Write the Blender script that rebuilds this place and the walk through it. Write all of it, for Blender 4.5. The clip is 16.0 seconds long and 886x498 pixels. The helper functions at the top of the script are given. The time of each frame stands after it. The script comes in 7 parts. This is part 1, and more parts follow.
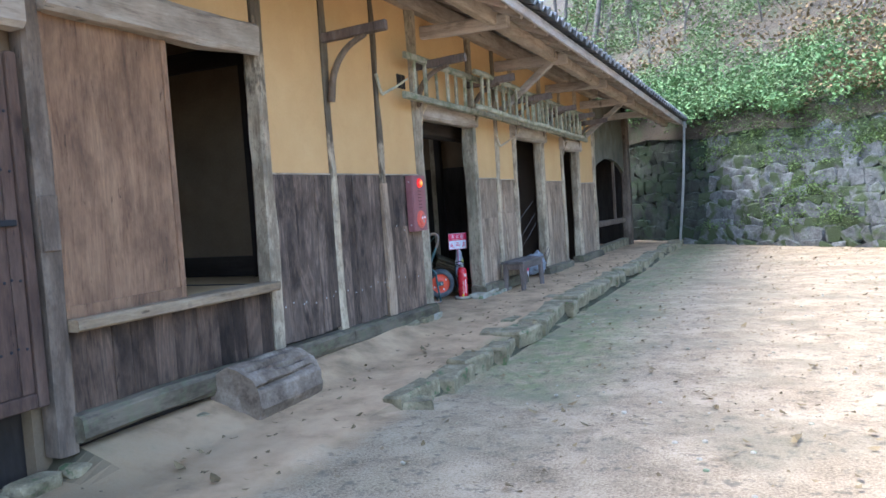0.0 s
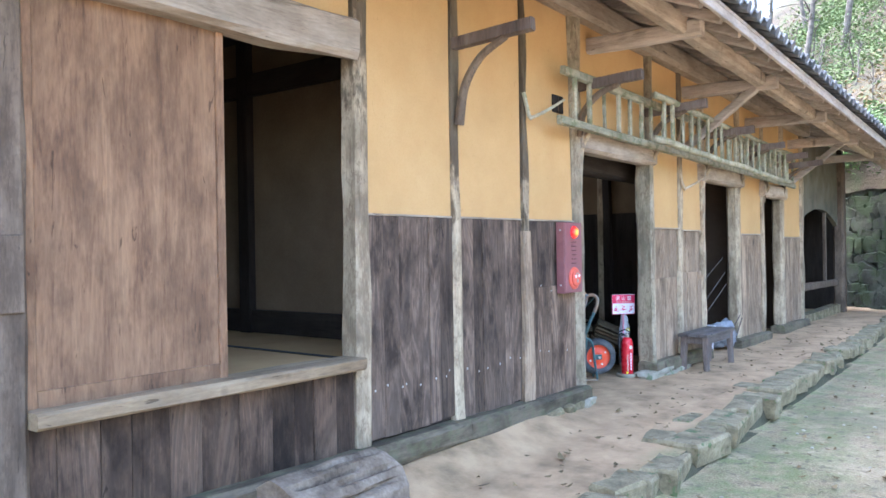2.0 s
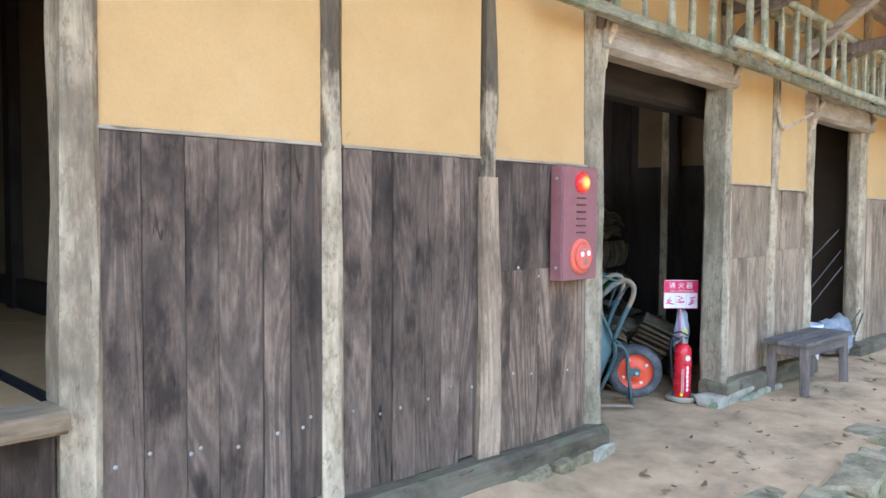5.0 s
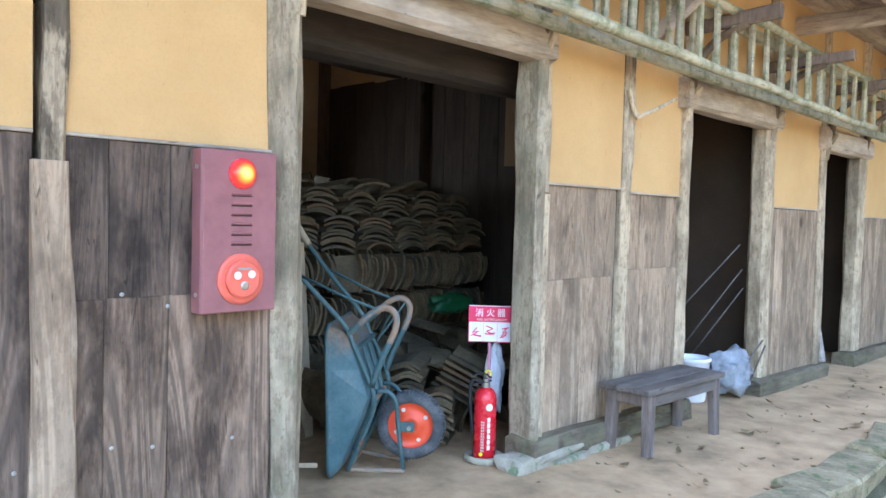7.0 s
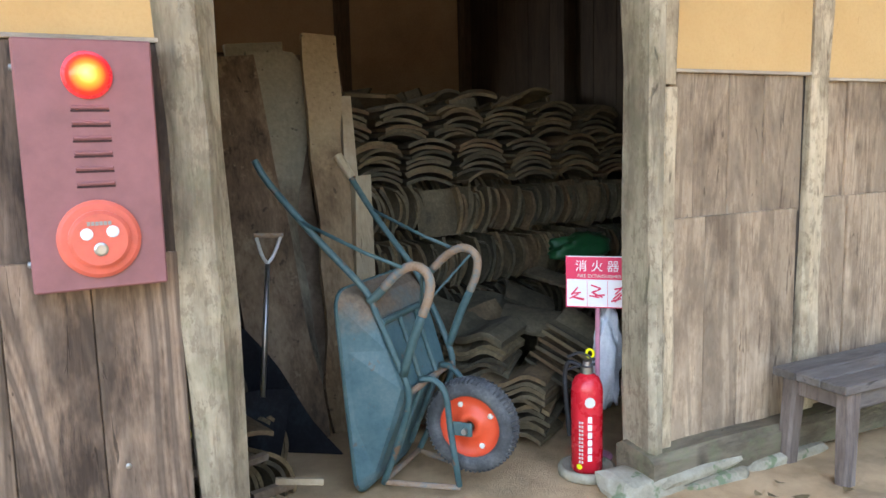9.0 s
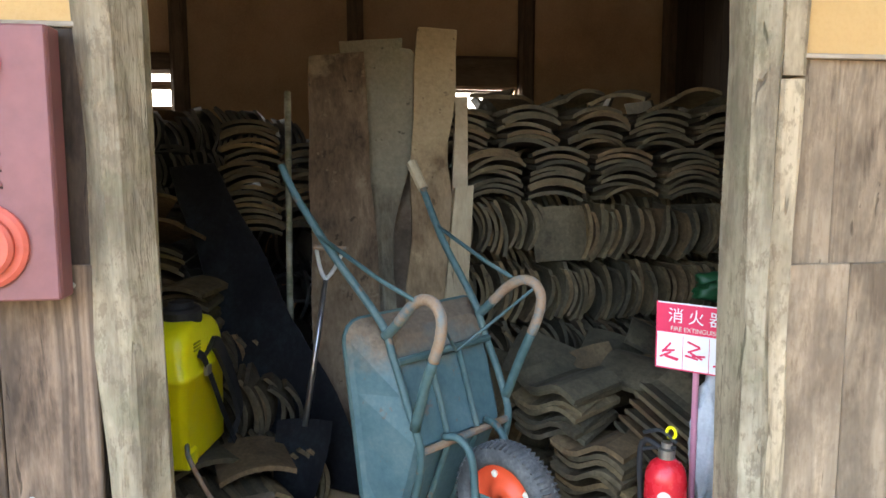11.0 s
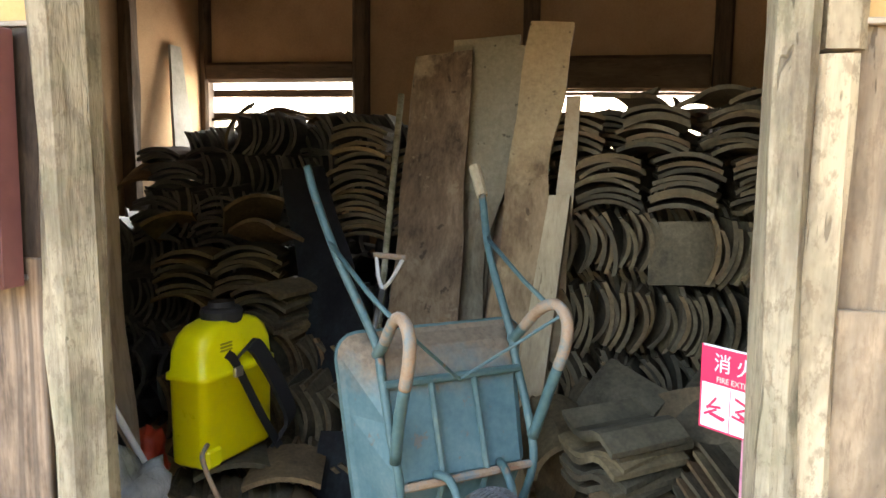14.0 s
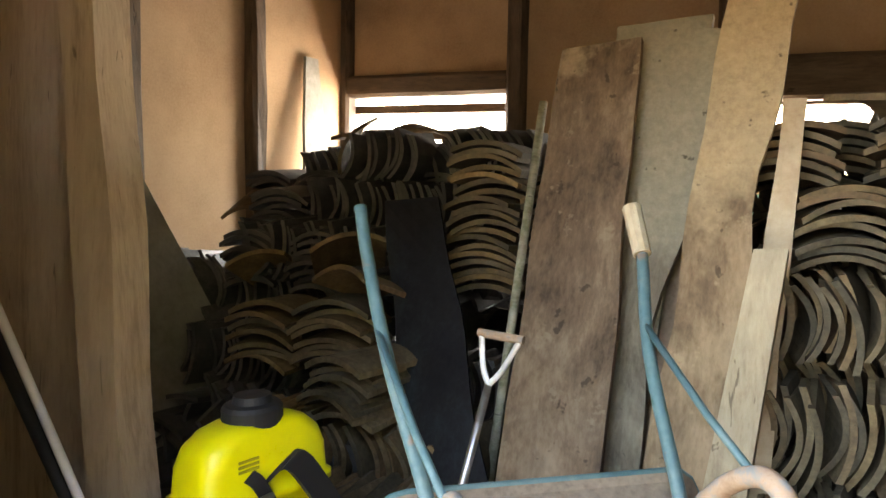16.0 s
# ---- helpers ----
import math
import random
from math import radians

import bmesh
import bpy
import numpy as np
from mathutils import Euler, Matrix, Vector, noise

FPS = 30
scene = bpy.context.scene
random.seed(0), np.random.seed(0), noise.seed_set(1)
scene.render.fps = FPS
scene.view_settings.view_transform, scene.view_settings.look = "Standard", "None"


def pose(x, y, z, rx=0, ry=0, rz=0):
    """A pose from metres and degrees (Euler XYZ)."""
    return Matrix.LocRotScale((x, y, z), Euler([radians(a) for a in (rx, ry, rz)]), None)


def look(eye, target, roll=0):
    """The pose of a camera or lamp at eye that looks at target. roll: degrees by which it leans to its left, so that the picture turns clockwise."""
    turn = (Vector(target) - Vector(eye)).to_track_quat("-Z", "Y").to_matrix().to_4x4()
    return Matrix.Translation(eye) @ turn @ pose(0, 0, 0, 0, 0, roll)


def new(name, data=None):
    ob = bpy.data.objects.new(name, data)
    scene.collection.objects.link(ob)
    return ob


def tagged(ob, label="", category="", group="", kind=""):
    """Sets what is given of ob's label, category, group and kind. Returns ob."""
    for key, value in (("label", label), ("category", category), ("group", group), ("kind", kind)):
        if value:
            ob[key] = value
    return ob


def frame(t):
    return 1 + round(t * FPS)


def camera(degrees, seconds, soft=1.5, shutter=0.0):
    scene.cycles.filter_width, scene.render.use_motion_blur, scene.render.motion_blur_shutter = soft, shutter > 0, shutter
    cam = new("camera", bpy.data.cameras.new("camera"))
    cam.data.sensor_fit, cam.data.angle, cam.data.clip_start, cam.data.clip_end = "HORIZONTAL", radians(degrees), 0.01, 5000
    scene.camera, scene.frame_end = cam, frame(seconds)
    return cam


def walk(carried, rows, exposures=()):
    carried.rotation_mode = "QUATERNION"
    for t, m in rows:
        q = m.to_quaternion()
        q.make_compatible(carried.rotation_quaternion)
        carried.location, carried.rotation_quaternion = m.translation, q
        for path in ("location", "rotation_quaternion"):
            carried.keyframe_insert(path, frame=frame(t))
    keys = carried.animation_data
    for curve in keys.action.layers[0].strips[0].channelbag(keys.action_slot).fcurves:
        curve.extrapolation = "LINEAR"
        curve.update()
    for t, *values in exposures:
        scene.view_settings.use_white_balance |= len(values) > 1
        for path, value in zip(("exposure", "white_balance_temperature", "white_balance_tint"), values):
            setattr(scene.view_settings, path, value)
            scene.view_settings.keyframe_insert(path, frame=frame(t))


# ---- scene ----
cam = camera(59.8, 16.0, soft=1.55)
PATH = [
    (0, (3.654, -7.524, 1.249), (2.824, -5.708, 1.125), -3.8),
    (0.5, (3.534, -7.1, 1.284), (2.606, -5.331, 1.188), -4.0),
    (1, (3.358, -6.695, 1.305), (2.265, -5.021, 1.255), -2.0),
    (1.5, (3.21, -6.322, 1.334), (1.994, -4.736, 1.283), -0.6),
    (2, (3.107, -5.947, 1.347), (1.891, -4.359, 1.342), -0.9),
    (2.5, (2.897, -5.575, 1.36), (1.7, -3.973, 1.38), -0.5),
    (3, (2.748, -5.174, 1.33), (1.5, -3.611, 1.308), -0.2),
    (3.2, (2.692, -4.999, 1.312), (1.399, -3.474, 1.256), -0.2),
    (5.3, (2.373, -3.217, 1.299), (0.909, -1.859, 1.184), 0.7),
    (5.5, (2.449, -2.998, 1.331), (0.929, -1.706, 1.199), 1.7),
    (6, (2.503, -2.567, 1.326), (0.999, -1.253, 1.217), 2.0),
    (6.5, (2.522, -2.083, 1.326), (1.123, -0.656, 1.246), 0.5),
    (7, (2.57, -1.669, 1.32), (1.152, -0.262, 1.234), 1.5),
    (7.5, (2.459, -1.297, 1.308), (0.97, 0.037, 1.228), 1.0),
    (8, (2.344, -0.948, 1.283), (0.73, 0.226, 1.149), 0.8),
    (8.5, (2.234, -0.629, 1.254), (0.545, 0.417, 1.026), -0.3),
    (9, (2.072, -0.356, 1.275), (0.315, 0.561, 1.004), -1.5),
    (9.5, (2.033, -0.042, 1.302), (0.196, 0.702, 1.04), 0.1),
    (10, (1.979, 0.197, 1.297), (0.077, 0.753, 1.028), 0.7),
    (10.2, (1.901, 0.286, 1.293), (-0.021, 0.772, 1.026), 0.6),
    (12.3, (1.754, 0.775, 1.227), (-0.229, 0.938, 1.018), -0.7),
    (12.5, (1.713, 0.858, 1.23), (-0.266, 1.054, 1.018), -0.2),
    (13, (1.646, 0.989, 1.234), (-0.342, 1.045, 1.018), -0.6),
    (13.5, (1.619, 1.145, 1.256), (-0.352, 0.878, 1.046), 1.2),
    (14, (1.545, 1.216, 1.247), (-0.401, 0.812, 1.026), 0.7),
    (14.5, (1.331, 1.204, 1.254), (-0.581, 0.652, 1.056), 0.1),
    (15, (1.128, 1.252, 1.267), (-0.696, 0.455, 1.07), 1.0),
    (15.5, (0.895, 1.233, 1.244), (-0.906, 0.389, 1.035), 0.1),
    (16, (0.628, 1.124, 1.287), (-1.175, 0.277, 1.109), 1.1),
]
EXPOSURES = [(0, 2.86, 5350, 9), (1.0, 3.42, 5450, 10), (1.5, 3.58, 5550, 10), (3, 3.66, 5900, 13), (5.5, 3.68, 6050, 9), (7, 3.8, 5850, 8), (9, 3.72, 7100, 11), (10.5, 3.86, 7250, 10), (12.5, 4.18, 7650, 9), (13.5, 4.28, 7950, 9), (14.5, 4.62, 8000, 9), (16, 5.3, 8200, 11)]
walk(cam, [(t, look(eye, target, roll)) for t, eye, target, roll in PATH], EXPOSURES)

# ---- world, sun, exposure ----
world = bpy.data.worlds.new("sky")
scene.world = world
world.use_nodes = True
_wn = world.node_tree.nodes
_sky = _wn.new("ShaderNodeTexSky")
_sky.sky_type = "NISHITA"
_sky.sun_disc = False
_sky.sun_elevation = radians(60)
_sky.sun_rotation = radians(255)
_sky.air_density, _sky.dust_density, _sky.ozone_density = 1.0, 3.0, 1.0
_wn["Background"].inputs["Strength"].default_value = 0.15
world.node_tree.links.new(_sky.outputs[0], _wn["Background"].inputs["Color"])
sun_data = bpy.data.lights.new("sun", "SUN")
sun_data.energy, sun_data.angle, sun_data.color = 0.42, radians(12), (1.0, 0.95, 0.86)
sun = new("sun", sun_data)
sun.matrix_world = look((-5.2, -1.4, 9.3), (0, 0, 0))


# ---- material helpers ----
class Nodes:
    """Short hand for a node material."""

    def __init__(self, name):
        self.m = bpy.data.materials.new(name)
        self.m.use_nodes = True
        self.t = self.m.node_tree
        self.b = self.t.nodes["Principled BSDF"]

    def add(self, kind, ins=(), **attrs):
        n = self.t.nodes.new("ShaderNode" + kind)
        for key, value in attrs.items():
            setattr(n, key, value)
        for key, value in dict(ins).items():
            self.put(n.inputs[key], value)
        return n

    def put(self, socket, value):
        if isinstance(value, bpy.types.NodeSocket):
            self.t.links.new(value, socket)
        else:
            if socket.type == "RGBA" and isinstance(value, tuple) and len(value) == 3:
                value = (*value, 1)
            socket.default_value = value

    def coords(self, scale=(1, 1, 1), shift=True):
        """Object coordinates, shifted at random from object to object."""
        c = self.add("TexCoord").outputs["Object"]
        if shift:
            r = self.add("ObjectInfo").outputs["Random"]
            v = self.add("VectorMath", {0: (37.0, 91.0, 53.0), "Scale": r}, operation="SCALE")
            c = self.add("VectorMath", {0: c, 1: v.outputs[0]}, operation="ADD").outputs[0]
        return self.add("Mapping", {"Vector": c, "Scale": scale}).outputs[0]

    def noise(self, vec, scale, detail=4.0, rough=0.55, dist=0.0):
        return self.add("TexNoise", {"Vector": vec, "Scale": scale, "Detail": detail, "Roughness": rough, "Distortion": dist}).outputs["Fac"]

    def ramp(self, fac, stops):
        n = self.add("ValToRGB", {"Fac": fac})
        e = n.color_ramp.elements
        while len(e) < len(stops):
            e.new(0.5)
        for el, (p, c) in zip(e, stops):
            el.position = p
            el.color = (*c, 1) if len(c) == 3 else c
        return n.outputs["Color"]

    def mix(self, fac, a, b, mode="MIX"):
        n = self.add("Mix", data_type="RGBA", blend_type=mode)
        self.put(n.inputs[0], fac)
        self.put(n.inputs[6], a)
        self.put(n.inputs[7], b)
        return n.outputs[2]

    def math(self, op, a, b=0.0):
        return self.add("Math", {0: a, 1: b}, operation=op).outputs[0]

    def bump(self, height, strength=0.5, dist=0.01):
        n = self.add("Bump", {"Height": height, "Strength": strength, "Distance": dist})
        self.put(self.b.inputs["Normal"], n.outputs[0])

    def done(self, color=None, rough=None, metal=None, spec=None):
        for key, value in (("Base Color", color), ("Roughness", rough), ("Metallic", metal), ("Specular IOR Level", spec)):
            if value is not None:
                if isinstance(value, tuple) and len(value) == 3:
                    value = (*value, 1)
                self.put(self.b.inputs[key], value)
        return self.m


def g(c, k):
    return tuple(v * k for v in c)


def wood(name, pale, mid, dark, along=2, rough=0.8, knots=True, stain=0.5, moss=0.0, bump=0.5, per_object=0.35, lichen=0.0, lines=0.04, shelter=None):
    """Weathered timber: flowing grain along one axis, cracks, knots, stains, differing from piece to piece."""
    n = Nodes(name)
    sc = [1.0, 1.0, 1.0]
    sc[along] = 0.13
    v = n.coords(tuple(sc))
    warp = n.noise(v, 3.5, 3.0)
    v2 = n.add("VectorMath", {0: v, 1: n.add("VectorMath", {0: n.add("CombineXYZ", {0: warp, 1: warp, 2: warp}).outputs[0], "Scale": 0.10}, operation="SCALE").outputs[0]}, operation="ADD").outputs[0]
    grain = n.noise(v2, 80.0, 6.0, 0.7)
    broad = n.noise(v2, 9.0, 4.0, 0.6, 1.0)
    bands = n.math("PINGPONG", n.math("MULTIPLY", n.noise(v, 3.2, 1.5, 0.4, 0.4), 34.0), 1.0)
    crack = n.ramp(n.noise(v2, 34.0, 3.0, 0.6, 1.0), ((0.30, (1, 1, 1)), (0.335, (0, 0, 0))))
    fac = n.math("ADD", n.math("ADD", n.math("MULTIPLY", grain, 0.42), n.math("MULTIPLY", broad, 0.58 - lines)), n.math("MULTIPLY", bands, lines))
    col = n.ramp(fac, ((0.32, dark), (0.48, mid), (0.68, pale)))
    blot = n.noise(n.coords(tuple(0.45 if i == along else 1.0 for i in range(3))), 5.0, 5.0, 0.68)
    col = n.mix(n.math("MULTIPLY", n.ramp(blot, ((0.44, (0, 0, 0)), (0.64, (1, 1, 1)))), stain), col, g(dark, 0.6))
    col = n.mix(n.math("MULTIPLY", crack, 0.65), col, g(dark, 0.4))
    ridge = n.math("MULTIPLY", n.ramp(bands, ((0.35, (0, 0, 0)), (0.75, (1, 1, 1)))), n.ramp(broad, ((0.35, (0.35, 0.35, 0.35)), (0.6, (1, 1, 1)))))
    col = n.mix(n.math("MULTIPLY", ridge, min(0.75, lines * 4.2)), col, g(dark, 0.95))
    if lichen:
        li = n.noise(n.coords((1, 1, 0.6)), 28.0, 5.0, 0.75)
        col = n.mix(n.math("MULTIPLY", n.ramp(li, ((0.52, (0, 0, 0)), (0.60, (1, 1, 1)))), lichen), col, g(dark, 1.1))
    if knots:
        kv = n.coords((1.0, 1.0, 0.5))
        vor = n.add("TexVoronoi", {"Vector": kv, "Scale": 3.4}, feature="F1").outputs["Distance"]
        ring = n.ramp(vor, ((0.025, (1, 1, 1)), (0.13, (0, 0, 0))))
        col = n.mix(n.math("MULTIPLY", ring, 0.8), col, g(dark, 0.4))
    if moss:
        mo = n.noise(n.coords((1, 1, 1)), 9.0, 5.0, 0.7)
        col = n.mix(n.math("MULTIPLY", n.ramp(mo, ((0.48, (0, 0, 0)), (0.62, (1, 1, 1)))), moss), col, (0.15, 0.17, 0.08, 1))
    if shelter is not None:
        # bleached by rain up to this height, dark old wood above it
        up = n.add("SeparateXYZ", {0: n.add("TexCoord").outputs["Object"]}).outputs[2]
        lim = n.math("ADD", n.math("SUBTRACT", up, shelter), n.math("MULTIPLY", n.math("SUBTRACT", n.noise(n.coords((1, 1, 0.35)), 11.0, 4.0, 0.7), 0.5), 2.2))
        col = n.mix(n.math("MULTIPLY", n.ramp(lim, ((0.35, (0, 0, 0)), (0.6, (1, 1, 1)))), 0.92), col, n.ramp(fac, ((0.35, g(dark, 0.35)), (0.65, g(mid, 0.34)))))
    r = n.add("ObjectInfo").outputs["Random"]
    col = n.mix(1.0, col, n.ramp(r, ((0.0, (1 - per_object,) * 3), (1.0, (1 + per_object * 0.6,) * 3))), "MULTIPLY")
    n.bump(n.math("SUBTRACT", n.math("ADD", n.math("MULTIPLY", grain, 0.6), n.math("ADD", broad, n.math("MULTIPLY", bands, lines))), crack), bump, 0.010)
    return n.done(col, n.ramp(grain, ((0.3, (rough - 0.12,) * 3), (0.7, (min(1, rough + 0.1),) * 3))), 0, 0.25)


def mottled(name, a, b, c=None, scale=6.0, fine=60.0, rough=0.85, bump=0.4, dist=0.01, metal=0.0, spec=0.3, spots=None, shift=True, lo=0.35, hi=0.65):
    """A surface with broad blotches and fine grain in two or three colours."""
    n = Nodes(name)
    v = n.coords(shift=shift)
    broad = n.noise(v, scale, 5.0, 0.6)
    tiny = n.noise(v, fine, 4.0, 0.7)
    mixed = n.math("ADD", n.math("MULTIPLY", broad, 0.7), n.math("MULTIPLY", tiny, 0.3))
    stops = ((lo, a), (hi, b)) if c is None else ((lo, a), ((lo + hi) / 2, b), (hi, c))
    col = n.ramp(mixed, stops)
    if spots:
        sp = n.noise(v, spots[1], 3.0, 0.7)
        col = n.mix(n.ramp(sp, ((spots[2], (0, 0, 0)), (spots[2] + 0.06, (1, 1, 1)))), col, (*spots[0], 1))
    n.bump(n.math("ADD", broad, n.math("MULTIPLY", tiny, 0.5)), bump, dist)
    return n.done(col, rough, metal, spec)


def plain(name, color, rough=0.5, metal=0.0, spec=0.4, wear=0.12):
    """Paint, plastic or metal with a faint uneven tone."""
    n = Nodes(name)
    v = n.coords()
    f = n.noise(v, 14.0, 5.0, 0.65)
    col = n.ramp(f, ((0.3, g(color, 1 - wear)), (0.7, g(color, 1 + wear))))
    n.bump(n.noise(v, 120.0, 3.0), 0.08, 0.002)
    return n.done(col, n.ramp(f, ((0.3, (max(0.03, rough - 0.08),) * 3), (0.7, (min(1, rough + 0.1),) * 3))), metal, spec)


# ---- materials ----
M_POST = wood("post_timber", (0.62, 0.50, 0.34), (0.50, 0.39, 0.255), (0.19, 0.137, 0.088), stain=0.7, per_object=0.2, lichen=0.6, moss=0.08)
M_JAMB = wood("bleached_jamb", (0.60, 0.505, 0.36), (0.475, 0.385, 0.26), (0.16, 0.118, 0.078), stain=0.6, per_object=0.1, lichen=0.55, moss=0.22, bump=0.8)
M_POST_HIGH = wood("part_sheltered_post", (0.62, 0.50, 0.34), (0.50, 0.39, 0.255), (0.19, 0.137, 0.088), stain=0.7, per_object=0.15, lichen=0.6, moss=0.08, shelter=1.15)
M_POST_TALL = wood("sheltered_top_post", (0.62, 0.50, 0.34), (0.50, 0.39, 0.255), (0.19, 0.137, 0.088), stain=0.7, per_object=0.15, lichen=0.6, moss=0.08, shelter=1.9)
M_BOARD = wood("weathered_boards", (0.31, 0.228, 0.168), (0.185, 0.128, 0.09), (0.043, 0.03, 0.0225), stain=0.85, per_object=0.45, lines=0.17)
M_BOARD_SILL = wood("dark_sill_boards", (0.21, 0.145, 0.098), (0.125, 0.08, 0.052), (0.036, 0.023, 0.016), stain=0.85, per_object=0.45, lines=0.14)
M_BOARD_NEAR = wood("rain_washed_boards", (0.42, 0.305, 0.215), (0.25, 0.168, 0.112), (0.055, 0.036, 0.025), stain=0.8, per_object=0.3, lines=0.2)
M_SILL_TAN = wood("tan_door_sill", (0.44, 0.325, 0.20), (0.33, 0.235, 0.14), (0.14, 0.095, 0.058), along=1, stain=0.45, per_object=0.1)
M_POST_OLD = wood("dark_corner_post", (0.27, 0.205, 0.145), (0.185, 0.135, 0.094), (0.07, 0.05, 0.035), stain=0.6, per_object=0.1, lichen=0.3)
M_BOARD_PALE = wood("pale_boards", (0.56, 0.43, 0.295), (0.44, 0.315, 0.205), (0.15, 0.10, 0.064), stain=0.65, per_object=0.28, lichen=0.25, lines=0.12)
M_DOOR = wood("red_brown_door", (0.44, 0.27, 0.15), (0.285, 0.165, 0.092), (0.125, 0.069, 0.042), stain=0.55, knots=False, per_object=0.12, lines=0.07)
M_OLD_DOOR = wood("dark_plank_door", (0.20, 0.13, 0.09), (0.12, 0.072, 0.05), (0.055, 0.034, 0.026), stain=0.5, per_object=0.2)
M_BEAM = wood("grey_beam", (0.62, 0.525, 0.41), (0.46, 0.375, 0.285), (0.19, 0.145, 0.105), along=1, stain=0.35, per_object=0.15)
M_BEAM_X = wood("rafter_timber", (0.70, 0.61, 0.52), (0.54, 0.46, 0.38), (0.26, 0.21, 0.17), along=0, stain=0.4, per_object=0.3)
M_SOFFIT = wood("soffit_boards", (0.68, 0.60, 0.53), (0.53, 0.46, 0.395), (0.27, 0.225, 0.19), along=1, stain=0.4, per_object=0.3)
M_MOSSY = wood("mossy_timber", (0.58, 0.55, 0.41), (0.43, 0.395, 0.28), (0.19, 0.17, 0.115), along=1, stain=0.4, moss=0.75, per_object=0.2)
# Dark inner timber; the rooms' dimness is put into its colour too.
M_DARKWOOD = wood("dimmed_dark_timber", (0.066, 0.05, 0.038), (0.038, 0.029, 0.022), (0.016, 0.012, 0.0095), stain=0.4, per_object=0.2)
M_DARKWOOD_Y = wood("dimmed_dark_beam", (0.066, 0.05, 0.038), (0.038, 0.029, 0.022), (0.016, 0.012, 0.0095), along=1, stain=0.4, per_object=0.2)
M_DARKWOOD_X = wood("dimmed_dark_rail", (0.066, 0.05, 0.038), (0.038, 0.029, 0.022), (0.016, 0.012, 0.0095), along=0, stain=0.4, per_object=0.2)
M_STOREPOST = wood("brown_store_post", (0.20, 0.145, 0.10), (0.135, 0.094, 0.065), (0.06, 0.042, 0.03), stain=0.5, per_object=0.2)
M_STOREBEAM = wood("brown_store_beam", (0.20, 0.145, 0.10), (0.135, 0.094, 0.065), (0.06, 0.042, 0.03), along=1, stain=0.5, per_object=0.2)
M_SILL = wood("foundation_sill", (0.25, 0.20, 0.135), (0.165, 0.13, 0.085), (0.06, 0.046, 0.03), along=1, stain=0.65, moss=0.35, per_object=0.2)


def plaster_mat():
    n = Nodes("ochre_plaster")
    v = n.coords(shift=False)
    broad = n.noise(v, 1.6, 4.0, 0.6)
    fine = n.noise(v, 90.0, 4.0, 0.7)
    col = n.ramp(broad, ((0.3, (0.53, 0.33, 0.14)), (0.55, (0.585, 0.375, 0.165)), (0.75, (0.62, 0.41, 0.19))))
    col = n.mix(n.math("MULTIPLY", n.ramp(fine, ((0.45, (0, 0, 0)), (0.75, (1, 1, 1)))), 0.35), col, (0.47, 0.28, 0.11, 1))
    hair = n.noise(n.coords((1, 1, 0.3), shift=False), 26.0, 2.0, 0.5, 2.0)
    col = n.mix(n.math("MULTIPLY", n.ramp(hair, ((0.70, (0, 0, 0)), (0.76, (1, 1, 1)))), 0.3), col, (0.33, 0.19, 0.08, 1))
    n.bump(n.math("ADD", fine, n.math("MULTIPLY", broad, 2.0)), 0.25, 0.006)
    return n.done(col, 0.92, 0, 0.15)


M_PLASTER = plaster_mat()
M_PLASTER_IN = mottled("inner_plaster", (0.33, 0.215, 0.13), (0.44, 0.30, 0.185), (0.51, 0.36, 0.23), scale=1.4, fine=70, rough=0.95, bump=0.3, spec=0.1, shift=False)


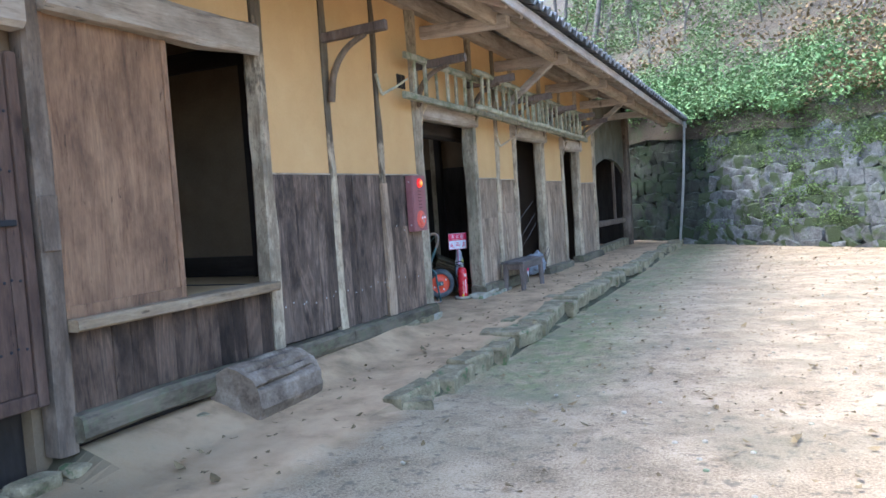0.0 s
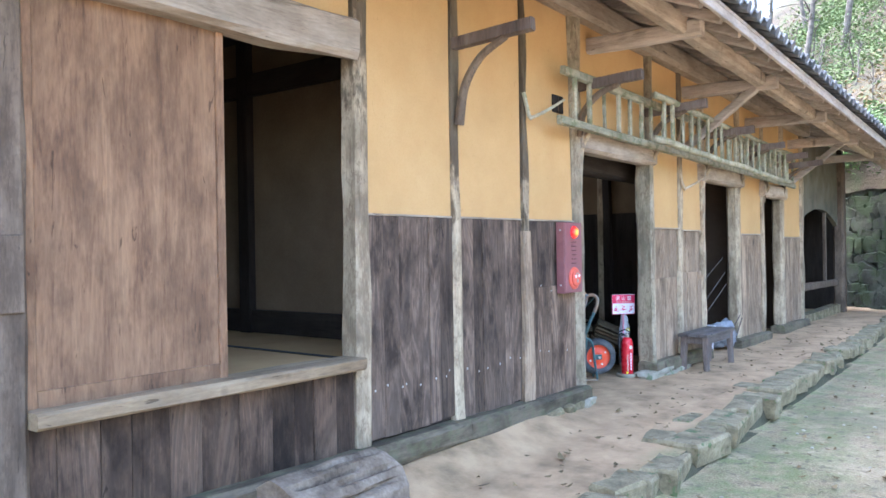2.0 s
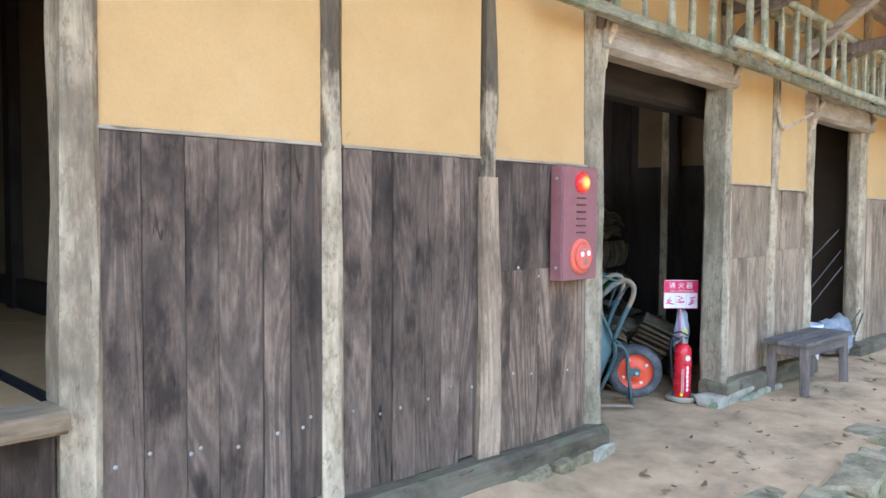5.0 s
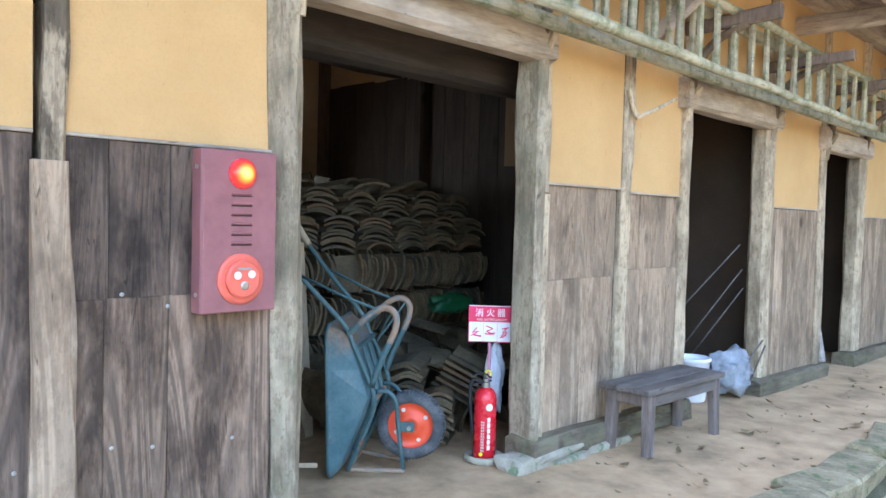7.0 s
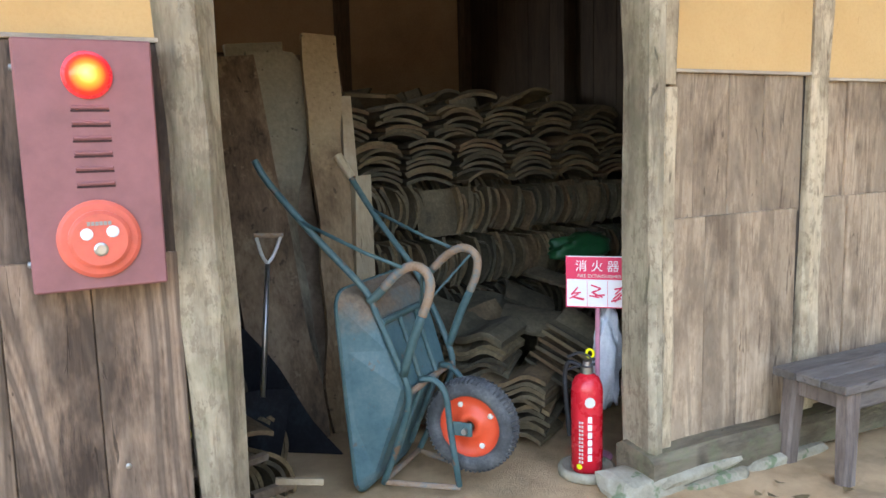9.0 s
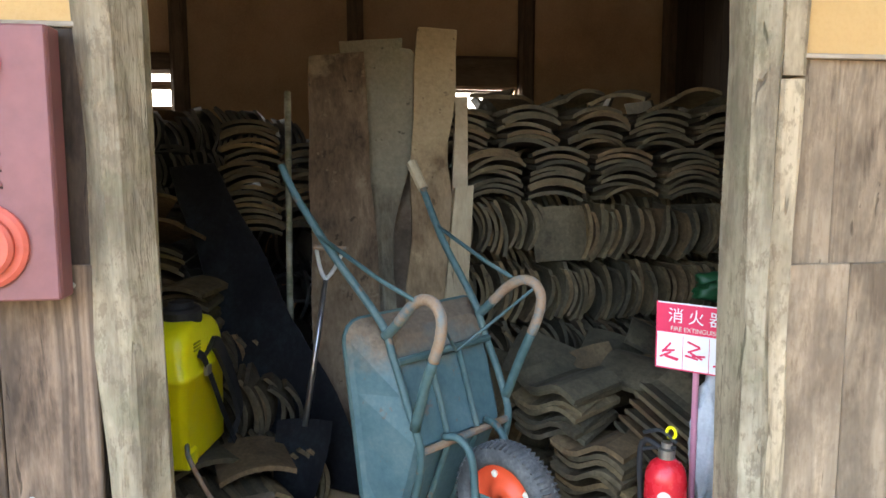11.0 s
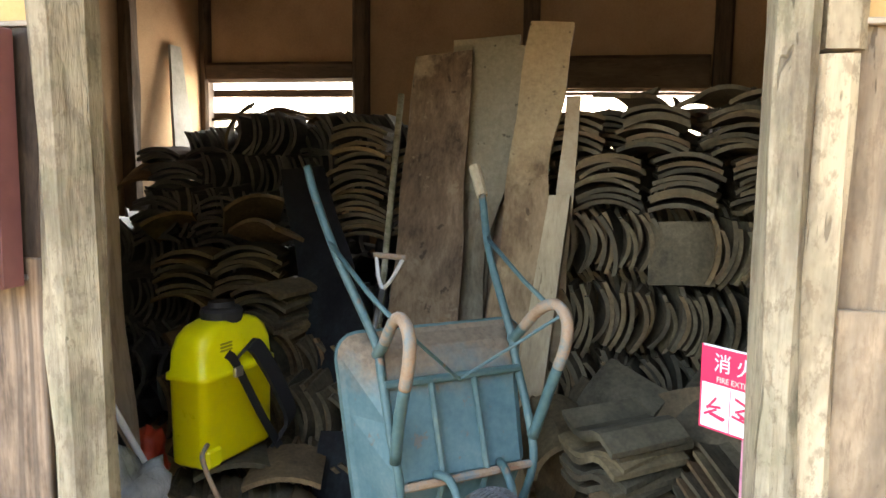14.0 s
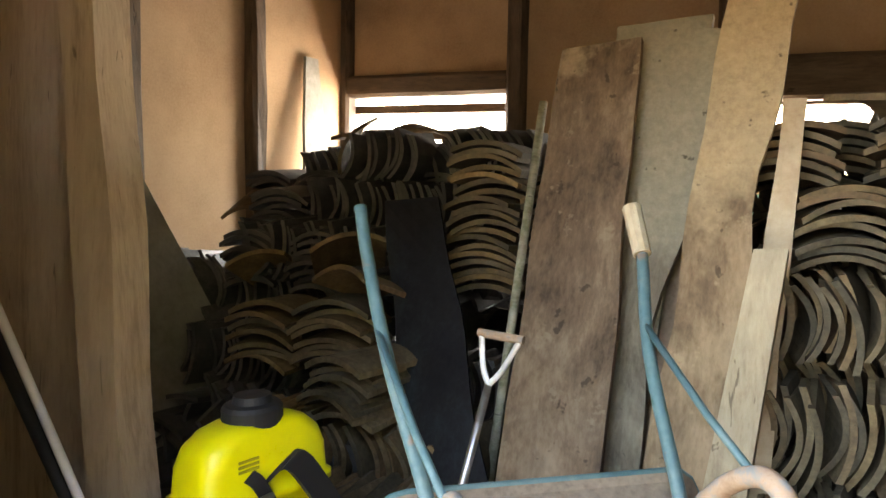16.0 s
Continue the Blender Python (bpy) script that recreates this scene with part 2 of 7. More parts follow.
def ground_mat():
    n = Nodes("earth")
    v = n.coords(shift=False)
    sep = n.add("SeparateXYZ", {0: v})
    broad = n.noise(v, 0.55, 5.0, 0.6)
    mid = n.noise(v, 3.0, 5.0, 0.65)
    fine = n.noise(v, 70.0, 5.0, 0.75)
    grit = n.noise(v, 230.0, 2.0, 0.6)
    yard = n.ramp(n.math("ADD", n.math("MULTIPLY", fine, 0.6), n.math("MULTIPLY", mid, 0.4)), ((0.36, (0.12, 0.085, 0.048)), (0.48, (0.30, 0.222, 0.135)), (0.62, (0.45, 0.345, 0.222))))
    walk_c = n.ramp(mid, ((0.32, (0.30, 0.205, 0.115)), (0.47, (0.47, 0.31, 0.17)), (0.62, (0.58, 0.39, 0.22))))
    edge = n.math("ADD", sep.outputs[0], n.math("MULTIPLY", n.math("SUBTRACT", mid, 0.5), 0.5))
    k = n.ramp(n.math("MULTIPLY", edge, 0.25), ((0.28, (0, 0, 0)), (0.34, (1, 1, 1))))
    col = n.mix(k, walk_c, yard)
    green = n.math("MULTIPLY", n.ramp(n.math("MULTIPLY", edge, 0.25), ((0.25, (0, 0, 0)), (0.33, (1, 1, 1)), (0.46, (1, 1, 1)), (0.64, (0, 0, 0)))), n.ramp(n.math("ADD", n.math("MULTIPLY", broad, 0.5), n.math("MULTIPLY", mid, 0.5)), ((0.36, (0, 0, 0)), (0.52, (1, 1, 1)))))
    green = n.math("MULTIPLY", green, n.ramp(n.math("ADD", n.math("MULTIPLY", n.math("ADD", sep.outputs[1], 2.9), 0.1), n.math("MULTIPLY", n.math("SUBTRACT", broad, 0.5), 0.3)), ((0.0, (0.12, 0.12, 0.12)), (0.01, (0.15, 0.15, 0.15)), (0.09, (1, 1, 1)))))
    col = n.mix(n.math("MULTIPLY", n.math("MULTIPLY", green, n.ramp(n.noise(v, 5.0, 5.0, 0.7), ((0.38, (0.2, 0.2, 0.2)), (0.58, (1, 1, 1))))), 0.85), col, n.ramp(fine, ((0.3, (0.10, 0.12, 0.042)), (0.7, (0.23, 0.245, 0.10)))))
    patch = n.ramp(n.noise(v, 1.1, 4.0, 0.6), ((0.50, (0, 0, 0)), (0.66, (1, 1, 1))))
    col = n.mix(n.math("MULTIPLY", n.math("MULTIPLY", patch, n.math("ADD", n.math("MULTIPLY", k, 0.75), 0.25)), 0.45), col, (0.15, 0.135, 0.085, 1))
    bits = n.ramp(n.noise(v, 11.0, 4.0, 0.7), ((0.565, (0, 0, 0)), (0.64, (1, 1, 1))))
    col = n.mix(n.math("MULTIPLY", n.math("MULTIPLY", bits, k), 0.75), col, (0.13, 0.105, 0.07, 1))
    col = n.mix(n.math("MULTIPLY", n.ramp(grit, ((0.62, (0, 0, 0)), (0.70, (1, 1, 1)))), 0.35), col, (0.13, 0.11, 0.085, 1))
    # damp mossy soil by the wall of the dwelling
    damp = n.math("MULTIPLY", n.ramp(n.math("ADD", n.math("MULTIPLY", sep.outputs[1], -0.1), n.math("MULTIPLY", mid, 0.25)), ((0.50, (0, 0, 0)), (0.66, (1, 1, 1)))), n.ramp(n.math("MULTIPLY", edge, 0.25), ((0.14, (1, 1, 1)), (0.32, (0, 0, 0)))))
    col = n.mix(n.math("MULTIPLY", damp, 0.7), col, n.ramp(fine, ((0.3, (0.07, 0.075, 0.04)), (0.7, (0.17, 0.155, 0.095)))))
    # Steep faces go dark: the kerb's shadow line painted into the soil colour.
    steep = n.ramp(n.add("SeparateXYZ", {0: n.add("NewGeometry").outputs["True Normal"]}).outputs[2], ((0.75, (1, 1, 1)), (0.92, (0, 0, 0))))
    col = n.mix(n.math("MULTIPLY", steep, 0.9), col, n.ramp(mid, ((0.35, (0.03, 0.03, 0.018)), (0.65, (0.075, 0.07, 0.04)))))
    n.bump(n.math("ADD", n.math("ADD", fine, mid), n.math("MULTIPLY", grit, 0.3)), 0.55, 0.015)
    return n.done(col, 0.95, 0, 0.15)


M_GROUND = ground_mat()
M_KERB = mottled("kerb_stone", (0.115, 0.092, 0.05), (0.245, 0.195, 0.11), (0.37, 0.30, 0.18), scale=7, fine=60, bump=0.8, dist=0.02, spots=((0.11, 0.135, 0.055), 9.0, 0.58))
M_ROCK = mottled("wall_stone", (0.045, 0.046, 0.04), (0.125, 0.125, 0.115), (0.28, 0.28, 0.275), scale=2.2, fine=22, bump=1.0, dist=0.05, spots=((0.052, 0.066, 0.026), 1.1, 0.475))
M_ROCK_DARK = mottled("wall_backing", (0.03, 0.032, 0.026), (0.07, 0.068, 0.055), scale=4, fine=40, bump=0.8, dist=0.03)
M_HILL = mottled("hill_soil", (0.04, 0.034, 0.022), (0.085, 0.064, 0.042), (0.06, 0.075, 0.03), scale=1.3, fine=16, bump=1.0, dist=0.08, shift=False)
M_ROOFTILE = mottled("roof_tile", (0.055, 0.058, 0.06), (0.12, 0.12, 0.12), (0.21, 0.205, 0.195), scale=5, fine=45, rough=0.7, bump=0.5)


# ---- mesh helpers ----
def part(name, bm, material, parent=None, label="", smooth=False):
    """Links a bmesh as one mesh object, under a thing or on its own."""
    me = bpy.data.meshes.new(name)
    bmesh.ops.recalc_face_normals(bm, faces=bm.faces)
    bm.to_mesh(me)
    bm.free()
    me.materials.append(material)
    if smooth:
        for p in me.polygons:
            p.use_smooth = True
    ob = new(name, me)
    if parent is not None:
        ob.parent = parent
        ob.matrix_parent_inverse = parent.matrix_world.inverted()
    if label:
        tagged(ob, label)
    return ob


def thing(name, label, category, group="", kind="", at=(0, 0, 0)):
    """An empty that stands for one thing; its parts go under it."""
    ob = new(name)
    ob.empty_display_size = 0.1
    ob.matrix_world = at if isinstance(at, Matrix) else Matrix.Translation(at)
    bpy.context.view_layer.update()
    return tagged(ob, label, category, group, kind)


def box(bm, x0, x1, y0, y1, z0, z1, bevel=0.0, m=None):
    r = bmesh.ops.create_cube(bm, size=1.0)
    mat = Matrix.Translation(((x0 + x1) / 2, (y0 + y1) / 2, (z0 + z1) / 2)) @ Matrix.Diagonal((x1 - x0, y1 - y0, z1 - z0, 1))
    vs = r["verts"]
    bmesh.ops.transform(bm, matrix=mat, verts=vs)
    if bevel:
        es = list({e for v in vs for e in v.link_edges})
        out = bmesh.ops.bevel(bm, geom=es, offset=bevel, segments=1, affect="EDGES", clamp_overlap=True)
        vs = list({v for f in out["faces"] for v in f.verts} | {v for v in vs if v.is_valid})
    if m is not None:
        bmesh.ops.transform(bm, matrix=m, verts=[v for v in vs if v.is_valid])
    return vs


def timber(bm, p, q, w, h, up=(0, 0, 1), segs=6, wob=0.006, bow=(0, 0, 0), taper=1.0, seed=0, round_=0.18):
    """A hewn beam from p to q: eight-sided section w across, h along up, uneven and a little bowed."""
    p, q = Vector(p), Vector(q)
    d = (q - p).normalized()
    u = Vector(up)
    u = (u - d * u.dot(d)).normalized()
    s = d.cross(u)
    rings = []
    c = min(w, h) * round_
    sec = [(w / 2, h / 2 - c), (w / 2 - c, h / 2), (-w / 2 + c, h / 2), (-w / 2, h / 2 - c), (-w / 2, -h / 2 + c), (-w / 2 + c, -h / 2), (w / 2 - c, -h / 2), (w / 2, -h / 2 + c)]
    for i in range(segs + 1):
        f = i / segs
        o = p.lerp(q, f) + Vector(bow) * math.sin(math.pi * f)
        k = 1 + (taper - 1) * f
        ring = []
        for j, (a, b) in enumerate(sec):
            e = noise.noise(Vector((seed * 7.3 + j * 0.9, f * 4.0 * (q - p).length / 2, seed))) * wob
            ring.append(bm.verts.new(o + s * (a * k + e * (1 if a > 0 else -1)) + u * (b * k + e * (1 if b > 0 else -1))))
        rings.append(ring)
    for a, b in zip(rings, rings[1:]):
        for j in range(8):
            bm.faces.new((a[j], a[(j + 1) % 8], b[(j + 1) % 8], b[j]))
    bm.faces.new(rings[0])
    bm.faces.new(list(reversed(rings[-1])))


def tube(bm, pts, r, sides=10, r_end=None, caps=True):
    """A round bar along a line of points."""
    pts = [Vector(p) for p in pts]
    rings = []
    up = Vector((0.31, 0.17, 0.93))
    for i, p in enumerate(pts):
        d = (pts[min(i + 1, len(pts) - 1)] - pts[max(i - 1, 0)]).normalized()
        if abs(d.dot(up)) > 0.95:
            up = Vector((0.9, 0.3, 0.1))
        a = (up - d * up.dot(d)).normalized()
        up = a
        b = d.cross(a)
        rr = r if r_end is None else r + (r_end - r) * i / (len(pts) - 1)
        rings.append([bm.verts.new(p + (a * math.cos(2 * math.pi * k / sides) + b * math.sin(2 * math.pi * k / sides)) * rr) for k in range(sides)])
    for x, y in zip(rings, rings[1:]):
        for k in range(sides):
            bm.faces.new((x[k], x[(k + 1) % sides], y[(k + 1) % sides], y[k]))
    if caps:
        bm.faces.new(rings[0])
        bm.faces.new(list(reversed(rings[-1])))


def curve_pts(ctrl, n=6):
    """Points on a smooth line through the control points."""
    c = [Vector(p) for p in ctrl]
    c = [c[0] * 2 - c[1]] + c + [c[-1] * 2 - c[-2]]
    out = []
    for i in range(1, len(c) - 2):
        a, b, d, e = c[i - 1], c[i], c[i + 1], c[i + 2]
        for k in range(n):
            t = k / n
            out.append(0.5 * ((2 * b) + (d - a) * t + (2 * a - 5 * b + 4 * d - e) * t * t + (3 * b - a - 3 * d + e) * t ** 3))
    out.append(c[-2])
    return out


def lathe(bm, profile, sides=32, m=None, caps=True):
    """A turned shape about z from (radius, height) pairs."""
    rings = [[bm.verts.new((r * math.cos(2 * math.pi * k / sides), r * math.sin(2 * math.pi * k / sides), z)) for k in range(sides)] for r, z in profile]
    for a, b in zip(rings, rings[1:]):
        for k in range(sides):
            bm.faces.new((a[k], a[(k + 1) % sides], b[(k + 1) % sides], b[k]))
    if caps:
        bm.faces.new(list(reversed(rings[0])))
        bm.faces.new(rings[-1])
    if m is not None:
        bmesh.ops.transform(bm, matrix=m, verts=[v for r in rings for v in r])


def B():
    return bmesh.new()


def lerp_table(x, table):
    for (a, va), (b, vb) in zip(table, table[1:]):
        if x <= b:
            return va + (vb - va) * max(0.0, (x - a) / (b - a))
    return table[-1][1]


def sink(y):
    """How far the old building has settled along its length."""
    return -0.021 * max(0.0, y)


def walk_z(y):
    return lerp_table(y, ((-12, -0.14), (-3, -0.105), (0, -0.02), (1.5, 0.0), (5, -0.04), (12, -0.12), (14, -0.12)))


KERB = ((-3.0, 1.12), (-2.0, 1.22), (0.2, 1.27), (4.0, 1.24), (10.8, 1.10), (12.4, 1.05), (16, 1.0))


def yard_z(y):
    return lerp_table(y, ((-12, -0.14), (-3.3, -0.125), (-2.4, -0.19), (0, -0.17), (5, -0.19), (14, -0.2)))


# ---- ground ----
def ground():
    bm = B()
    xs = [-9, -6, -4.5, -3, -2, -1, -0.4] + [0.06 * i for i in range(0, 19)] + [1.12, 1.16, 1.2, 1.24, 1.28, 1.32, 1.36, 1.42] + [1.5 + 0.14 * i for i in range(30)] + [6, 6.8, 8, 10, 13, 18, 30, 80]
    ys = [-60, -30, -20, -14] + [-10 + 0.16 * i for i in range(145)] + [13.6, 15, 18, 25, 60]
    grid = []
    for y in ys:
        row = []
        kx = lerp_table(y, KERB) + 0.03 * noise.noise(Vector((0, y * 2.3, 4)))
        for x in xs:
            f = min(1.0, max(0.0, (x - kx) / 0.06))
            z = walk_z(y) * (1 - f) + yard_z(y) * f
            if x > -0.3 and x < 9:
                z += 0.012 * noise.noise(Vector((x * 1.7, y * 1.7, 0))) + 0.006 * noise.noise(Vector((x * 6, y * 6, 2)))
            if -4.7 < y < -0.15 and -0.4 < x < 0.5:
                z += 0.13 * min(1.0, max(0.0, (0.42 - x) / 0.4)) * min(1.0, (-0.15 - y) / 0.8)
            if x > 1.5:
                z += 0.02 * noise.noise(Vector((x * 0.6, y * 0.6, 7)))
            row.append(bm.verts.new((x, y, z)))
        grid.append(row)
    for a, b in zip(grid, grid[1:]):
        for i in range(len(xs) - 1):
            bm.faces.new((a[i], a[i + 1], b[i + 1], b[i]))
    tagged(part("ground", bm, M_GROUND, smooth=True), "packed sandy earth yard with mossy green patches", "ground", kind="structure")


ground()


# ---- facade ----
def yb(y):
    """Foot of the plaster above the boards."""
    return 1.555 + sink(y) * 0.9


WALL_TOP = 3.5
facade = thing("wall_front", "farmhouse front wall of ochre plaster over grey weathered boards", "wall", kind="structure")


def plaster(y0, y1, z0, z1, name="plaster_panel"):
    bm = B()
    n_y, n_z = 6, 8
    rows = []
    for k in range(n_z + 1):
        z = z0 + (z1 - z0) * k / n_z
        rows.append([bm.verts.new((-0.006 + 0.004 * noise.noise(Vector((0.0, (y0 + (y1 - y0) * j / n_y) * 2, z * 2))), y0 + (y1 - y0) * j / n_y, z)) for j in range(n_y + 1)])
    for a, b in zip(rows, rows[1:]):
        for j in range(n_y):
            bm.faces.new((a[j], a[j + 1], b[j + 1], b[j]))
    out = bmesh.ops.extrude_face_region(bm, geom=bm.faces[:])
    bmesh.ops.translate(bm, vec=(-0.1, 0, 0), verts=[v for v in out["geom"] if isinstance(v, bmesh.types.BMVert)])
    strip = B()
    box(strip, -0.02, 0.006, y0 + 0.002, y1 - 0.002, z0 - 0.013, z0 - 0.001, 0.002)
    part("batten", strip, M_BEAM, facade)
    return part(name, bm, M_PLASTER, facade)


def post(y0, y1, z0, z1, x1=0.03, x0=-0.12, bow=0.0, seed=0, lean=0.0, mat=None, name="post", foot=1.0, worn=0.18):
    bm = B()
    timber(bm, ((x0 + x1) / 2, (y0 + y1) / 2, z0), ((x0 + x1) / 2, (y0 + y1) / 2 + lean, z1), x1 - x0, y1 - y0, up=(0, 1, 0), segs=14, wob=0.014, bow=(0, bow, 0), seed=seed, taper=1 / foot, round_=worn)
    return part(name, bm, mat or M_POST, facade)


def boards(y0, y1, z0, z1, w=0.145, mat=None, seed=0, x=0.0, jag=0.012, parent=None):
    """A row of upright boards, each a piece of its own."""
    rnd = random.Random(seed)
    y = y0
    while y < y1 - 0.01:
        ww = min(w * rnd.uniform(0.7, 1.35), y1 - y)
        if y1 - y - ww < 0.05:
            ww = y1 - y
        bm = B()
        dx = rnd.uniform(-0.006, 0.006)
        box(bm, x - 0.018 + dx, x + dx, y + 0.0008, y + ww - 0.001, z0 + rnd.uniform(-jag, jag), z1 - 0.002, 0.003)
        ob = part("board", bm, mat or M_BOARD, parent or facade)
        y += ww


def core(y0, y1, z0, z1):
    """The dark wall body behind boards."""
    bm = B()
    box(bm, -0.11, -0.028, y0, y1, z0, z1)
    part("wall_core", bm, M_DARKWOOD, facade)


# bays: plaster panels above, boards below
P0 = (-4.69, -4.56)
P1 = (-2.745, -2.625)
P2 = (-1.79, -1.69)
P3 = (-0.897, -0.815)
P4 = (-0.05, 0.07)
PR = (1.525, 1.65)
BASE = 0.2
for i, (a, b) in enumerate(((P1[1], P2[0]), (P2[1], P3[0]), (P3[1], P4[0]))):
    plaster(a, b, yb(a), WALL_TOP)
    core(a, b, 0.05, yb(a))
    if i < 2:
        boards(a, b, BASE - 0.035 * i, yb(a) - 0.012, seed=11 + i)
    else:
        boards(a, b, 1.005, yb(a) - 0.012, seed=13, w=0.17)
        boards(a, b, BASE - 0.07, 1.02, seed=14, w=0.17, x=0.006, mat=M_BOARD_NEAR)
post(*P0, 0.0, 3.5, seed=1, bow=0.01, foot=1.15, mat=M_POST_OLD)
post(*P1, 0.12, 3.5, seed=2, lean=0.02, bow=0.01, foot=1.15, mat=M_POST_TALL)
post(*P2, 0.12, 3.5, seed=3, lean=0.02, bow=-0.02, foot=1.5, mat=M_POST_HIGH)
post(*P3, 0.12, 3.5, seed=4, lean=0.02, bow=0.01, foot=1.5, mat=M_POST_HIGH)
post(-0.03, 0.102, 0.08, 3.5, seed=5, lean=-0.085, x1=0.045, x0=-0.09, bow=0.008, foot=0.76, worn=0.36, mat=M_JAMB)
post(P3[0] - 0.03, P3[1] + 0.035, 0.12, 1.46, seed=34, x1=0.036, x0=-0.02, bow=0.012, foot=1.35, mat=M_BOARD_PALE, name="post_facing")
# first bay: sliding door, opening, sill and lintel
core(P0[1], P1[0], 0.0, 0.66)
boards(P0[1], P1[0], BASE - 0.02, 0.665, seed=31, w=0.16, mat=M_BOARD_SILL)
plaster(P0[1], P1[0], 2.62, WALL_TOP)
plaster(-7.6, P0[0], 2.45, WALL_TOP)
# the storage bays beyond the first doorway
plaster(PR[1], 2.39, yb(2), WALL_TOP - 0.03)
plaster(2.49, 3.12, yb(3), WALL_TOP - 0.06)
core(PR[1], 3.1, 0.05, yb(2.5))
boards(PR[1], 2.36, 0.965, yb(2) - 0.01, seed=51, mat=M_BOARD_PALE, x=-0.012)
boards(2.44, 3.1, 1.005, yb(3) - 0.01, seed=52, mat=M_BOARD_PALE, x=-0.012)
boards(PR[1], 2.34, 0.10, 0.985, seed=53, mat=M_BOARD_PALE, w=0.16)
boards(2.44, 3.1, 0.10, 1.02, seed=54, mat=M_BOARD_PALE, w=0.16)
post(PR[0], PR[1] - 0.055, 0.12, 3.4, seed=6, x1=0.06, bow=-0.015, mat=M_JAMB, worn=0.3)
post(PR[1] - 0.065, PR[1] + 0.02, 1.46, 2.2, seed=7, x1=0.02)
post(PR[1] - 0.065, PR[1], 0.12, 1.45, seed=71, x1=0.035)
post(2.36, 2.46, 0.1, 3.4, seed=8, x1=0.02, bow=0.02, lean=0.03, mat=M_POST_TALL)
post(3.09, 3.2, 0.05, 3.3, seed=9, bow=0.015)
post(4.46, 4.62, 0.05, 3.3, seed=10, bow=-0.01)
plaster(4.60, 5.66, yb(4.7), WALL_TOP - 0.1)
core(4.60, 5.66, 0.0, yb(5))
boards(4.60, 5.66, 0.05, yb(5) - 0.01, seed=55, mat=M_BOARD_PALE)
post(5.64, 5.76, 0.0, 3.25, seed=12)
post(6.69, 6.86, 0.0, 3.25, seed=13)
plaster(6.85, 8.0, yb(6.9), WALL_TOP - 0.15)
core(6.85, 8.0, 0.0, yb(7))
boards(6.85, 8.0, 0.0, yb(7) - 0.01, seed=56, mat=M_BOARD_PALE)
post(7.98, 8.16, 0.0, 3.2, seed=14)
for y0, y1, zz in ((0.02, 1.5, 2.145), (3.17, 4.47, 2.07), (5.76, 6.7, 2.0)):
    plaster(y0, y1, zz + 0.2, WALL_TOP - 0.02 - 0.02 * y0)
# door lintels
for y0, y1, z0, z1 in ((-0.02, 1.62, 2.145, 2.36), (3.05, 4.62, 2.075, 2.27), (5.6, 6.9, 2.0, 2.2)):
    bm = B()
    timber(bm, (-0.01, y0, (z0 + z1) / 2 + 0.005), (-0.01, y1, (z0 + z1) / 2 - 0.005), 0.17, z1 - z0, segs=10, wob=0.012, seed=y1)
    part("lintel", bm, M_BEAM, facade)
bm = B()
timber(bm, (0.0, P0[1] - 0.005, 2.53), (0.0, P1[0] + 0.005, 2.545), 0.16, 0.23, segs=14, wob=0.02, bow=(0, 0, -0.015), seed=41)
part("lintel", bm, M_BEAM, facade)
bm = B()
timber(bm, (0.0, P0[1] - 0.005, 0.70), (0.0, P1[0] + 0.005, 0.69), 0.19, 0.07, segs=10, wob=0.008, seed=42)
part("door_sill", bm, M_SILL_TAN, facade)
bm = B()
timber(bm, (0.0, -7.6, 2.36), (0.0, P0[0], 2.38), 0.16, 0.19, segs=10, wob=0.02, seed=43)
part("lintel", bm, M_BEAM, facade)
# foundation sills
for y0, y1, z in ((-4.6, -1.66, 0.14), (-1.72, 0.05, 0.10), (1.50, 3.2, 0.075), (4.3, 5.8, 0.02), (6.5, 8.2, 0.0)):
    bm = B()
    timber(bm, (0.0, y0, z), (0.0, y1, z - 0.035), 0.2, 0.15, segs=14, wob=0.02, seed=y0 + 20)
    part("foundation_sill", bm, M_SILL, facade)

# wall plate under the roof
bm = B()
timber(bm, (0.03, -8, 3.545), (0.03, 8.2, 3.225), 0.2, 0.22, segs=20, wob=0.015, seed=77)
part("wall_plate", bm, M_BEAM, facade)


# ---- roof ----
def roof_z(x, y):
    """Underside of the roof boards."""
    return 3.24 + 0.42 * (0.95 - x) - 0.028 * y


roof = thing("roof", "low tiled roof with deep eaves on exposed grey rafters", "roof", kind="structure")
bm = B()
Y0, Y1, XE, XR = -9.0, 13.1, 1.27, -2.0
for a, b in ((0.02, 0.05),):
    vs = []
    for x in (XE, XR):
        for y in (Y0, Y1):
            for k in (a, b):
                vs.append(bm.verts.new((x, y, roof_z(x, y) + k)))
    for f in ((0, 2, 6, 4), (1, 5, 7, 3), (0, 1, 3, 2), (4, 6, 7, 5), (0, 4, 5, 1), (2, 3, 7, 6)):
        bm.faces.new([vs[i] for i in f])
part("roof_deck", bm, M_SOFFIT, roof)
bm = B()
vs = []
for x in (XR, -5.0):
    for y in (Y0, Y1):
        for k in (0.02, 0.05):
            vs.append(bm.verts.new((x, y, (roof_z(XR, y) if x == XR else roof_z(XR, y) - 1.2) + k)))
for f in ((0, 2, 6, 4), (1, 5, 7, 3), (0, 1, 3, 2), (4, 6, 7, 5), (0, 4, 5, 1), (2, 3, 7, 6)):
    bm.faces.new([vs[i] for i in f])
part("roof_deck", bm, M_SOFFIT, roof)
y = -8.6
i = 0
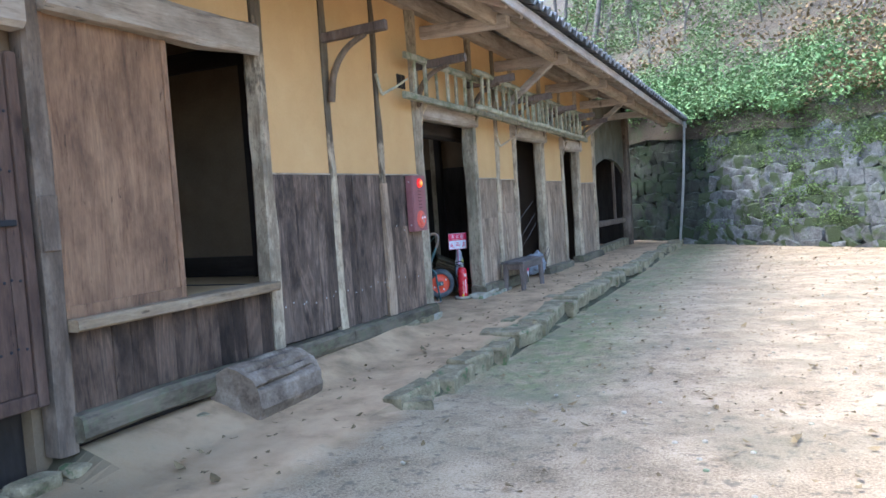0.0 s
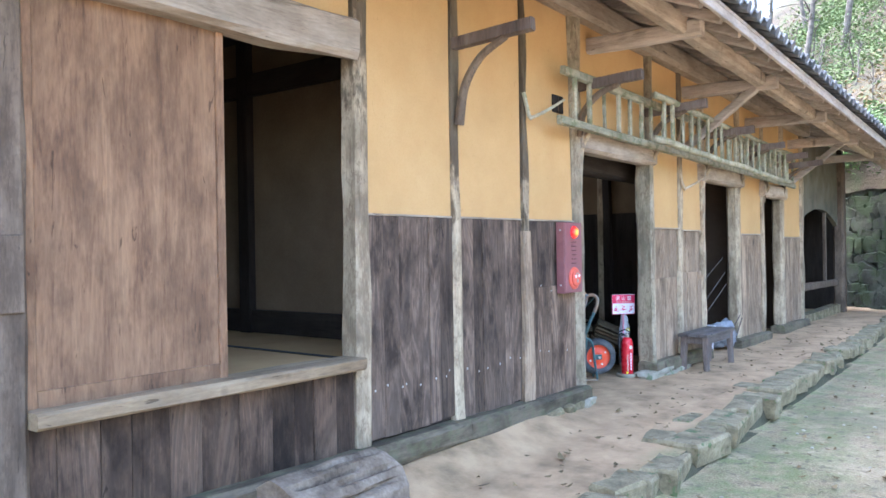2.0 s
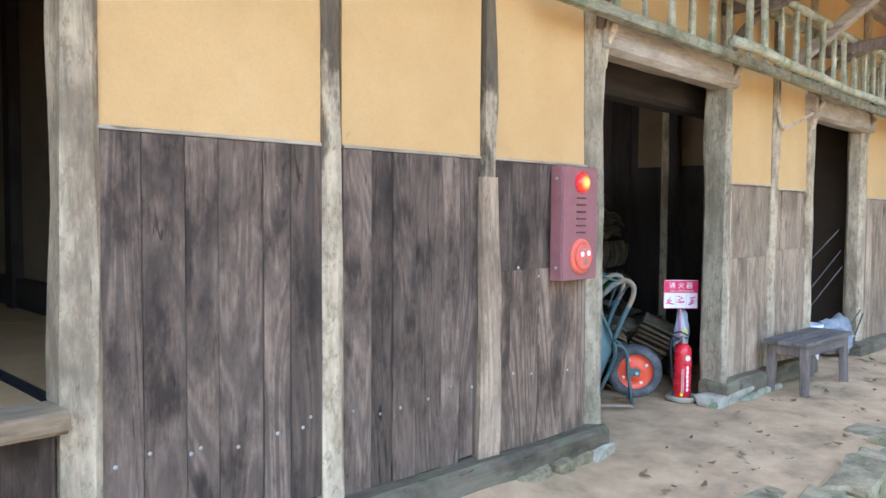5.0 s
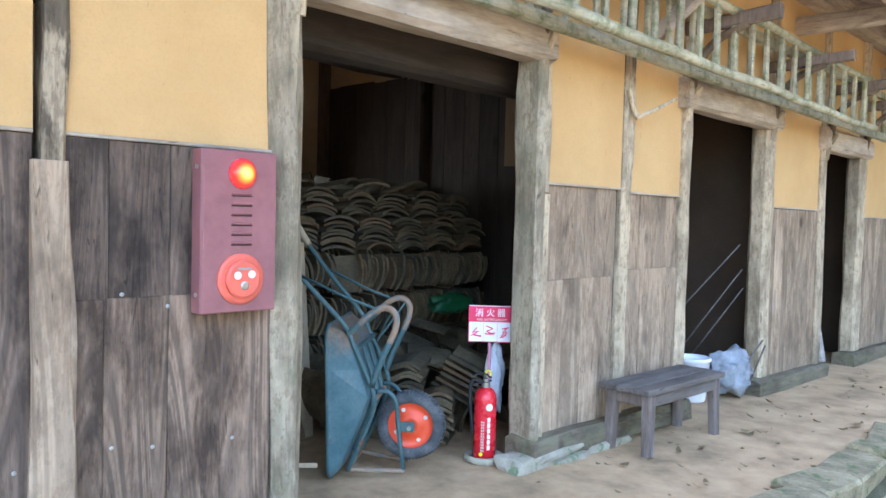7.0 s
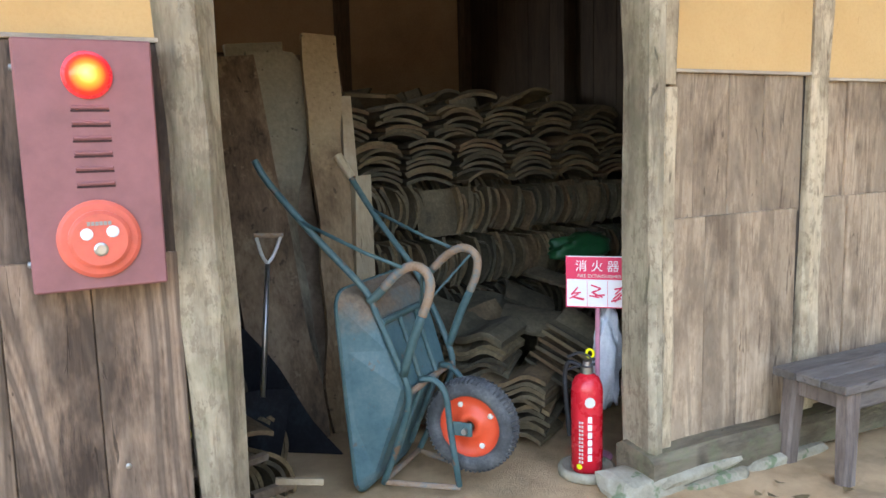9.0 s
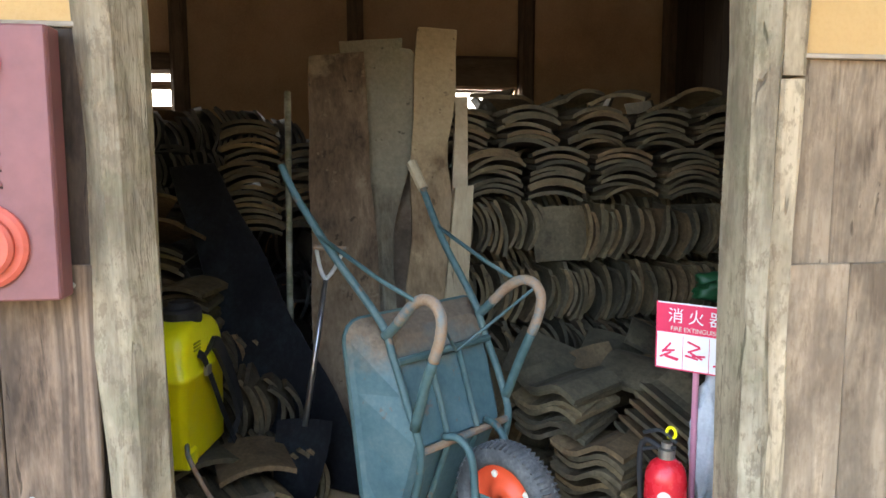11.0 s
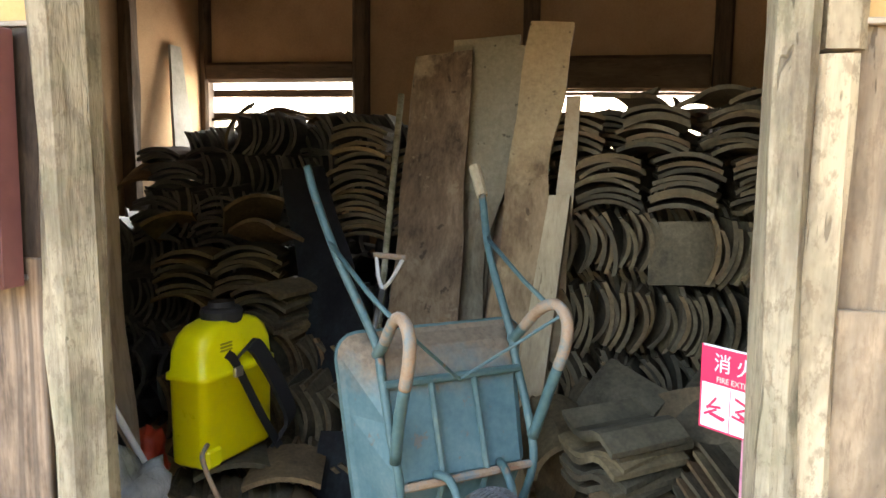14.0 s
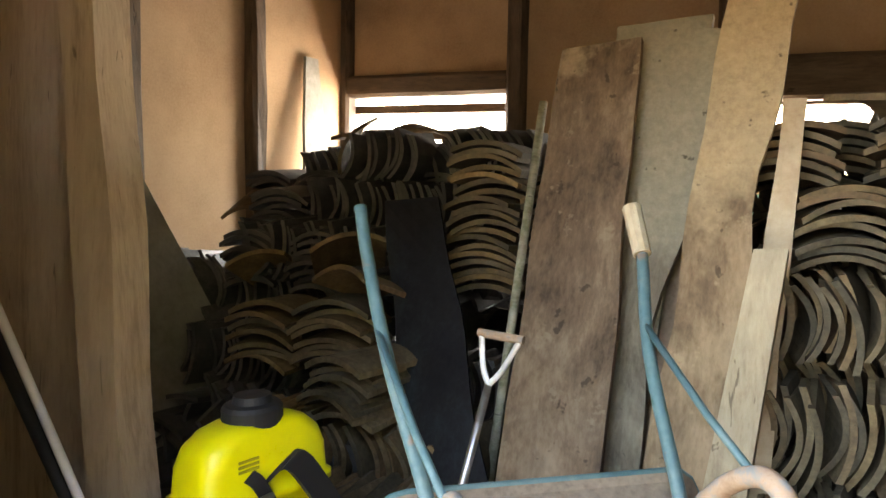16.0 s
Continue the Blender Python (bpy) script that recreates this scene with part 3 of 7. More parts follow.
while y < 12.5:
    bm = B()
    timber(bm, (-0.3, y, roof_z(-0.3, y) - 0.035), (XE - 0.06, y + 0.01, roof_z(XE - 0.06, y) - 0.035), 0.075, 0.09, segs=4, wob=0.006, seed=y)
    part("rafter", bm, M_BEAM_X, roof)
    y += 0.46
    i += 1
# eave purlin on cantilever beams
bm = B()
timber(bm, (0.83, -8.8, roof_z(0.83, -8.8) - 0.15), (0.83, 12.4, roof_z(0.83, 12.4) - 0.15), 0.13, 0.15, segs=30, wob=0.012, seed=90)
part("eave_purlin", bm, M_BEAM, roof)
for y in (-6.6, -4.3, -2.0, 0.3, 2.62, 5.0, 7.3, 9.6):
    z = roof_z(0.83, y) - 0.175
    bm = B()
    timber(bm, (-0.1, y, z), (1.0, y, z - 0.01), 0.12, 0.14, segs=6, wob=0.01, seed=y + 100)
    part("cantilever_beam", bm, M_BEAM_X, roof)
    if y in (2.62, 7.3):
        bm = B()
        timber(bm, (0.03, y - 0.02, z - 0.62), (0.78, y - 0.02, z - 0.05), 0.07, 0.09, segs=4, wob=0.006, seed=y)
        part("knee_brace", bm, M_BEAM_X, roof)
# fascia board and the tile ends along the eave
bm = B()
timber(bm, (XE - 0.02, Y0, roof_z(XE, Y0) - 0.01), (XE - 0.02, Y1, roof_z(XE, Y1) - 0.01), 0.03, 0.085, segs=20, wob=0.006, seed=7)
part("fascia", bm, M_SOFFIT, roof)


def eave_tile_mesh():
    bm = B()
    ring = []
    for k in range(9):
        a = k / 8
        yy = (a - 0.5) * 0.27
        zz = 0.035 * math.cos(a * 2 * math.pi) * -1 + 0.02
        ring.append((yy, zz))
    rows = []
    for x, dz in ((0.06, 0.0), (-0.30, 0.13)):
        rows.append(([bm.verts.new((x, yy, zz + dz)) for yy, zz in ring], [bm.verts.new((x, yy, zz + dz + 0.022)) for yy, zz in ring]))
    (a0, a1), (b0, b1) = rows
    for k in range(8):
        bm.faces.new((a1[k], a1[k + 1], b1[k + 1], b1[k]))
        bm.faces.new((a0[k], b0[k], b0[k + 1], a0[k + 1]))
        bm.faces.new((a0[k], a0[k + 1], a1[k + 1], a1[k]))
    tube(bm, [(0.07, 0.09, 0.03), (-0.29, 0.09, 0.16)], 0.05, 8)
    return bm


y = Y0 + 0.15
first = None
while y < Y1:
    at = Matrix.Translation((XE + 0.03, y, roof_z(XE, y) + 0.06))
    if first is None:
        first = part("eave_tile", eave_tile_mesh(), M_ROOFTILE, roof)
        first.matrix_world = at
    else:
        ob = new("eave_tile", first.data)
        ob.parent = roof
        ob.matrix_world = at
    y += 0.275
bm = B()
for k in range(int((Y1 - Y0) / 0.275)):
    yk = Y0 + 0.15 + 0.275 * k
    tube(bm, [(XE - 0.2, yk + 0.09, roof_z(XE - 0.2, yk) + 0.1), (XR, yk + 0.09, roof_z(XR, yk) + 0.1)], 0.05, 6)
vs = [bm.verts.new((x, y, roof_z(x, y) + 0.09)) for x in (XE - 0.15, XR) for y in (Y0, Y1)]
bm.faces.new((vs[0], vs[1], vs[3], vs[2]))
tagged(part("roof_tiling", bm, M_ROOFTILE, roof), kind="stuff")


# ---- rooms behind the facade ----
XB, YL, YRT = -4.14, -1.9, 3.2
store = thing("wall_store", "dim storeroom walls of brown plaster between dark posts", "wall", kind="structure")


def slab(name, x0, x1, y0, y1, z0, z1, mat, parent, bevel=0.0, label=""):
    bm = B()
    box(bm, x0, x1, y0, y1, z0, z1, bevel)
    return part(name, bm, mat, parent, label)


# back wall with two barred windows
WIN = ((-1.88, -0.66), (0.74, 1.90))
WZ0, WZ1 = 1.10, 1.86
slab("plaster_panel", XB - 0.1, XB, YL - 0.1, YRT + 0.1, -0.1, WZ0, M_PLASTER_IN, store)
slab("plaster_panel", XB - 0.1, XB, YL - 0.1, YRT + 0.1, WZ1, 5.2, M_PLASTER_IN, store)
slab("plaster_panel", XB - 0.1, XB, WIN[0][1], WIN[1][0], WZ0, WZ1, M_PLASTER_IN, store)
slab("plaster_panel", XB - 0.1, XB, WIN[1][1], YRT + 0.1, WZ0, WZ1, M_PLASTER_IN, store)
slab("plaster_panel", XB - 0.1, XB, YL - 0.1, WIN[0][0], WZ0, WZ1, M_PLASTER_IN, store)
for yy in (-1.9, -0.60, 0.67, 1.98, 3.15):
    bm = B()
    timber(bm, (XB + 0.02, yy, -0.1), (XB + 0.02, yy, 4.6), 0.13, 0.12, up=(0, 1, 0), segs=10, wob=0.008, seed=yy)
    part("post", bm, M_STOREPOST, store)
for (a, b) in WIN:
    bm = B()
    low, tall = (WZ1 + 0.07, 0.15) if a < 0 else (WZ1 + 0.03, 0.25)
    timber(bm, (XB + 0.012, a, low), (XB + 0.012, b, low - 0.005), 0.13, tall, segs=8, wob=0.006, seed=a)
    part("window_head", bm, M_STOREBEAM, store)
    for zz in (1.778, 1.598, 1.43, 1.27):
        bm = B()
        timber(bm, (XB - 0.06, a, zz), (XB - 0.06, b, zz - 0.006), 0.03, 0.06, segs=6, wob=0.004, seed=zz)
        part("window_bar", bm, M_STOREBEAM, store)
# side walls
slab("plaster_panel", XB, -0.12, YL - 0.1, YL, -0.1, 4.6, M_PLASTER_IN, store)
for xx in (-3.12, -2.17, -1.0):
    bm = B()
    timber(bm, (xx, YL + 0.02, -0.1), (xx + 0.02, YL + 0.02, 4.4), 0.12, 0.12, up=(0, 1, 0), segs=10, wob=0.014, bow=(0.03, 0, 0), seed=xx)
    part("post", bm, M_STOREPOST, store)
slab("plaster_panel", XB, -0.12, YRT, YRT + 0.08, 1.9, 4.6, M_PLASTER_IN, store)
slab("partition_core", XB, -0.12, YRT + 0.02, YRT + 0.08, -0.1, 1.9, M_DARKWOOD, store)
rnd = random.Random(5)
xx = XB
while xx < -0.15:
    w = rnd.uniform(0.18, 0.3)
    slab("board", xx + 0.003, min(xx + w, -0.13), YRT - 0.022, YRT, -0.05, 2.6 + rnd.uniform(-0.02, 0.02), M_DARKWOOD, store, 0.003)
    xx += w
for xx in (-2.6, -1.2):
    bm = B()
    timber(bm, (xx, YRT - 0.05, -0.1), (xx, YRT - 0.05, 4.4), 0.12, 0.12, up=(0, 1, 0), segs=10, wob=0.012, seed=xx + 9)
    part("post", bm, M_DARKWOOD, store)
# upper beams of the storeroom
for x, z, d in ((-0.35, 2.12, 0.22), (-1.7, 2.75, 0.26), (-3.0, 2.75, 0.2)):
    bm = B()
    timber(bm, (x, YL, z), (x, YRT, z - 0.04), 0.16, d, segs=12, wob=0.02, bow=(0, 0, 0.04), seed=x)
    part("tie_beam", bm, M_DARKWOOD_Y, store)
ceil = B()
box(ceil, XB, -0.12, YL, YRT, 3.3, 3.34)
tagged(part("ceiling", ceil, M_DARKWOOD_Y), "dark board ceiling with the room's dimness in its colour", "ceiling", kind="structure")

# rooms of the dwelling and the far stores
shell = thing("wall_inner", "brown plaster inner walls of the dark rooms", "wall", kind="structure")
slab("back_wall", -4.24, -4.14, -9, -2.0, -0.2, 3.7, M_PLASTER_IN, shell)
slab("back_wall", -4.24, -4.14, 3.3, 12.5, -0.2, 3.5, M_DARKWOOD, shell)
slab("end_wall", -4.2, 0.0, -9.1, -9.0, -0.2, 3.6, M_PLASTER, shell)
# Darker plaster copies: the dimness of the rooms is put into their colour.
M_PLASTER_DARK = mottled("dimmed_plaster", (0.15, 0.105, 0.065), (0.23, 0.165, 0.10), scale=1.5, fine=60, rough=0.95, bump=0.3, spec=0.1, shift=False)
M_PLASTER_DIMMER = mottled("sooty_plaster", (0.06, 0.042, 0.03), (0.10, 0.07, 0.048), scale=1.5, fine=60, rough=0.95, bump=0.3, spec=0.1, shift=False)
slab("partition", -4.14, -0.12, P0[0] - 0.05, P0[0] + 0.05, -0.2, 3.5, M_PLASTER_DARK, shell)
slab("partition", -4.14, -0.12, 4.9, 5.0, -0.2, 3.4, M_PLASTER_DIMMER, shell)
slab("partition", -4.14, -0.12, 7.3, 7.4, -0.2, 3.4, M_PLASTER_DIMMER, shell)
# Unseen end wall, added to keep sun off the far corner.
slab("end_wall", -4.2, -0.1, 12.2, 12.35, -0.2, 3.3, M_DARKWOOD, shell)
# daylight that enters by the barred windows
for a, b in WIN:
    lamp = bpy.data.lights.new("window_light", "AREA")
    lamp.shape, lamp.size, lamp.size_y, lamp.energy, lamp.color = "RECTANGLE", b - a - 0.1, 0.5, 3.6, (0.93, 0.96, 1.0)
    ob = new("window_light", lamp)
    ob.matrix_world = look((XB - 0.2, (a + b) / 2, 1.6), (XB + 1.0, (a + b) / 2, 1.55))
# plastered part of the partition; a dark slab stands in for its unlit opening
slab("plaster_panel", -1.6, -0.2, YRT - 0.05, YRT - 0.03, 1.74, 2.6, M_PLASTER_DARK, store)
slab("hatch", -1.15, -0.3, YRT - 0.06, YRT - 0.03, 1.15, 1.73, M_DARKWOOD, store)
slab("post", -1.32, -1.2, YRT - 0.10, YRT - 0.02, -0.1, 2.6, M_POST, store)

# ---- more materials ----
M_RED = plain("red_enamel", (0.62, 0.018, 0.03), 0.25, 0, 0.5, 0.08)
M_SIGNRED = plain("sign_red", (0.72, 0.03, 0.10), 0.4, 0, 0.4, 0.05)
M_WHITE = plain("white_paint", (0.78, 0.76, 0.78), 0.4, 0, 0.4, 0.06)
M_PINK = plain("pale_red_pole", (0.62, 0.25, 0.33), 0.4, 0, 0.4, 0.12)
M_BOXRED = plain("faded_maroon_steel", (0.26, 0.105, 0.105), 0.5, 0, 0.4, 0.14)
M_BELL = plain("faded_orange_red", (0.66, 0.13, 0.085), 0.45, 0, 0.4, 0.14)
M_BLACK = plain("black_rubber", (0.018, 0.018, 0.02), 0.6, 0, 0.35, 0.3)
M_SLOT = plain("dark_slot", (0.05, 0.022, 0.022), 0.7, 0, 0.2, 0.2)
M_STEEL = plain("worn_steel", (0.42, 0.41, 0.39), 0.35, 0.9, 0.5, 0.2)
M_ALLOY = plain("pale_worn_alloy", (0.62, 0.60, 0.56), 0.4, 0.25, 0.5, 0.2)
M_ORANGE = plain("orange_rim", (0.75, 0.085, 0.03), 0.4, 0, 0.45, 0.1)
M_YELLOW = plain("yellow_plastic", (0.84, 0.77, 0.015), 0.35, 0, 0.45, 0.06)
M_OLDPRINT = plain("faded_print", (0.36, 0.32, 0.02), 0.5, 0, 0.3, 0.2)
M_CLOTH = mottled("pale_grey_cloth", (0.40, 0.42, 0.46), (0.55, 0.57, 0.60), (0.68, 0.69, 0.72), scale=7, fine=90, rough=0.85, bump=0.5, dist=0.01)
M_CREAM = plain("cream_plastic", (0.62, 0.60, 0.52), 0.5, 0, 0.35, 0.08)
M_GREEN = plain("green_bag", (0.008, 0.075, 0.025), 0.45, 0, 0.4, 0.2)
M_TIRE = mottled("dusty_tyre", (0.035, 0.036, 0.037), (0.075, 0.076, 0.077), (0.15, 0.15, 0.145), scale=10, fine=90, rough=0.9, bump=0.4, dist=0.004)
M_BLUE = mottled("worn_blue_paint", (0.035, 0.078, 0.08), (0.06, 0.112, 0.113), (0.10, 0.145, 0.135), scale=5, fine=40, rough=0.5, bump=0.2, dist=0.003, spots=((0.17, 0.10, 0.06), 9.0, 0.63))


def tray_mat():
    """Blue paint with brown rust and dust creeping down from the tray's end."""
    n = Nodes("rusting_blue_tray")
    v = n.coords(shift=False)
    broad = n.noise(v, 6.0, 5.0, 0.65)
    fine = n.noise(v, 55.0, 4.0, 0.7)
    col = n.ramp(n.math("ADD", n.math("MULTIPLY", broad, 0.65), n.math("MULTIPLY", fine, 0.35)), ((0.36, (0.055, 0.115, 0.13)), (0.52, (0.085, 0.155, 0.168)), (0.68, (0.14, 0.20, 0.20))))
    z = n.add("SeparateXYZ", {0: v}).outputs[2]
    rust = n.ramp(n.math("ADD", n.math("MULTIPLY", z, 1.0), n.math("MULTIPLY", n.math("SUBTRACT", broad, 0.5), 0.35)), ((0.60, (0, 0, 0)), (0.73, (1, 1, 1))))
    col = n.mix(n.math("MULTIPLY", rust, 0.85), col, n.ramp(fine, ((0.3, (0.13, 0.08, 0.045)), (0.7, (0.23, 0.15, 0.09)))))
    scratch = n.ramp(n.noise(v, 18.0, 4.0, 0.7), ((0.63, (0, 0, 0)), (0.68, (1, 1, 1))))
    col = n.mix(n.math("MULTIPLY", scratch, 0.6), col, (0.15, 0.10, 0.07, 1))
    n.bump(n.math("ADD", broad, fine), 0.15, 0.003)
    return n.done(col, n.ramp(rust, ((0.0, (0.45,) * 3), (1.0, (0.8,) * 3))), 0, 0.35)


M_TRAY = tray_mat()
M_RUST = mottled("rusty_tube", (0.20, 0.115, 0.065), (0.30, 0.20, 0.13), (0.12, 0.17, 0.18), scale=12, fine=70, rough=0.7, bump=0.3, dist=0.003)
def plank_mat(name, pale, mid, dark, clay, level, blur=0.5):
    """A salvaged board smeared with dried clay: a ragged clay mark, broad wipes of dirt, and a shade-dark foot painted
    by height.
    """
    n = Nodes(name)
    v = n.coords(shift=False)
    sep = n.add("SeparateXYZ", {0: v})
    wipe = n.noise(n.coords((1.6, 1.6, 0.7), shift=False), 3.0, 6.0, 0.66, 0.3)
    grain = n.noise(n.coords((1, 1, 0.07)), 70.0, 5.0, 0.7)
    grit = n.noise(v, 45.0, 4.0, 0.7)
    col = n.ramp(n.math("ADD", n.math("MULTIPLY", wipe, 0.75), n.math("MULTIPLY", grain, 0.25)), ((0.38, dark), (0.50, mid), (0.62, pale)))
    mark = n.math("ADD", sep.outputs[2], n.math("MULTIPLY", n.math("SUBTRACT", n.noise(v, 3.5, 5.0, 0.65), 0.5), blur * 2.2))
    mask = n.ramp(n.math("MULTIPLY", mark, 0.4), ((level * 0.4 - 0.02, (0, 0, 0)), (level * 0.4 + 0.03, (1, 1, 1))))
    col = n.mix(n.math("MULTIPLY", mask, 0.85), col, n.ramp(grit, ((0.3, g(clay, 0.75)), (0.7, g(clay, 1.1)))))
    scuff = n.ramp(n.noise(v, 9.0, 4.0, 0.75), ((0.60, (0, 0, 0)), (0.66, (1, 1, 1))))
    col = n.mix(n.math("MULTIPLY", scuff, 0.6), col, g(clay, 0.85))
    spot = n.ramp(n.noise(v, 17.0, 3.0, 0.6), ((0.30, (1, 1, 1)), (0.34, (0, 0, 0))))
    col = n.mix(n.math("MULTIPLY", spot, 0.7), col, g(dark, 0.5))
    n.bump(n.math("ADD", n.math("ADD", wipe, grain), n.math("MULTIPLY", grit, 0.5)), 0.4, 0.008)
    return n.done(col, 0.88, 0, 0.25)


M_PLANK_A = plank_mat("brown_smeared_plank", (0.245, 0.172, 0.108), (0.148, 0.098, 0.06), (0.066, 0.042, 0.026), (0.30, 0.225, 0.145), 1.75, 0.6)
# Pale top over a brown foot: shade painted into the colour, besides clay.
M_PLANK_B = plank_mat("clay_plank_shaded_foot", (0.30, 0.205, 0.118), (0.18, 0.118, 0.066), (0.085, 0.053, 0.03), (0.42, 0.305, 0.175), 1.22, 0.3)
M_SLAB = plank_mat("grey_clay_slab", (0.24, 0.20, 0.14), (0.15, 0.122, 0.083), (0.06, 0.047, 0.032), (0.27, 0.235, 0.165), 1.2, 0.35)
M_SOOT_SHADE = mottled("sooty_board", (0.008, 0.008, 0.009), (0.014, 0.014, 0.016), (0.022, 0.028, 0.032), scale=3.0, fine=50, rough=0.95, bump=0.2, spec=0.1)
M_TAN = wood("tan_panel", (0.66, 0.51, 0.375), (0.57, 0.43, 0.31), (0.33, 0.23, 0.16), stain=0.25, per_object=0.1, knots=False)
M_CLAY = mottled("clay_stained_plank", (0.24, 0.165, 0.10), (0.37, 0.275, 0.17), (0.47, 0.37, 0.245), scale=3.5, fine=45, rough=0.9, bump=0.3, dist=0.006)
M_DIRTYPLANK = mottled("dirty_brown_plank", (0.085, 0.058, 0.038), (0.15, 0.105, 0.07), (0.23, 0.172, 0.12), scale=4.5, fine=40, rough=0.9, bump=0.35, dist=0.006)
M_NEWWOOD = wood("pale_square_timber", (0.50, 0.41, 0.27), (0.36, 0.28, 0.175), (0.22, 0.16, 0.10), stain=0.2, per_object=0.1)
M_SHEET = mottled("grey_sheet", (0.20, 0.19, 0.165), (0.29, 0.275, 0.24), (0.37, 0.35, 0.31), scale=2.5, fine=30, rough=0.75, bump=0.15)
M_LOG = mottled("barkless_log", (0.09, 0.063, 0.042), (0.20, 0.148, 0.102), (0.33, 0.26, 0.19), scale=5, fine=45, rough=0.9, bump=0.5, dist=0.008, shift=False)
M_BENCH = wood("bench_timber", (0.22, 0.19, 0.165), (0.135, 0.112, 0.095), (0.06, 0.048, 0.04), along=1, stain=0.4, per_object=0.2)
M_BENCHLEG = wood("bench_leg_timber", (0.29, 0.24, 0.21), (0.19, 0.145, 0.12), (0.08, 0.06, 0.05), stain=0.4, per_object=0.2)
M_TATAMI = mottled("tatami", (0.40, 0.245, 0.105), (0.50, 0.32, 0.145), scale=3, fine=160, rough=0.8, bump=0.2, dist=0.002)
M_STONE = mottled("jamb_stone", (0.23, 0.195, 0.135), (0.34, 0.295, 0.21), (0.44, 0.385, 0.29), scale=6, fine=60, bump=0.8, dist=0.015, spots=((0.17, 0.20, 0.11), 9.0, 0.58))


def plastic_bag_mat():
    n = Nodes("clear_plastic_bag")
    v = n.coords()
    n.bump(n.noise(v, 22.0, 5.0, 0.7, 1.5), 0.9, 0.02)
    n.b.inputs["Transmission Weight"].default_value = 0.35
    return n.done(n.ramp(n.noise(v, 9.0), ((0.3, (0.30, 0.31, 0.33)), (0.7, (0.62, 0.63, 0.66)))), 0.22, 0, 0.6)


M_BAG = plastic_bag_mat()


def lamp_mat():
    n = Nodes("lit_red_lamp")
    v = n.add("TexCoord").outputs["Object"]
    v = n.add("VectorMath", {0: v, 1: (1.0, 1.0, 0.0)}, operation="MULTIPLY").outputs[0]
    d = n.add("VectorMath", {0: v}, operation="LENGTH").outputs["Value"]
    col = n.ramp(n.math("MULTIPLY", d, 20.0), ((0.0, (1.0, 0.75, 0.18)), (0.45, (1.0, 0.26, 0.02)), (0.8, (1.0, 0.02, 0.01))))
    n.put(n.b.inputs["Emission Color"], col)
    n.b.inputs["Emission Strength"].default_value = 0.2
    return n.done((0.6, 0.02, 0.02), 0.25, 0, 0.5)


M_LAMP = lamp_mat()


def writing(name, text, size, mat, parent, m, label=""):
    """Letters as a thin mesh, at the pose m; text runs along the pose's x."""
    cu = bpy.data.curves.new(name, "FONT")
    cu.body, cu.size, cu.extrude, cu.align_x = text, size, 0.0006, "LEFT"
    tmp = new(name + "_curve", cu)
    bpy.context.view_layer.update()
    me = bpy.data.meshes.new_from_object(tmp.evaluated_get(bpy.context.evaluated_depsgraph_get()))
    bpy.data.objects.remove(tmp)
    me.materials.clear()
    me.materials.append(mat)
    ob = new(name, me)
    ob.parent = parent
    ob.matrix_world = m
    return tagged(ob, label) if label else ob


# ---- doors of the dwelling ----
def sliding_door():
    y0, y1, z0, z1 = P0[1] + 0.005, -3.60, 0.725, 2.47
    ob = thing("sliding_door", "red-brown wooden sliding door pushed half open", "door", at=(0.0, (y0 + y1) / 2, z0))
    bm = B()
    w = (y1 - y0 - 0.09) / 3
    for k in range(3):
        box(bm, -0.055, -0.035, y0 + 0.045 + k * w, y0 + 0.045 + (k + 1) * w - 0.0008, z0 + 0.06, z1 - 0.05, 0.0008)
    part("panel", bm, M_DOOR, ob)
    for a, b, c, d in ((y0, y0 + 0.045, z0, z1), (y1 - 0.045, y1, z0, z1)):
        bm = B()
        box(bm, -0.065, -0.022, a, b, c, d, 0.004)
        part("stile", bm, M_DOOR, ob)
    for c, d in ((z0, z0 + 0.075), (z1 - 0.05, z1)):
        bm = B()
        box(bm, -0.062, -0.025, y0 + 0.046, y1 - 0.046, c, d, 0.003)
        part("rail", bm, M_DOOR, ob)


sliding_door()


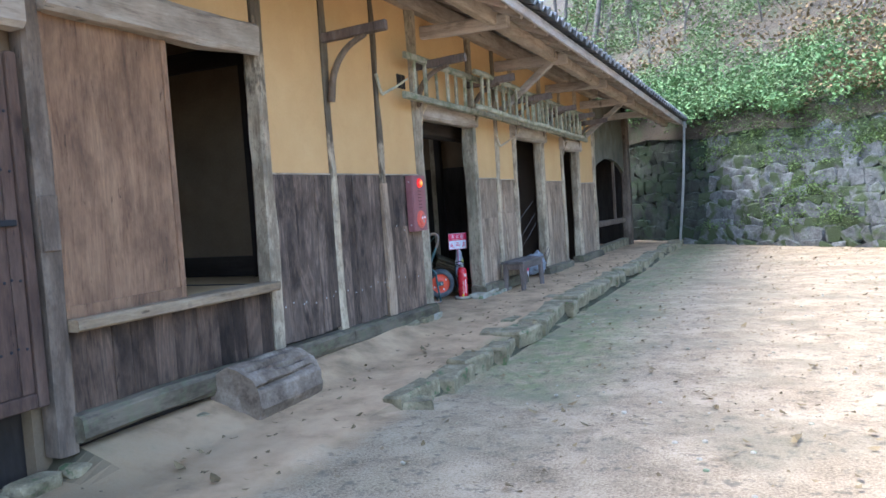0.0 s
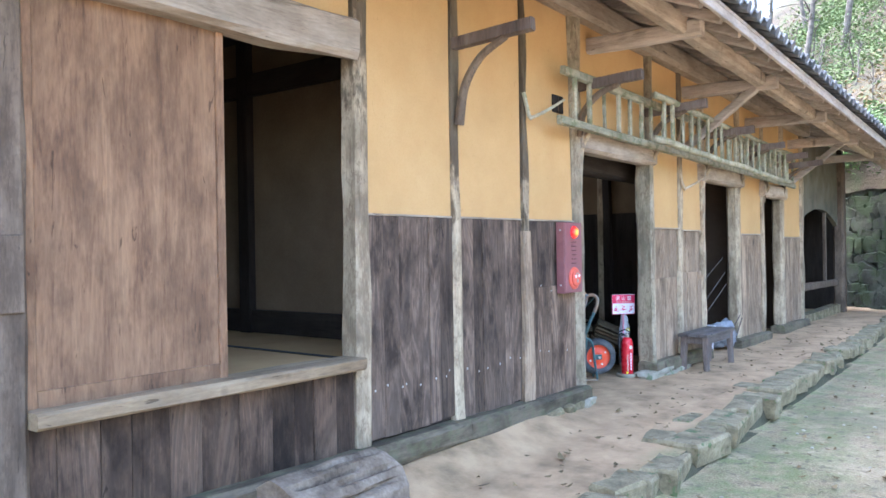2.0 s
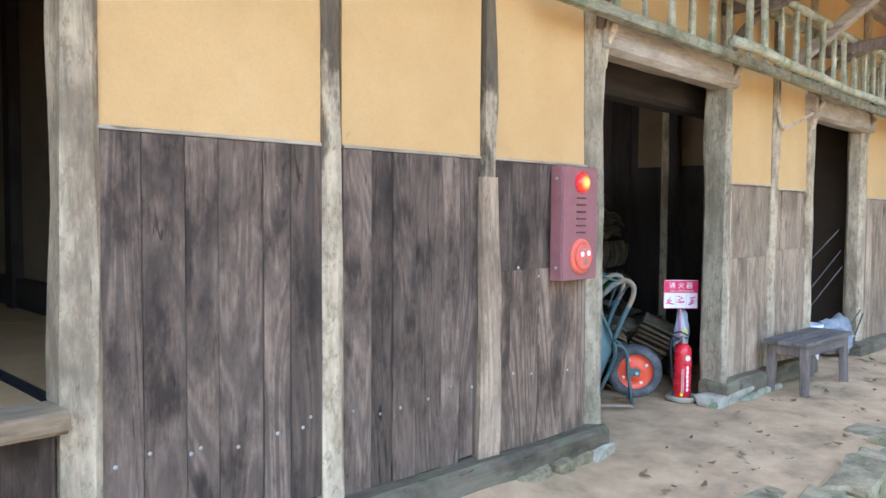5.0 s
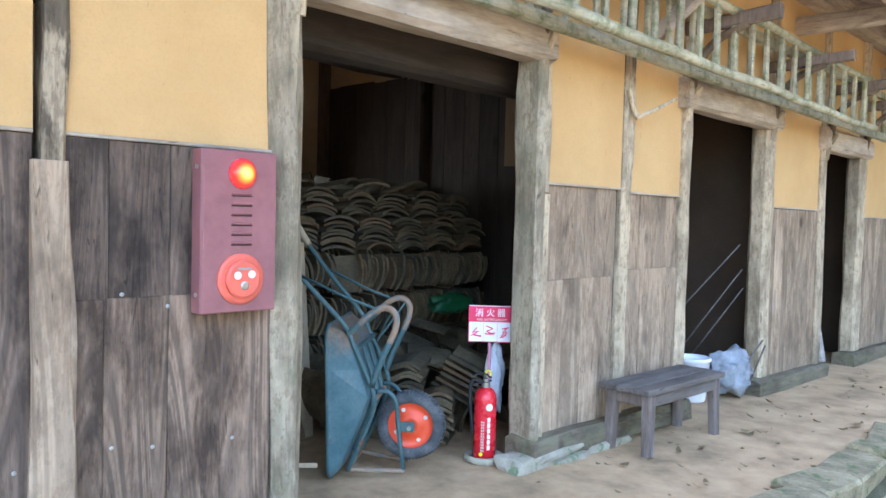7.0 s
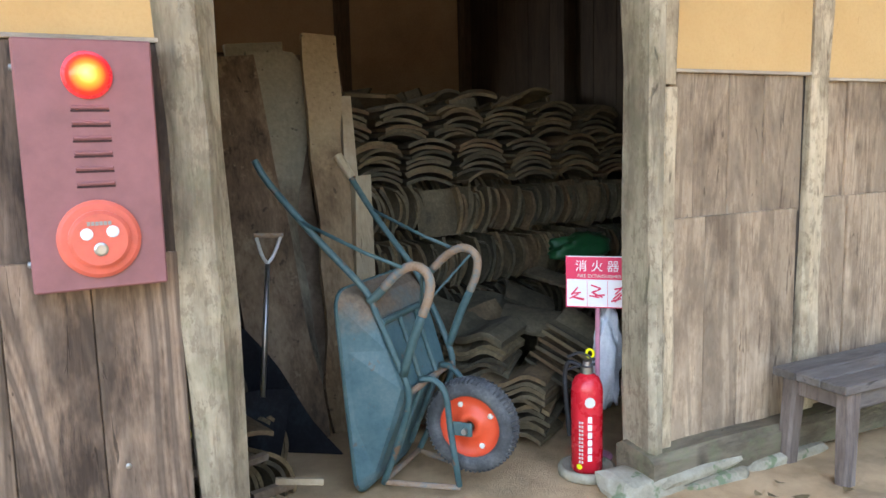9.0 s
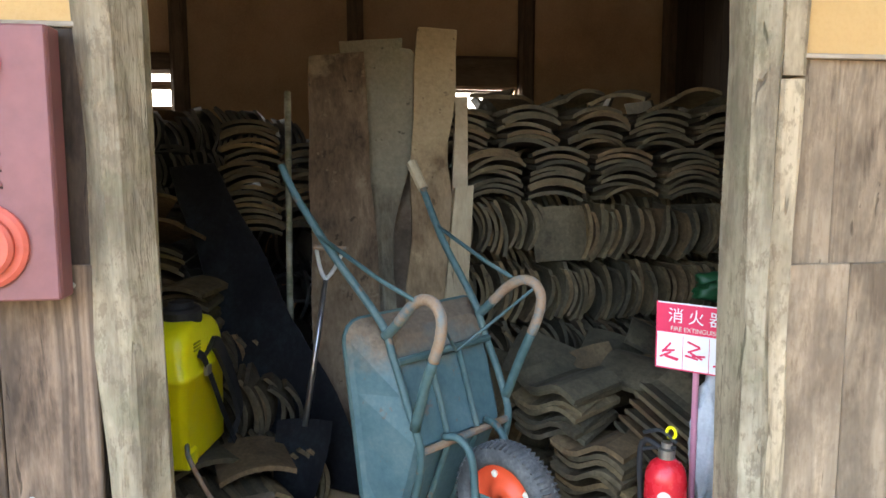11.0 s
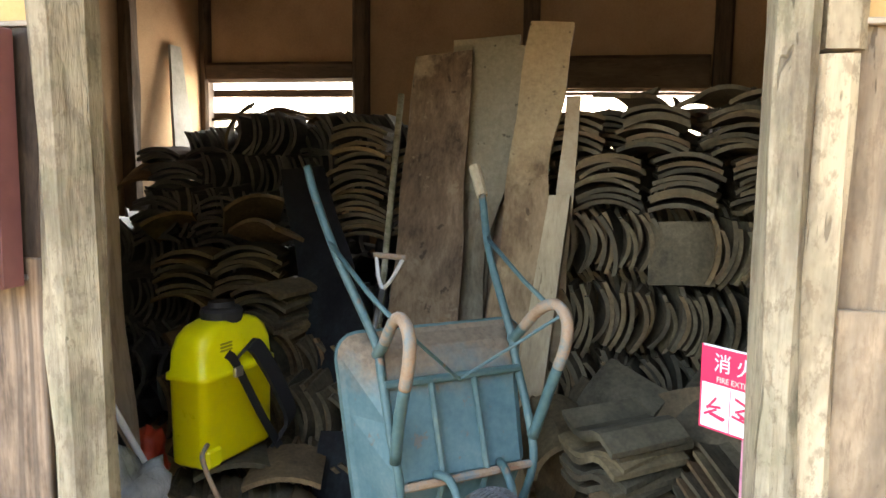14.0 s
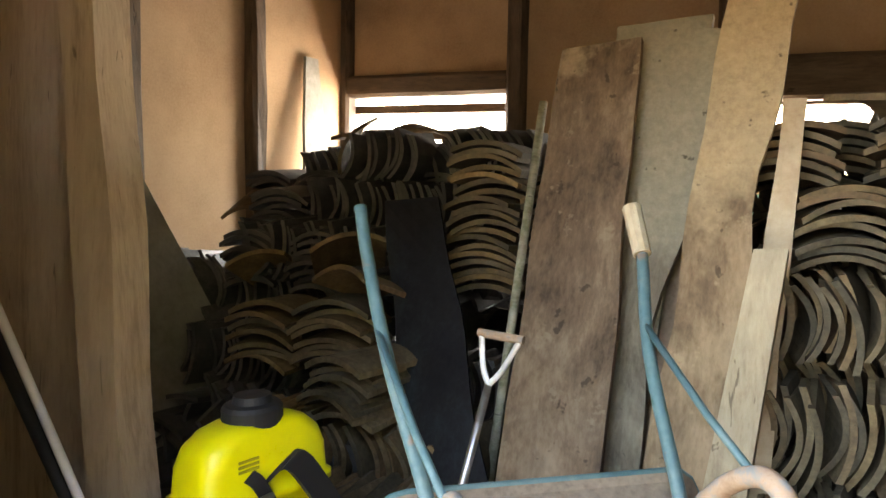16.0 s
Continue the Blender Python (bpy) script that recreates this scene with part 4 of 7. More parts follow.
def old_door():
    y1, z0, z1 = P0[0] - 0.02, 0.30, 2.16
    ob = thing("plank_door", "dark brown plank door with rows of iron studs", "door", at=(0, y1 - 0.6, z0))
    y = y1 - 1.35
    rnd = random.Random(3)
    while y < y1 - 0.07:
        w = min(rnd.uniform(0.16, 0.26), y1 - 0.062 - y)
        bm = B()
        box(bm, -0.05, -0.02 + rnd.uniform(-0.003, 0.003), y + 0.002, y + w - 0.002, z0 + 0.08, z1, 0.004)
        part("plank", bm, M_OLD_DOOR, ob)
        y += w
    for a, b in ((y1 - 0.06, y1), (y1 - 1.42, y1 - 1.355)):
        bm = B()
        box(bm, -0.055, 0.0, a, b, z0, z1 + 0.01, 0.006)
        part("stile", bm, M_OLD_DOOR, ob)
    bm = B()
    box(bm, -0.05, -0.008, y1 - 1.35, y1 - 0.062, z0, z0 + 0.078, 0.005)
    part("bottom_rail", bm, M_OLD_DOOR, ob)
    for zz in (0.62, 0.98, 1.55, 1.86):
        for k in range(9):
            bm = B()
            lathe(bm, ((0.006, 0.0), (0.009, 0.002), (0.007, 0.006), (0.002, 0.008)), 8, pose(-0.019, y1 - 0.09 - 0.045 * k * (1.0 + 0.1 * (k % 2)), zz + 0.008 * math.sin(k * 1.7), 0, 90, 0))
            part("stud", bm, M_BLACK, ob)
    bm = B()
    box(bm, -0.02, 0.004, y1 - 0.19, y1 - 0.09, 1.265, 1.30, 0.005)
    part("pull", bm, M_BLACK, ob, "black iron pull plate")


old_door()
bm = B()
box(bm, 0.025, 0.045, P0[0] + 0.0, P0[1] - 0.02, 1.12, 1.42, 0.004)
part("patch_block", bm, M_POST_OLD, facade, "short grey repair board on the post")
# Added dark slab stands in for the shade in the gap under the plank door.
slab("under_floor", -0.3, -0.2, -7.6, P0[0], -0.2, 0.35, M_DARKWOOD, facade)

# raised tatami room
room = thing("floor_tatami", "raised floor of worn straw tatami mats", "floor", kind="structure")
for i in range(4):
    for j in range(3):
        x1, y0 = -0.16 - i * 0.95, -4.6 + j * 0.95
        bm = B()
        y1 = min(y0 + 0.945, -2.03)
        box(bm, x1 - 0.945, x1, y0, y1, 0.62, 0.70, 0.003)
        part("tatami_mat", bm, M_TATAMI, room)
        for yy in (y0 + 0.012, y1 - 0.012):
            bm = B()
            box(bm, x1 - 0.945, x1, yy - 0.012, yy + 0.012, 0.7005, 0.7035)
            part("mat_border", bm, M_BLACK, room)
for xx in (-2.76, -1.82, -0.6):
    slab("post", xx - 0.06, xx + 0.06, -2.09, -2.025, 0.7, 3.0, M_DARKWOOD, shell)
slab("base_rail", -4.0, -0.14, -2.07, -2.025, 0.705, 0.88, M_DARKWOOD_X, shell)
slab("head_rail", -4.0, -0.14, -2.08, -2.025, 2.55, 2.72, M_DARKWOOD_X, shell)
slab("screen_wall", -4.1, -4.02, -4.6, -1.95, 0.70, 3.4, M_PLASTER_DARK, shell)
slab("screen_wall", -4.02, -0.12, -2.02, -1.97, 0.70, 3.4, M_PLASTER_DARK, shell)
slab("floor_edge", -3.9, -0.13, -4.6, -1.95, 0.3, 0.615, M_DARKWOOD_X, shell)
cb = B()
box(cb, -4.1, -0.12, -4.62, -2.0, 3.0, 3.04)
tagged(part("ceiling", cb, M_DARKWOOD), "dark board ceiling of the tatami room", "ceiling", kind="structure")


# ---- log by the wall ----
def log_seat():
    ob = thing("log", "short half-round grey log with long cracks", "log", at=(0.26, -3.15, walk_z(-3.1)))
    bm = B()
    outline = ((-0.175, 0.0), (-0.205, 0.07), (-0.20, 0.15), (-0.15, 0.225), (-0.06, 0.262), (0.03, 0.25), (0.12, 0.20), (0.18, 0.135), (0.195, 0.06), (0.17, 0.0))
    cracks = ((0.30, 0.15, 0.95, 0.020), (0.40, 0.0, 0.5, 0.026), (0.47, 0.3, 1.0, 0.022), (0.55, 0.05, 0.7, 0.028), (0.61, 0.35, 1.0, 0.018), (0.69, 0.0, 0.9, 0.026))
    loop = [Vector((a, 0, b)) for a, b in outline]
    side = []
    for p, q in zip(loop, loop[1:] + loop[:1]):
        side += [p.lerp(q, k / 9) for k in range(9)]
    n, k = 26, len(side)
    mid = Vector((0, 0, 0.12))
    rings = []
    L = 0.72
    for i in range(n + 1):
        f = i / n
        ring = []
        for j, p in enumerate(side):
            u = j / k
            cut = 0.0
            for c, a, b, deep in cracks:
                w = c * 0.95 + 0.012 * noise.noise(Vector((f * 3, c * 20, 0))) + 0.008 * noise.noise(Vector((f * 11, c * 20, 4)))
                if a < f < b:
                    cut += deep * 1.7 * math.exp(-((u - w) / 0.0115) ** 2) * min(1.0, min(f - a, b - f) * 9 + 0.25)
            k2 = 1 + 0.05 * noise.noise(Vector((p.x * 9, f * 2.2, p.z * 9))) + 0.02 * noise.noise(Vector((p.x * 40, f * 7, p.z * 40)))
            q = mid + (p - mid) * k2 * (0.97 if i in (0, n) else 1.0) + (mid - p).normalized() * cut
            ring.append(bm.verts.new((q.x, (f - 0.5) * L + 0.02 * noise.noise(Vector((p.x * 7, 0, p.z * 7))), max(0.0, q.z))))
        rings.append(ring)
    for a, b in zip(rings, rings[1:]):
        for j in range(k):
            bm.faces.new((a[j], a[(j + 1) % k], b[(j + 1) % k], b[j]))
    for ring, y in ((rings[0], -0.5 * L + 0.012), (rings[-1], 0.5 * L - 0.012)):
        c = bm.verts.new((0.0, y, 0.12))
        for j in range(k):
            bm.faces.new((ring[j], ring[(j + 1) % k], c))
    bmesh.ops.recalc_face_normals(bm, faces=bm.faces)
    bmesh.ops.transform(bm, matrix=pose(0.24, -3.15, walk_z(-3.1) - 0.005, 0, 0, 2) @ Matrix.Diagonal((1.1, 1.06, 1.34, 1)), verts=bm.verts)
    part("trunk_piece", bm, M_LOG, ob)


log_seat()


# ---- brackets and ladders on the wall ----
def bracket(y, z, reach=0.6, tall=0.5, root=0.03):
    ob = thing("wall_bracket", "grey timber arm on a curved branch brace fixed to the post", "bracket", "brackets under the ladders", at=(root, y, z))
    bm = B()
    timber(bm, (0.0, y, z), (reach, y + 0.01, z + 0.03), 0.06, 0.085, segs=5, wob=0.008, seed=y)
    part("arm", bm, M_BENCHLEG, ob)
    bm = B()
    tube(bm, curve_pts(((root + 0.01, y, z - tall), (root + 0.06, y, z - tall * 0.55), (reach * 0.36, y, z - tall * 0.22), (reach * 0.68, y, z - 0.02)), 5), 0.035, 8, 0.024)
    part("brace", bm, M_POST_OLD, ob)
    return ob


bracket(P2[0] + 0.05, 2.72, 0.62, 0.55)
for yy, zz in ((-0.02, 2.69), (1.52, 2.67), (3.12, 2.60), (4.46, 2.55), (5.72, 2.53), (6.7, 2.50)):
    bracket(yy, zz, 0.62, 0.42)
# small corbels at the door heads
for yy, zz in ((0.04, 2.24), (1.55, 2.22), (3.13, 2.16), (4.5, 2.14), (5.7, 2.08)):
    bm = B()
    tube(bm, curve_pts(((0.02, yy, zz - 0.16), (0.045, yy, zz - 0.05), (0.11, yy, zz + 0.06)), 4), 0.03, 8, 0.02)
    part("corbel", bm, M_POST, facade)


def ladder(x, y0, y1, z0, z1, drop, rail_r, mat, step, label, square=True, seed=0):
    ob = thing("wooden_ladder", label, "ladder", "ladders stored on the wall", at=(x, (y0 + y1) / 2, z0))
    rnd = random.Random(seed)
    for z in (z0, z1):
        bm = B()
        if square:
            timber(bm, (x, y0 + rnd.uniform(-0.05, 0.05), z), (x, y1, z + drop), 0.05, rail_r * 2, segs=14, wob=0.008, seed=z + seed)
        else:
            tube(bm, [(x + 0.01 * math.sin(k), y0 + (y1 - y0) * k / 14, z + drop * k / 14 + 0.008 * math.sin(k * 1.9)) for k in range(15)], rail_r, 10, rail_r * 0.75)
        part("rail", bm, mat, ob, smooth=not square)
    y = y0 + 0.22
    while y < y1 - 0.1:
        f = (y - y0) / (y1 - y0)
        bm = B()
        timber(bm, (x, y, z0 + drop * f), (x, y + rnd.uniform(-0.015, 0.015), z1 + drop * f), 0.03, rnd.uniform(0.032, 0.055), up=(0, 1, 0), segs=3, wob=0.004, seed=y)
        part("rung", bm, mat, ob)
        y += step * rnd.uniform(0.9, 1.1)


ladder(0.17, -0.55, 6.9, 2.335, 2.735, -0.13, 0.035, M_MOSSY, 0.27, "long mossy grey wooden ladder stored on its edge along the wall", seed=1)
ladder(0.33, 0.95, 6.0, 2.325, 2.73, -0.125, 0.034, M_MOSSY, 0.25, "round-pole ladder green with moss hung on wall brackets", square=False, seed=2)


def branch_hook(y, z, s=1.0, flip=1):
    ob = thing("branch_hook", "forked branch nailed to the post as a hook", "hook", at=(0.04, y, z))
    bm = B()
    tube(bm, curve_pts(((0.02, y - 0.02, z + 0.16 * s), (0.05, y, z + 0.02), (0.07, y + 0.01, z)), 4), 0.016, 8)
    tube(bm, curve_pts(((0.06, y, z - 0.01), (0.12 * s, y + 0.12 * flip, z + 0.05 * s), (0.2 * s, y + 0.22 * flip, z + 0.12 * s)), 4), 0.015, 8, 0.01)
    part("fork", bm, M_MOSSY if s > 1 else M_POST, ob)


branch_hook(P3[0] + 0.05, 2.33, 1.2)
branch_hook(2.43, 1.95, 1.0)
# small vent in the plaster; a dark board stands in for its shaded hole
vent = thing("wall_vent", "small vent in the plaster, a dark board for its hole", "vent", at=(0, -0.3, 2.5))
slab("vent_board", -0.004, 0.008, -0.395, -0.215, 2.44, 2.585, M_DARKWOOD, vent, 0.004)
slab("vent_slat", 0.009, 0.014, -0.32, -0.30, 2.45, 2.575, M_BOARD, vent, 0.002)


# ---- alarm box ----
def alarm_box():
    y0, y1, z0, z1, x0, x1 = -0.385, -0.090, 0.953, 1.534, 0.012, 0.094
    yc = (y0 + y1) / 2
    ob = thing("fire_alarm_box", "faded maroon steel fire alarm box with lit red lamp", "alarm", at=(x0, yc, z0))
    bm = B()
    box(bm, x0, x1 - 0.012, y0, y1, z0, z1, 0.004)
    part("case", bm, M_BOXRED, ob)
    bm = B()
    box(bm, x1 - 0.011, x1, y0 + 0.001, y1 - 0.001, z0 + 0.001, z1 - 0.001, 0.004)
    part("front_plate", bm, M_BOXRED, ob)
    lamp = part("lamp_ring", _ring(0.05, 0.012, (x1, yc + 0.003, 1.452)), M_RED, ob)
    bm = B()
    lathe(bm, ((0.047, 0.0), (0.046, 0.012), (0.038, 0.026), (0.02, 0.036), (0.004, 0.039)), 28)
    lens = part("lamp", bm, M_LAMP, ob, "glowing red signal lamp", smooth=True)
    lens.matrix_world = pose(x1, yc + 0.003, 1.452, 0, 90, 0)
    for k in range(6):
        zz = 1.375 - k * 0.035
        bm = B()
        box(bm, x1 - 0.001, x1 + 0.005, yc - 0.038, yc + 0.045, zz, zz + 0.009, 0.003)
        lv = part("louvre", bm, M_BOXRED, ob)
        bm = B()
        box(bm, x1 - 0.001, x1 + 0.0015, yc - 0.038, yc + 0.045, zz - 0.006, zz - 0.001)
        part("louvre_slot", bm, M_SLOT, lv)
    bm = B()
    lathe(bm, ((0.092, 0.0), (0.092, 0.008), (0.083, 0.014), (0.068, 0.015), (0.068, 0.026), (0.06, 0.032), (0.004, 0.033)), 40, pose(x1, yc, 1.074, 0, 90, 0))
    bell = part("call_point", bm, M_BELL, ob, "round orange-red call point")
    for dy, dz, r, mat in ((-0.028, 0.015, 0.014, M_WHITE), (0.028, 0.018, 0.014, M_WHITE), (0.0, -0.022, 0.016, M_STEEL)):
        bm = B()
        lathe(bm, ((r, 0.0), (r, 0.004), (r * 0.7, 0.006), (0.002, 0.006)), 16, pose(x1 + 0.032, yc + dy, 1.074 + dz, 0, 90, 0))
        part("button", bm, mat, bell)
    bm = B()
    for k in range(6):
        box(bm, x1 + 0.032, x1 + 0.0345, yc - 0.026 + 0.009 * k, yc - 0.019 + 0.009 * k, 1.108, 1.117)
    part("lettering", bm, M_SHEET, bell, "row of unreadable grey letters")
    for zz in (1.47, 1.02):
        bm = B()
        lathe(bm, ((0.008, 0), (0.008, 0.006), (0.003, 0.008)), 8, pose((x0 + x1) / 2, y0 + 0.0005, zz, 90, 0, 0))
        part("bolt", bm, M_STEEL, ob)


def _ring(r, t, at):
    bm = B()
    lathe(bm, ((r + t * 0.4, 0.0), (r + t * 0.4, 0.006), (r - 0.004, 0.008), (r - 0.006, 0.0)), 28, pose(*at, 0, 90, 0))
    return bm


alarm_box()


# ---- bench ----
def bench():
    m = pose(0.243, 2.57, walk_z(2.6) - 0.005, 0, 0, -1)
    ob = thing("bench", "low grey weathered wooden bench on splayed legs", "bench", at=m)
    for k in range(3):
        bm = B()
        box(bm, -0.16 + k * 0.107, -0.16 + (k + 1) * 0.107 - 0.002, -0.45, 0.45, 0.365 + 0.002 * (k % 2), 0.398 + 0.002 * (k % 2), 0.004, m)
        part("top_board", bm, M_BENCH, ob)
    for sx in (-1, 1):
        for sy in (-1, 1):
            bm = B()
            timber(bm, m @ Vector((sx * 0.128, sy * 0.39, 0)), m @ Vector((sx * 0.115, sy * 0.375, 0.365)), 0.055, 0.06, up=(0, 1, 0), segs=4, wob=0.006, seed=sx + 3 * sy, taper=1.15)
            part("leg", bm, M_BENCHLEG, ob)
    for sx in (-1, 1):
        bm = B()
        timber(bm, m @ Vector((sx * 0.118, -0.35, 0.325)), m @ Vector((sx * 0.118, 0.35, 0.325)), 0.03, 0.07, segs=4, wob=0.004, seed=sx)
        part("rail", bm, M_BENCH, ob)
    for sy in (-1, 1):
        bm = B()
        timber(bm, m @ Vector((-0.09, sy * 0.376, 0.325)), m @ Vector((0.09, sy * 0.376, 0.325)), 0.03, 0.07, segs=4, wob=0.004, seed=sy)
        part("rail", bm, M_BENCHLEG, ob)


bench()


# ---- wheelbarrow, stood upright on its nose ----
def wheelbarrow():
    c, wv, nv = Vector((-0.487, 0.838, 0)), Vector((-0.64, 0.768, 0)), Vector((0.768, 0.64, 0))
    ob = thing("wheelbarrow", "worn blue steel wheelbarrow stood upright on its nose", "wheelbarrow", at=c)

    def P(n, w, z):
        return c + nv * n + wv * w + Vector((0, 0, z))

    bm = B()
    # tray: rounded loops from the rim to the floor plate; it narrows to the nose, and its floor slopes both ways
    def loop(out, top, nose, z0, z1, r):
        """out(z): how far the loop stands off; half widths at the tray's end and at its nose."""
        pts = []
        for sx, sz, a0 in ((1, 1, 0), (-1, 1, 90), (-1, -1, 180), (1, -1, 270)):
            for k in range(5):
                a = radians(a0 + 22.5 * k)
                z = (z1 - r if sz > 0 else z0 + r) + r * math.sin(a)
                f = min(1.0, max(0.0, (z - z0) / (z1 - z0)))
                hw = nose + (top - nose) * f
                pts.append(P(out(z), sx * (hw - r) + r * math.cos(a), z))
            if sx * sz < 0:
                # the long sides carry points of their own where the floor bends
                for z in ((0.56, 0.42, 0.28) if sx < 0 else (0.28, 0.42, 0.56)):
                    f = (z - z0) / (z1 - z0)
                    pts.append(P(out(z), sx * (nose + (top - nose) * f), z))
        return pts

    def floor_n(z):
        return lerp_table(z, ((0.0, -0.105), (0.10, -0.075), (0.41, 0.062), (0.66, -0.022), (0.76, -0.07)))

    rim_a, rim_b = (lambda z: -0.150), (lambda z: -0.138)
    prof = [loop(rim_a, 0.292, 0.198, 0.008, 0.768, 0.06), loop(rim_b, 0.305, 0.208, 0.0, 0.78, 0.065), loop(lambda z: -0.126, 0.292, 0.196, 0.01, 0.768, 0.055), loop(lambda z: floor_n(z) * 0.94 - 0.012, 0.222, 0.165, 0.035, 0.742, 0.05), loop(floor_n, 0.200, 0.145, 0.06, 0.725, 0.045)]
    rings = [[bm.verts.new(p) for p in l] for l in prof]
    count = len(rings[0])
    for a, b in zip(rings, rings[1:]):
        for k in range(count):
            bm.faces.new((a[k], a[(k + 1) % count], b[(k + 1) % count], b[k]))

    def plate(ring):
        """Closes a loop with strips across, so that it may bend."""
        right = [ring[k] for k in (4, 3, 2, 1, 0)] + [ring[k] for k in range(count - 1, count - 9, -1)]
        left = ring[5:18]
        for k in range(12):
            bm.faces.new((right[k], left[k], left[k + 1], right[k + 1]))

    plate(rings[-1])
    inner = [[bm.verts.new(p) for p in l] for l in (loop(rim_a, 0.275, 0.185, 0.02, 0.75, 0.07), loop(lambda z: floor_n(z) - 0.016, 0.205, 0.15, 0.065, 0.72, 0.06))]
    for k in range(count):
        bm.faces.new((rings[0][k], inner[0][k], inner[0][(k + 1) % count], rings[0][(k + 1) % count]))
        bm.faces.new((inner[0][k], inner[1][k], inner[1][(k + 1) % count], inner[0][(k + 1) % count]))
    plate(inner[1])
    part("tray", bm, M_TRAY, ob)
    bm = B()
    edge = loop(lambda z: -0.146, 0.303, 0.206, 0.0, 0.778, 0.065)
    tube(bm, edge + edge[:1], 0.0085, 8)
    part("rolled_rim", bm, M_BLUE, ob, "rolled blue steel edge of the tray", smooth=True)
    for s in (-1, 1):
        tip = 0.27 if s < 0 else 0.32
        bm = B()
        tube(bm, curve_pts((P(-0.467, s * tip, 1.232), P(-0.41, s * (tip - 0.005), 1.145), P(-0.25, s * 0.25, 0.968), P(-0.075, s * 0.215, 0.775), P(-0.03, s * 0.212, 0.68), P(0.04, s * 0.214, 0.53), P(0.078, s * 0.205, 0.40), P(0.02, s * 0.18, 0.22), P(-0.06, s * 0.155, 0.04)), 5), 0.0125, 10)
        part("side_tube", bm, M_BLUE, ob, smooth=True)
        bm = B()
        tube(bm, (P(-0.30, s * 0.262, 1.02), P(-0.05, s * 0.246, 0.91), P(0.10, s * 0.235, 0.858)), 0.007, 8)
        part("stay", bm, M_BLUE, ob, smooth=True)
        bm = B()
        tube(bm, curve_pts((P(0.0, s * 0.216, 0.785), P(0.055, s * 0.222, 0.838), P(0.11, s * 0.23, 0.868), P(0.155, s * 0.232, 0.862), P(0.182, s * 0.233, 0.825), P(0.176, s * 0.232, 0.765), P(0.15, s * 0.23, 0.70)), 6), 0.0165, 10)
        part("leg_loop", bm, M_RUST, ob, "rust-worn bend of the tubular leg", smooth=True)
        bm = B()
        tube(bm, curve_pts((P(-0.06, s * 0.214, 0.735), P(-0.03, s * 0.215, 0.757), P(0.004, s * 0.216, 0.789)), 4), 0.0155, 10)
        tube(bm, curve_pts((P(0.151, s * 0.23, 0.703), P(0.11, s * 0.225, 0.61), P(0.062, s * 0.214, 0.48)), 4), 0.0158, 10)
        part("leg", bm, M_BLUE, ob, smooth=True)
        bm = B()
        tube(bm, (P(0.155, s * 0.232, 0.845), P(0.05, -0.02, 0.672)), 0.005, 6)
        part("brace_rod", bm, M_BLUE, ob)
        # fork that holds the wheel, down to the ground
        bm = B()
        tube(bm, curve_pts((P(0.07, s * 0.10, 0.43), P(0.12, s * 0.085, 0.43), P(0.165, s * 0.082, 0.38), P(0.18, s * 0.08, 0.25), P(0.21, s * 0.08, 0.035)), 4), 0.012, 8)
        part("fork_tube", bm, M_BLUE, ob, smooth=True)
        bm = B()
        tube(bm, (P(0.215, s * 0.08, 0.03), P(-0.055, s * 0.155, 0.045)), 0.011, 8)
        part("foot_bar", bm, M_RUST, ob)
        bm = B()
        box(bm, -0.06, 0.022, -0.026, 0.026, -0.004, 0.004, 0.003, Matrix.Translation(P(0.238, s * 0.068, 0.25)) @ Matrix(((nv.x, 0, wv.x, 0), (nv.y, 0, wv.y, 0), (0, 1, 0, 0), (0, 0, 0, 1))))
        part("axle_plate", bm, M_BLUE, ob)
    bm = B()
    tube(bm, (P(-0.472, 0.321, 1.236), P(-0.405, 0.314, 1.14)), 0.021, 10, 0.019)
    part("grip", bm, M_NEWWOOD, ob, "pale bare wood handle grip")
    for z, n in ((0.663, -0.012), (0.41, 0.076), (0.05, -0.055)):
        bm = B()
        w = 0.212 if z > 0.2 else 0.155
        tube(bm, (P(n, -w, z), P(n, w, z)), 0.012, 8)
        part("cross_bar", bm, M_BLUE if z > 0.5 else M_RUST, ob)
    for w in (-0.075, 0.06):
        bm = B()
        tube(bm, (P(-0.012, w, 0.66), P(0.072, w, 0.41), P(-0.045, w, 0.12)), 0.010, 8)
        part("bottom_rib", bm, M_BLUE, ob)
    # wheel
    wm = Matrix(((nv.x, 0, wv.x, 0), (nv.y, 0, wv.y, 0), (0, 1, 0, 0), (0, 0, 0, 1)))
    wm = Matrix.Translation(P(0.235, 0.0, 0.247)) @ wm
    bm = B()
    prof = [(0.115, -0.03), (0.118, -0.04), (0.14, -0.044), (0.165, -0.036), (0.174, -0.02), (0.175, 0.0), (0.174, 0.02), (0.165, 0.036), (0.14, 0.044), (0.118, 0.04), (0.115, 0.03)]
    rings = [[bm.verts.new((r * math.cos(2 * math.pi * k / 48), r * math.sin(2 * math.pi * k / 48), z)) for k in range(48)] for r, z in prof]
    for a, b in zip(rings, rings[1:]):
        for k in range(48):
            bm.faces.new((a[k], a[(k + 1) % 48], b[(k + 1) % 48], b[k]))
    bmesh.ops.transform(bm, matrix=wm, verts=bm.verts)
    wheel = part("tyre", bm, M_TIRE, ob, "dusty black rubber tyre", smooth=True)
    bm = B()
    for k in range(60):
        a = 2 * math.pi * k / 60
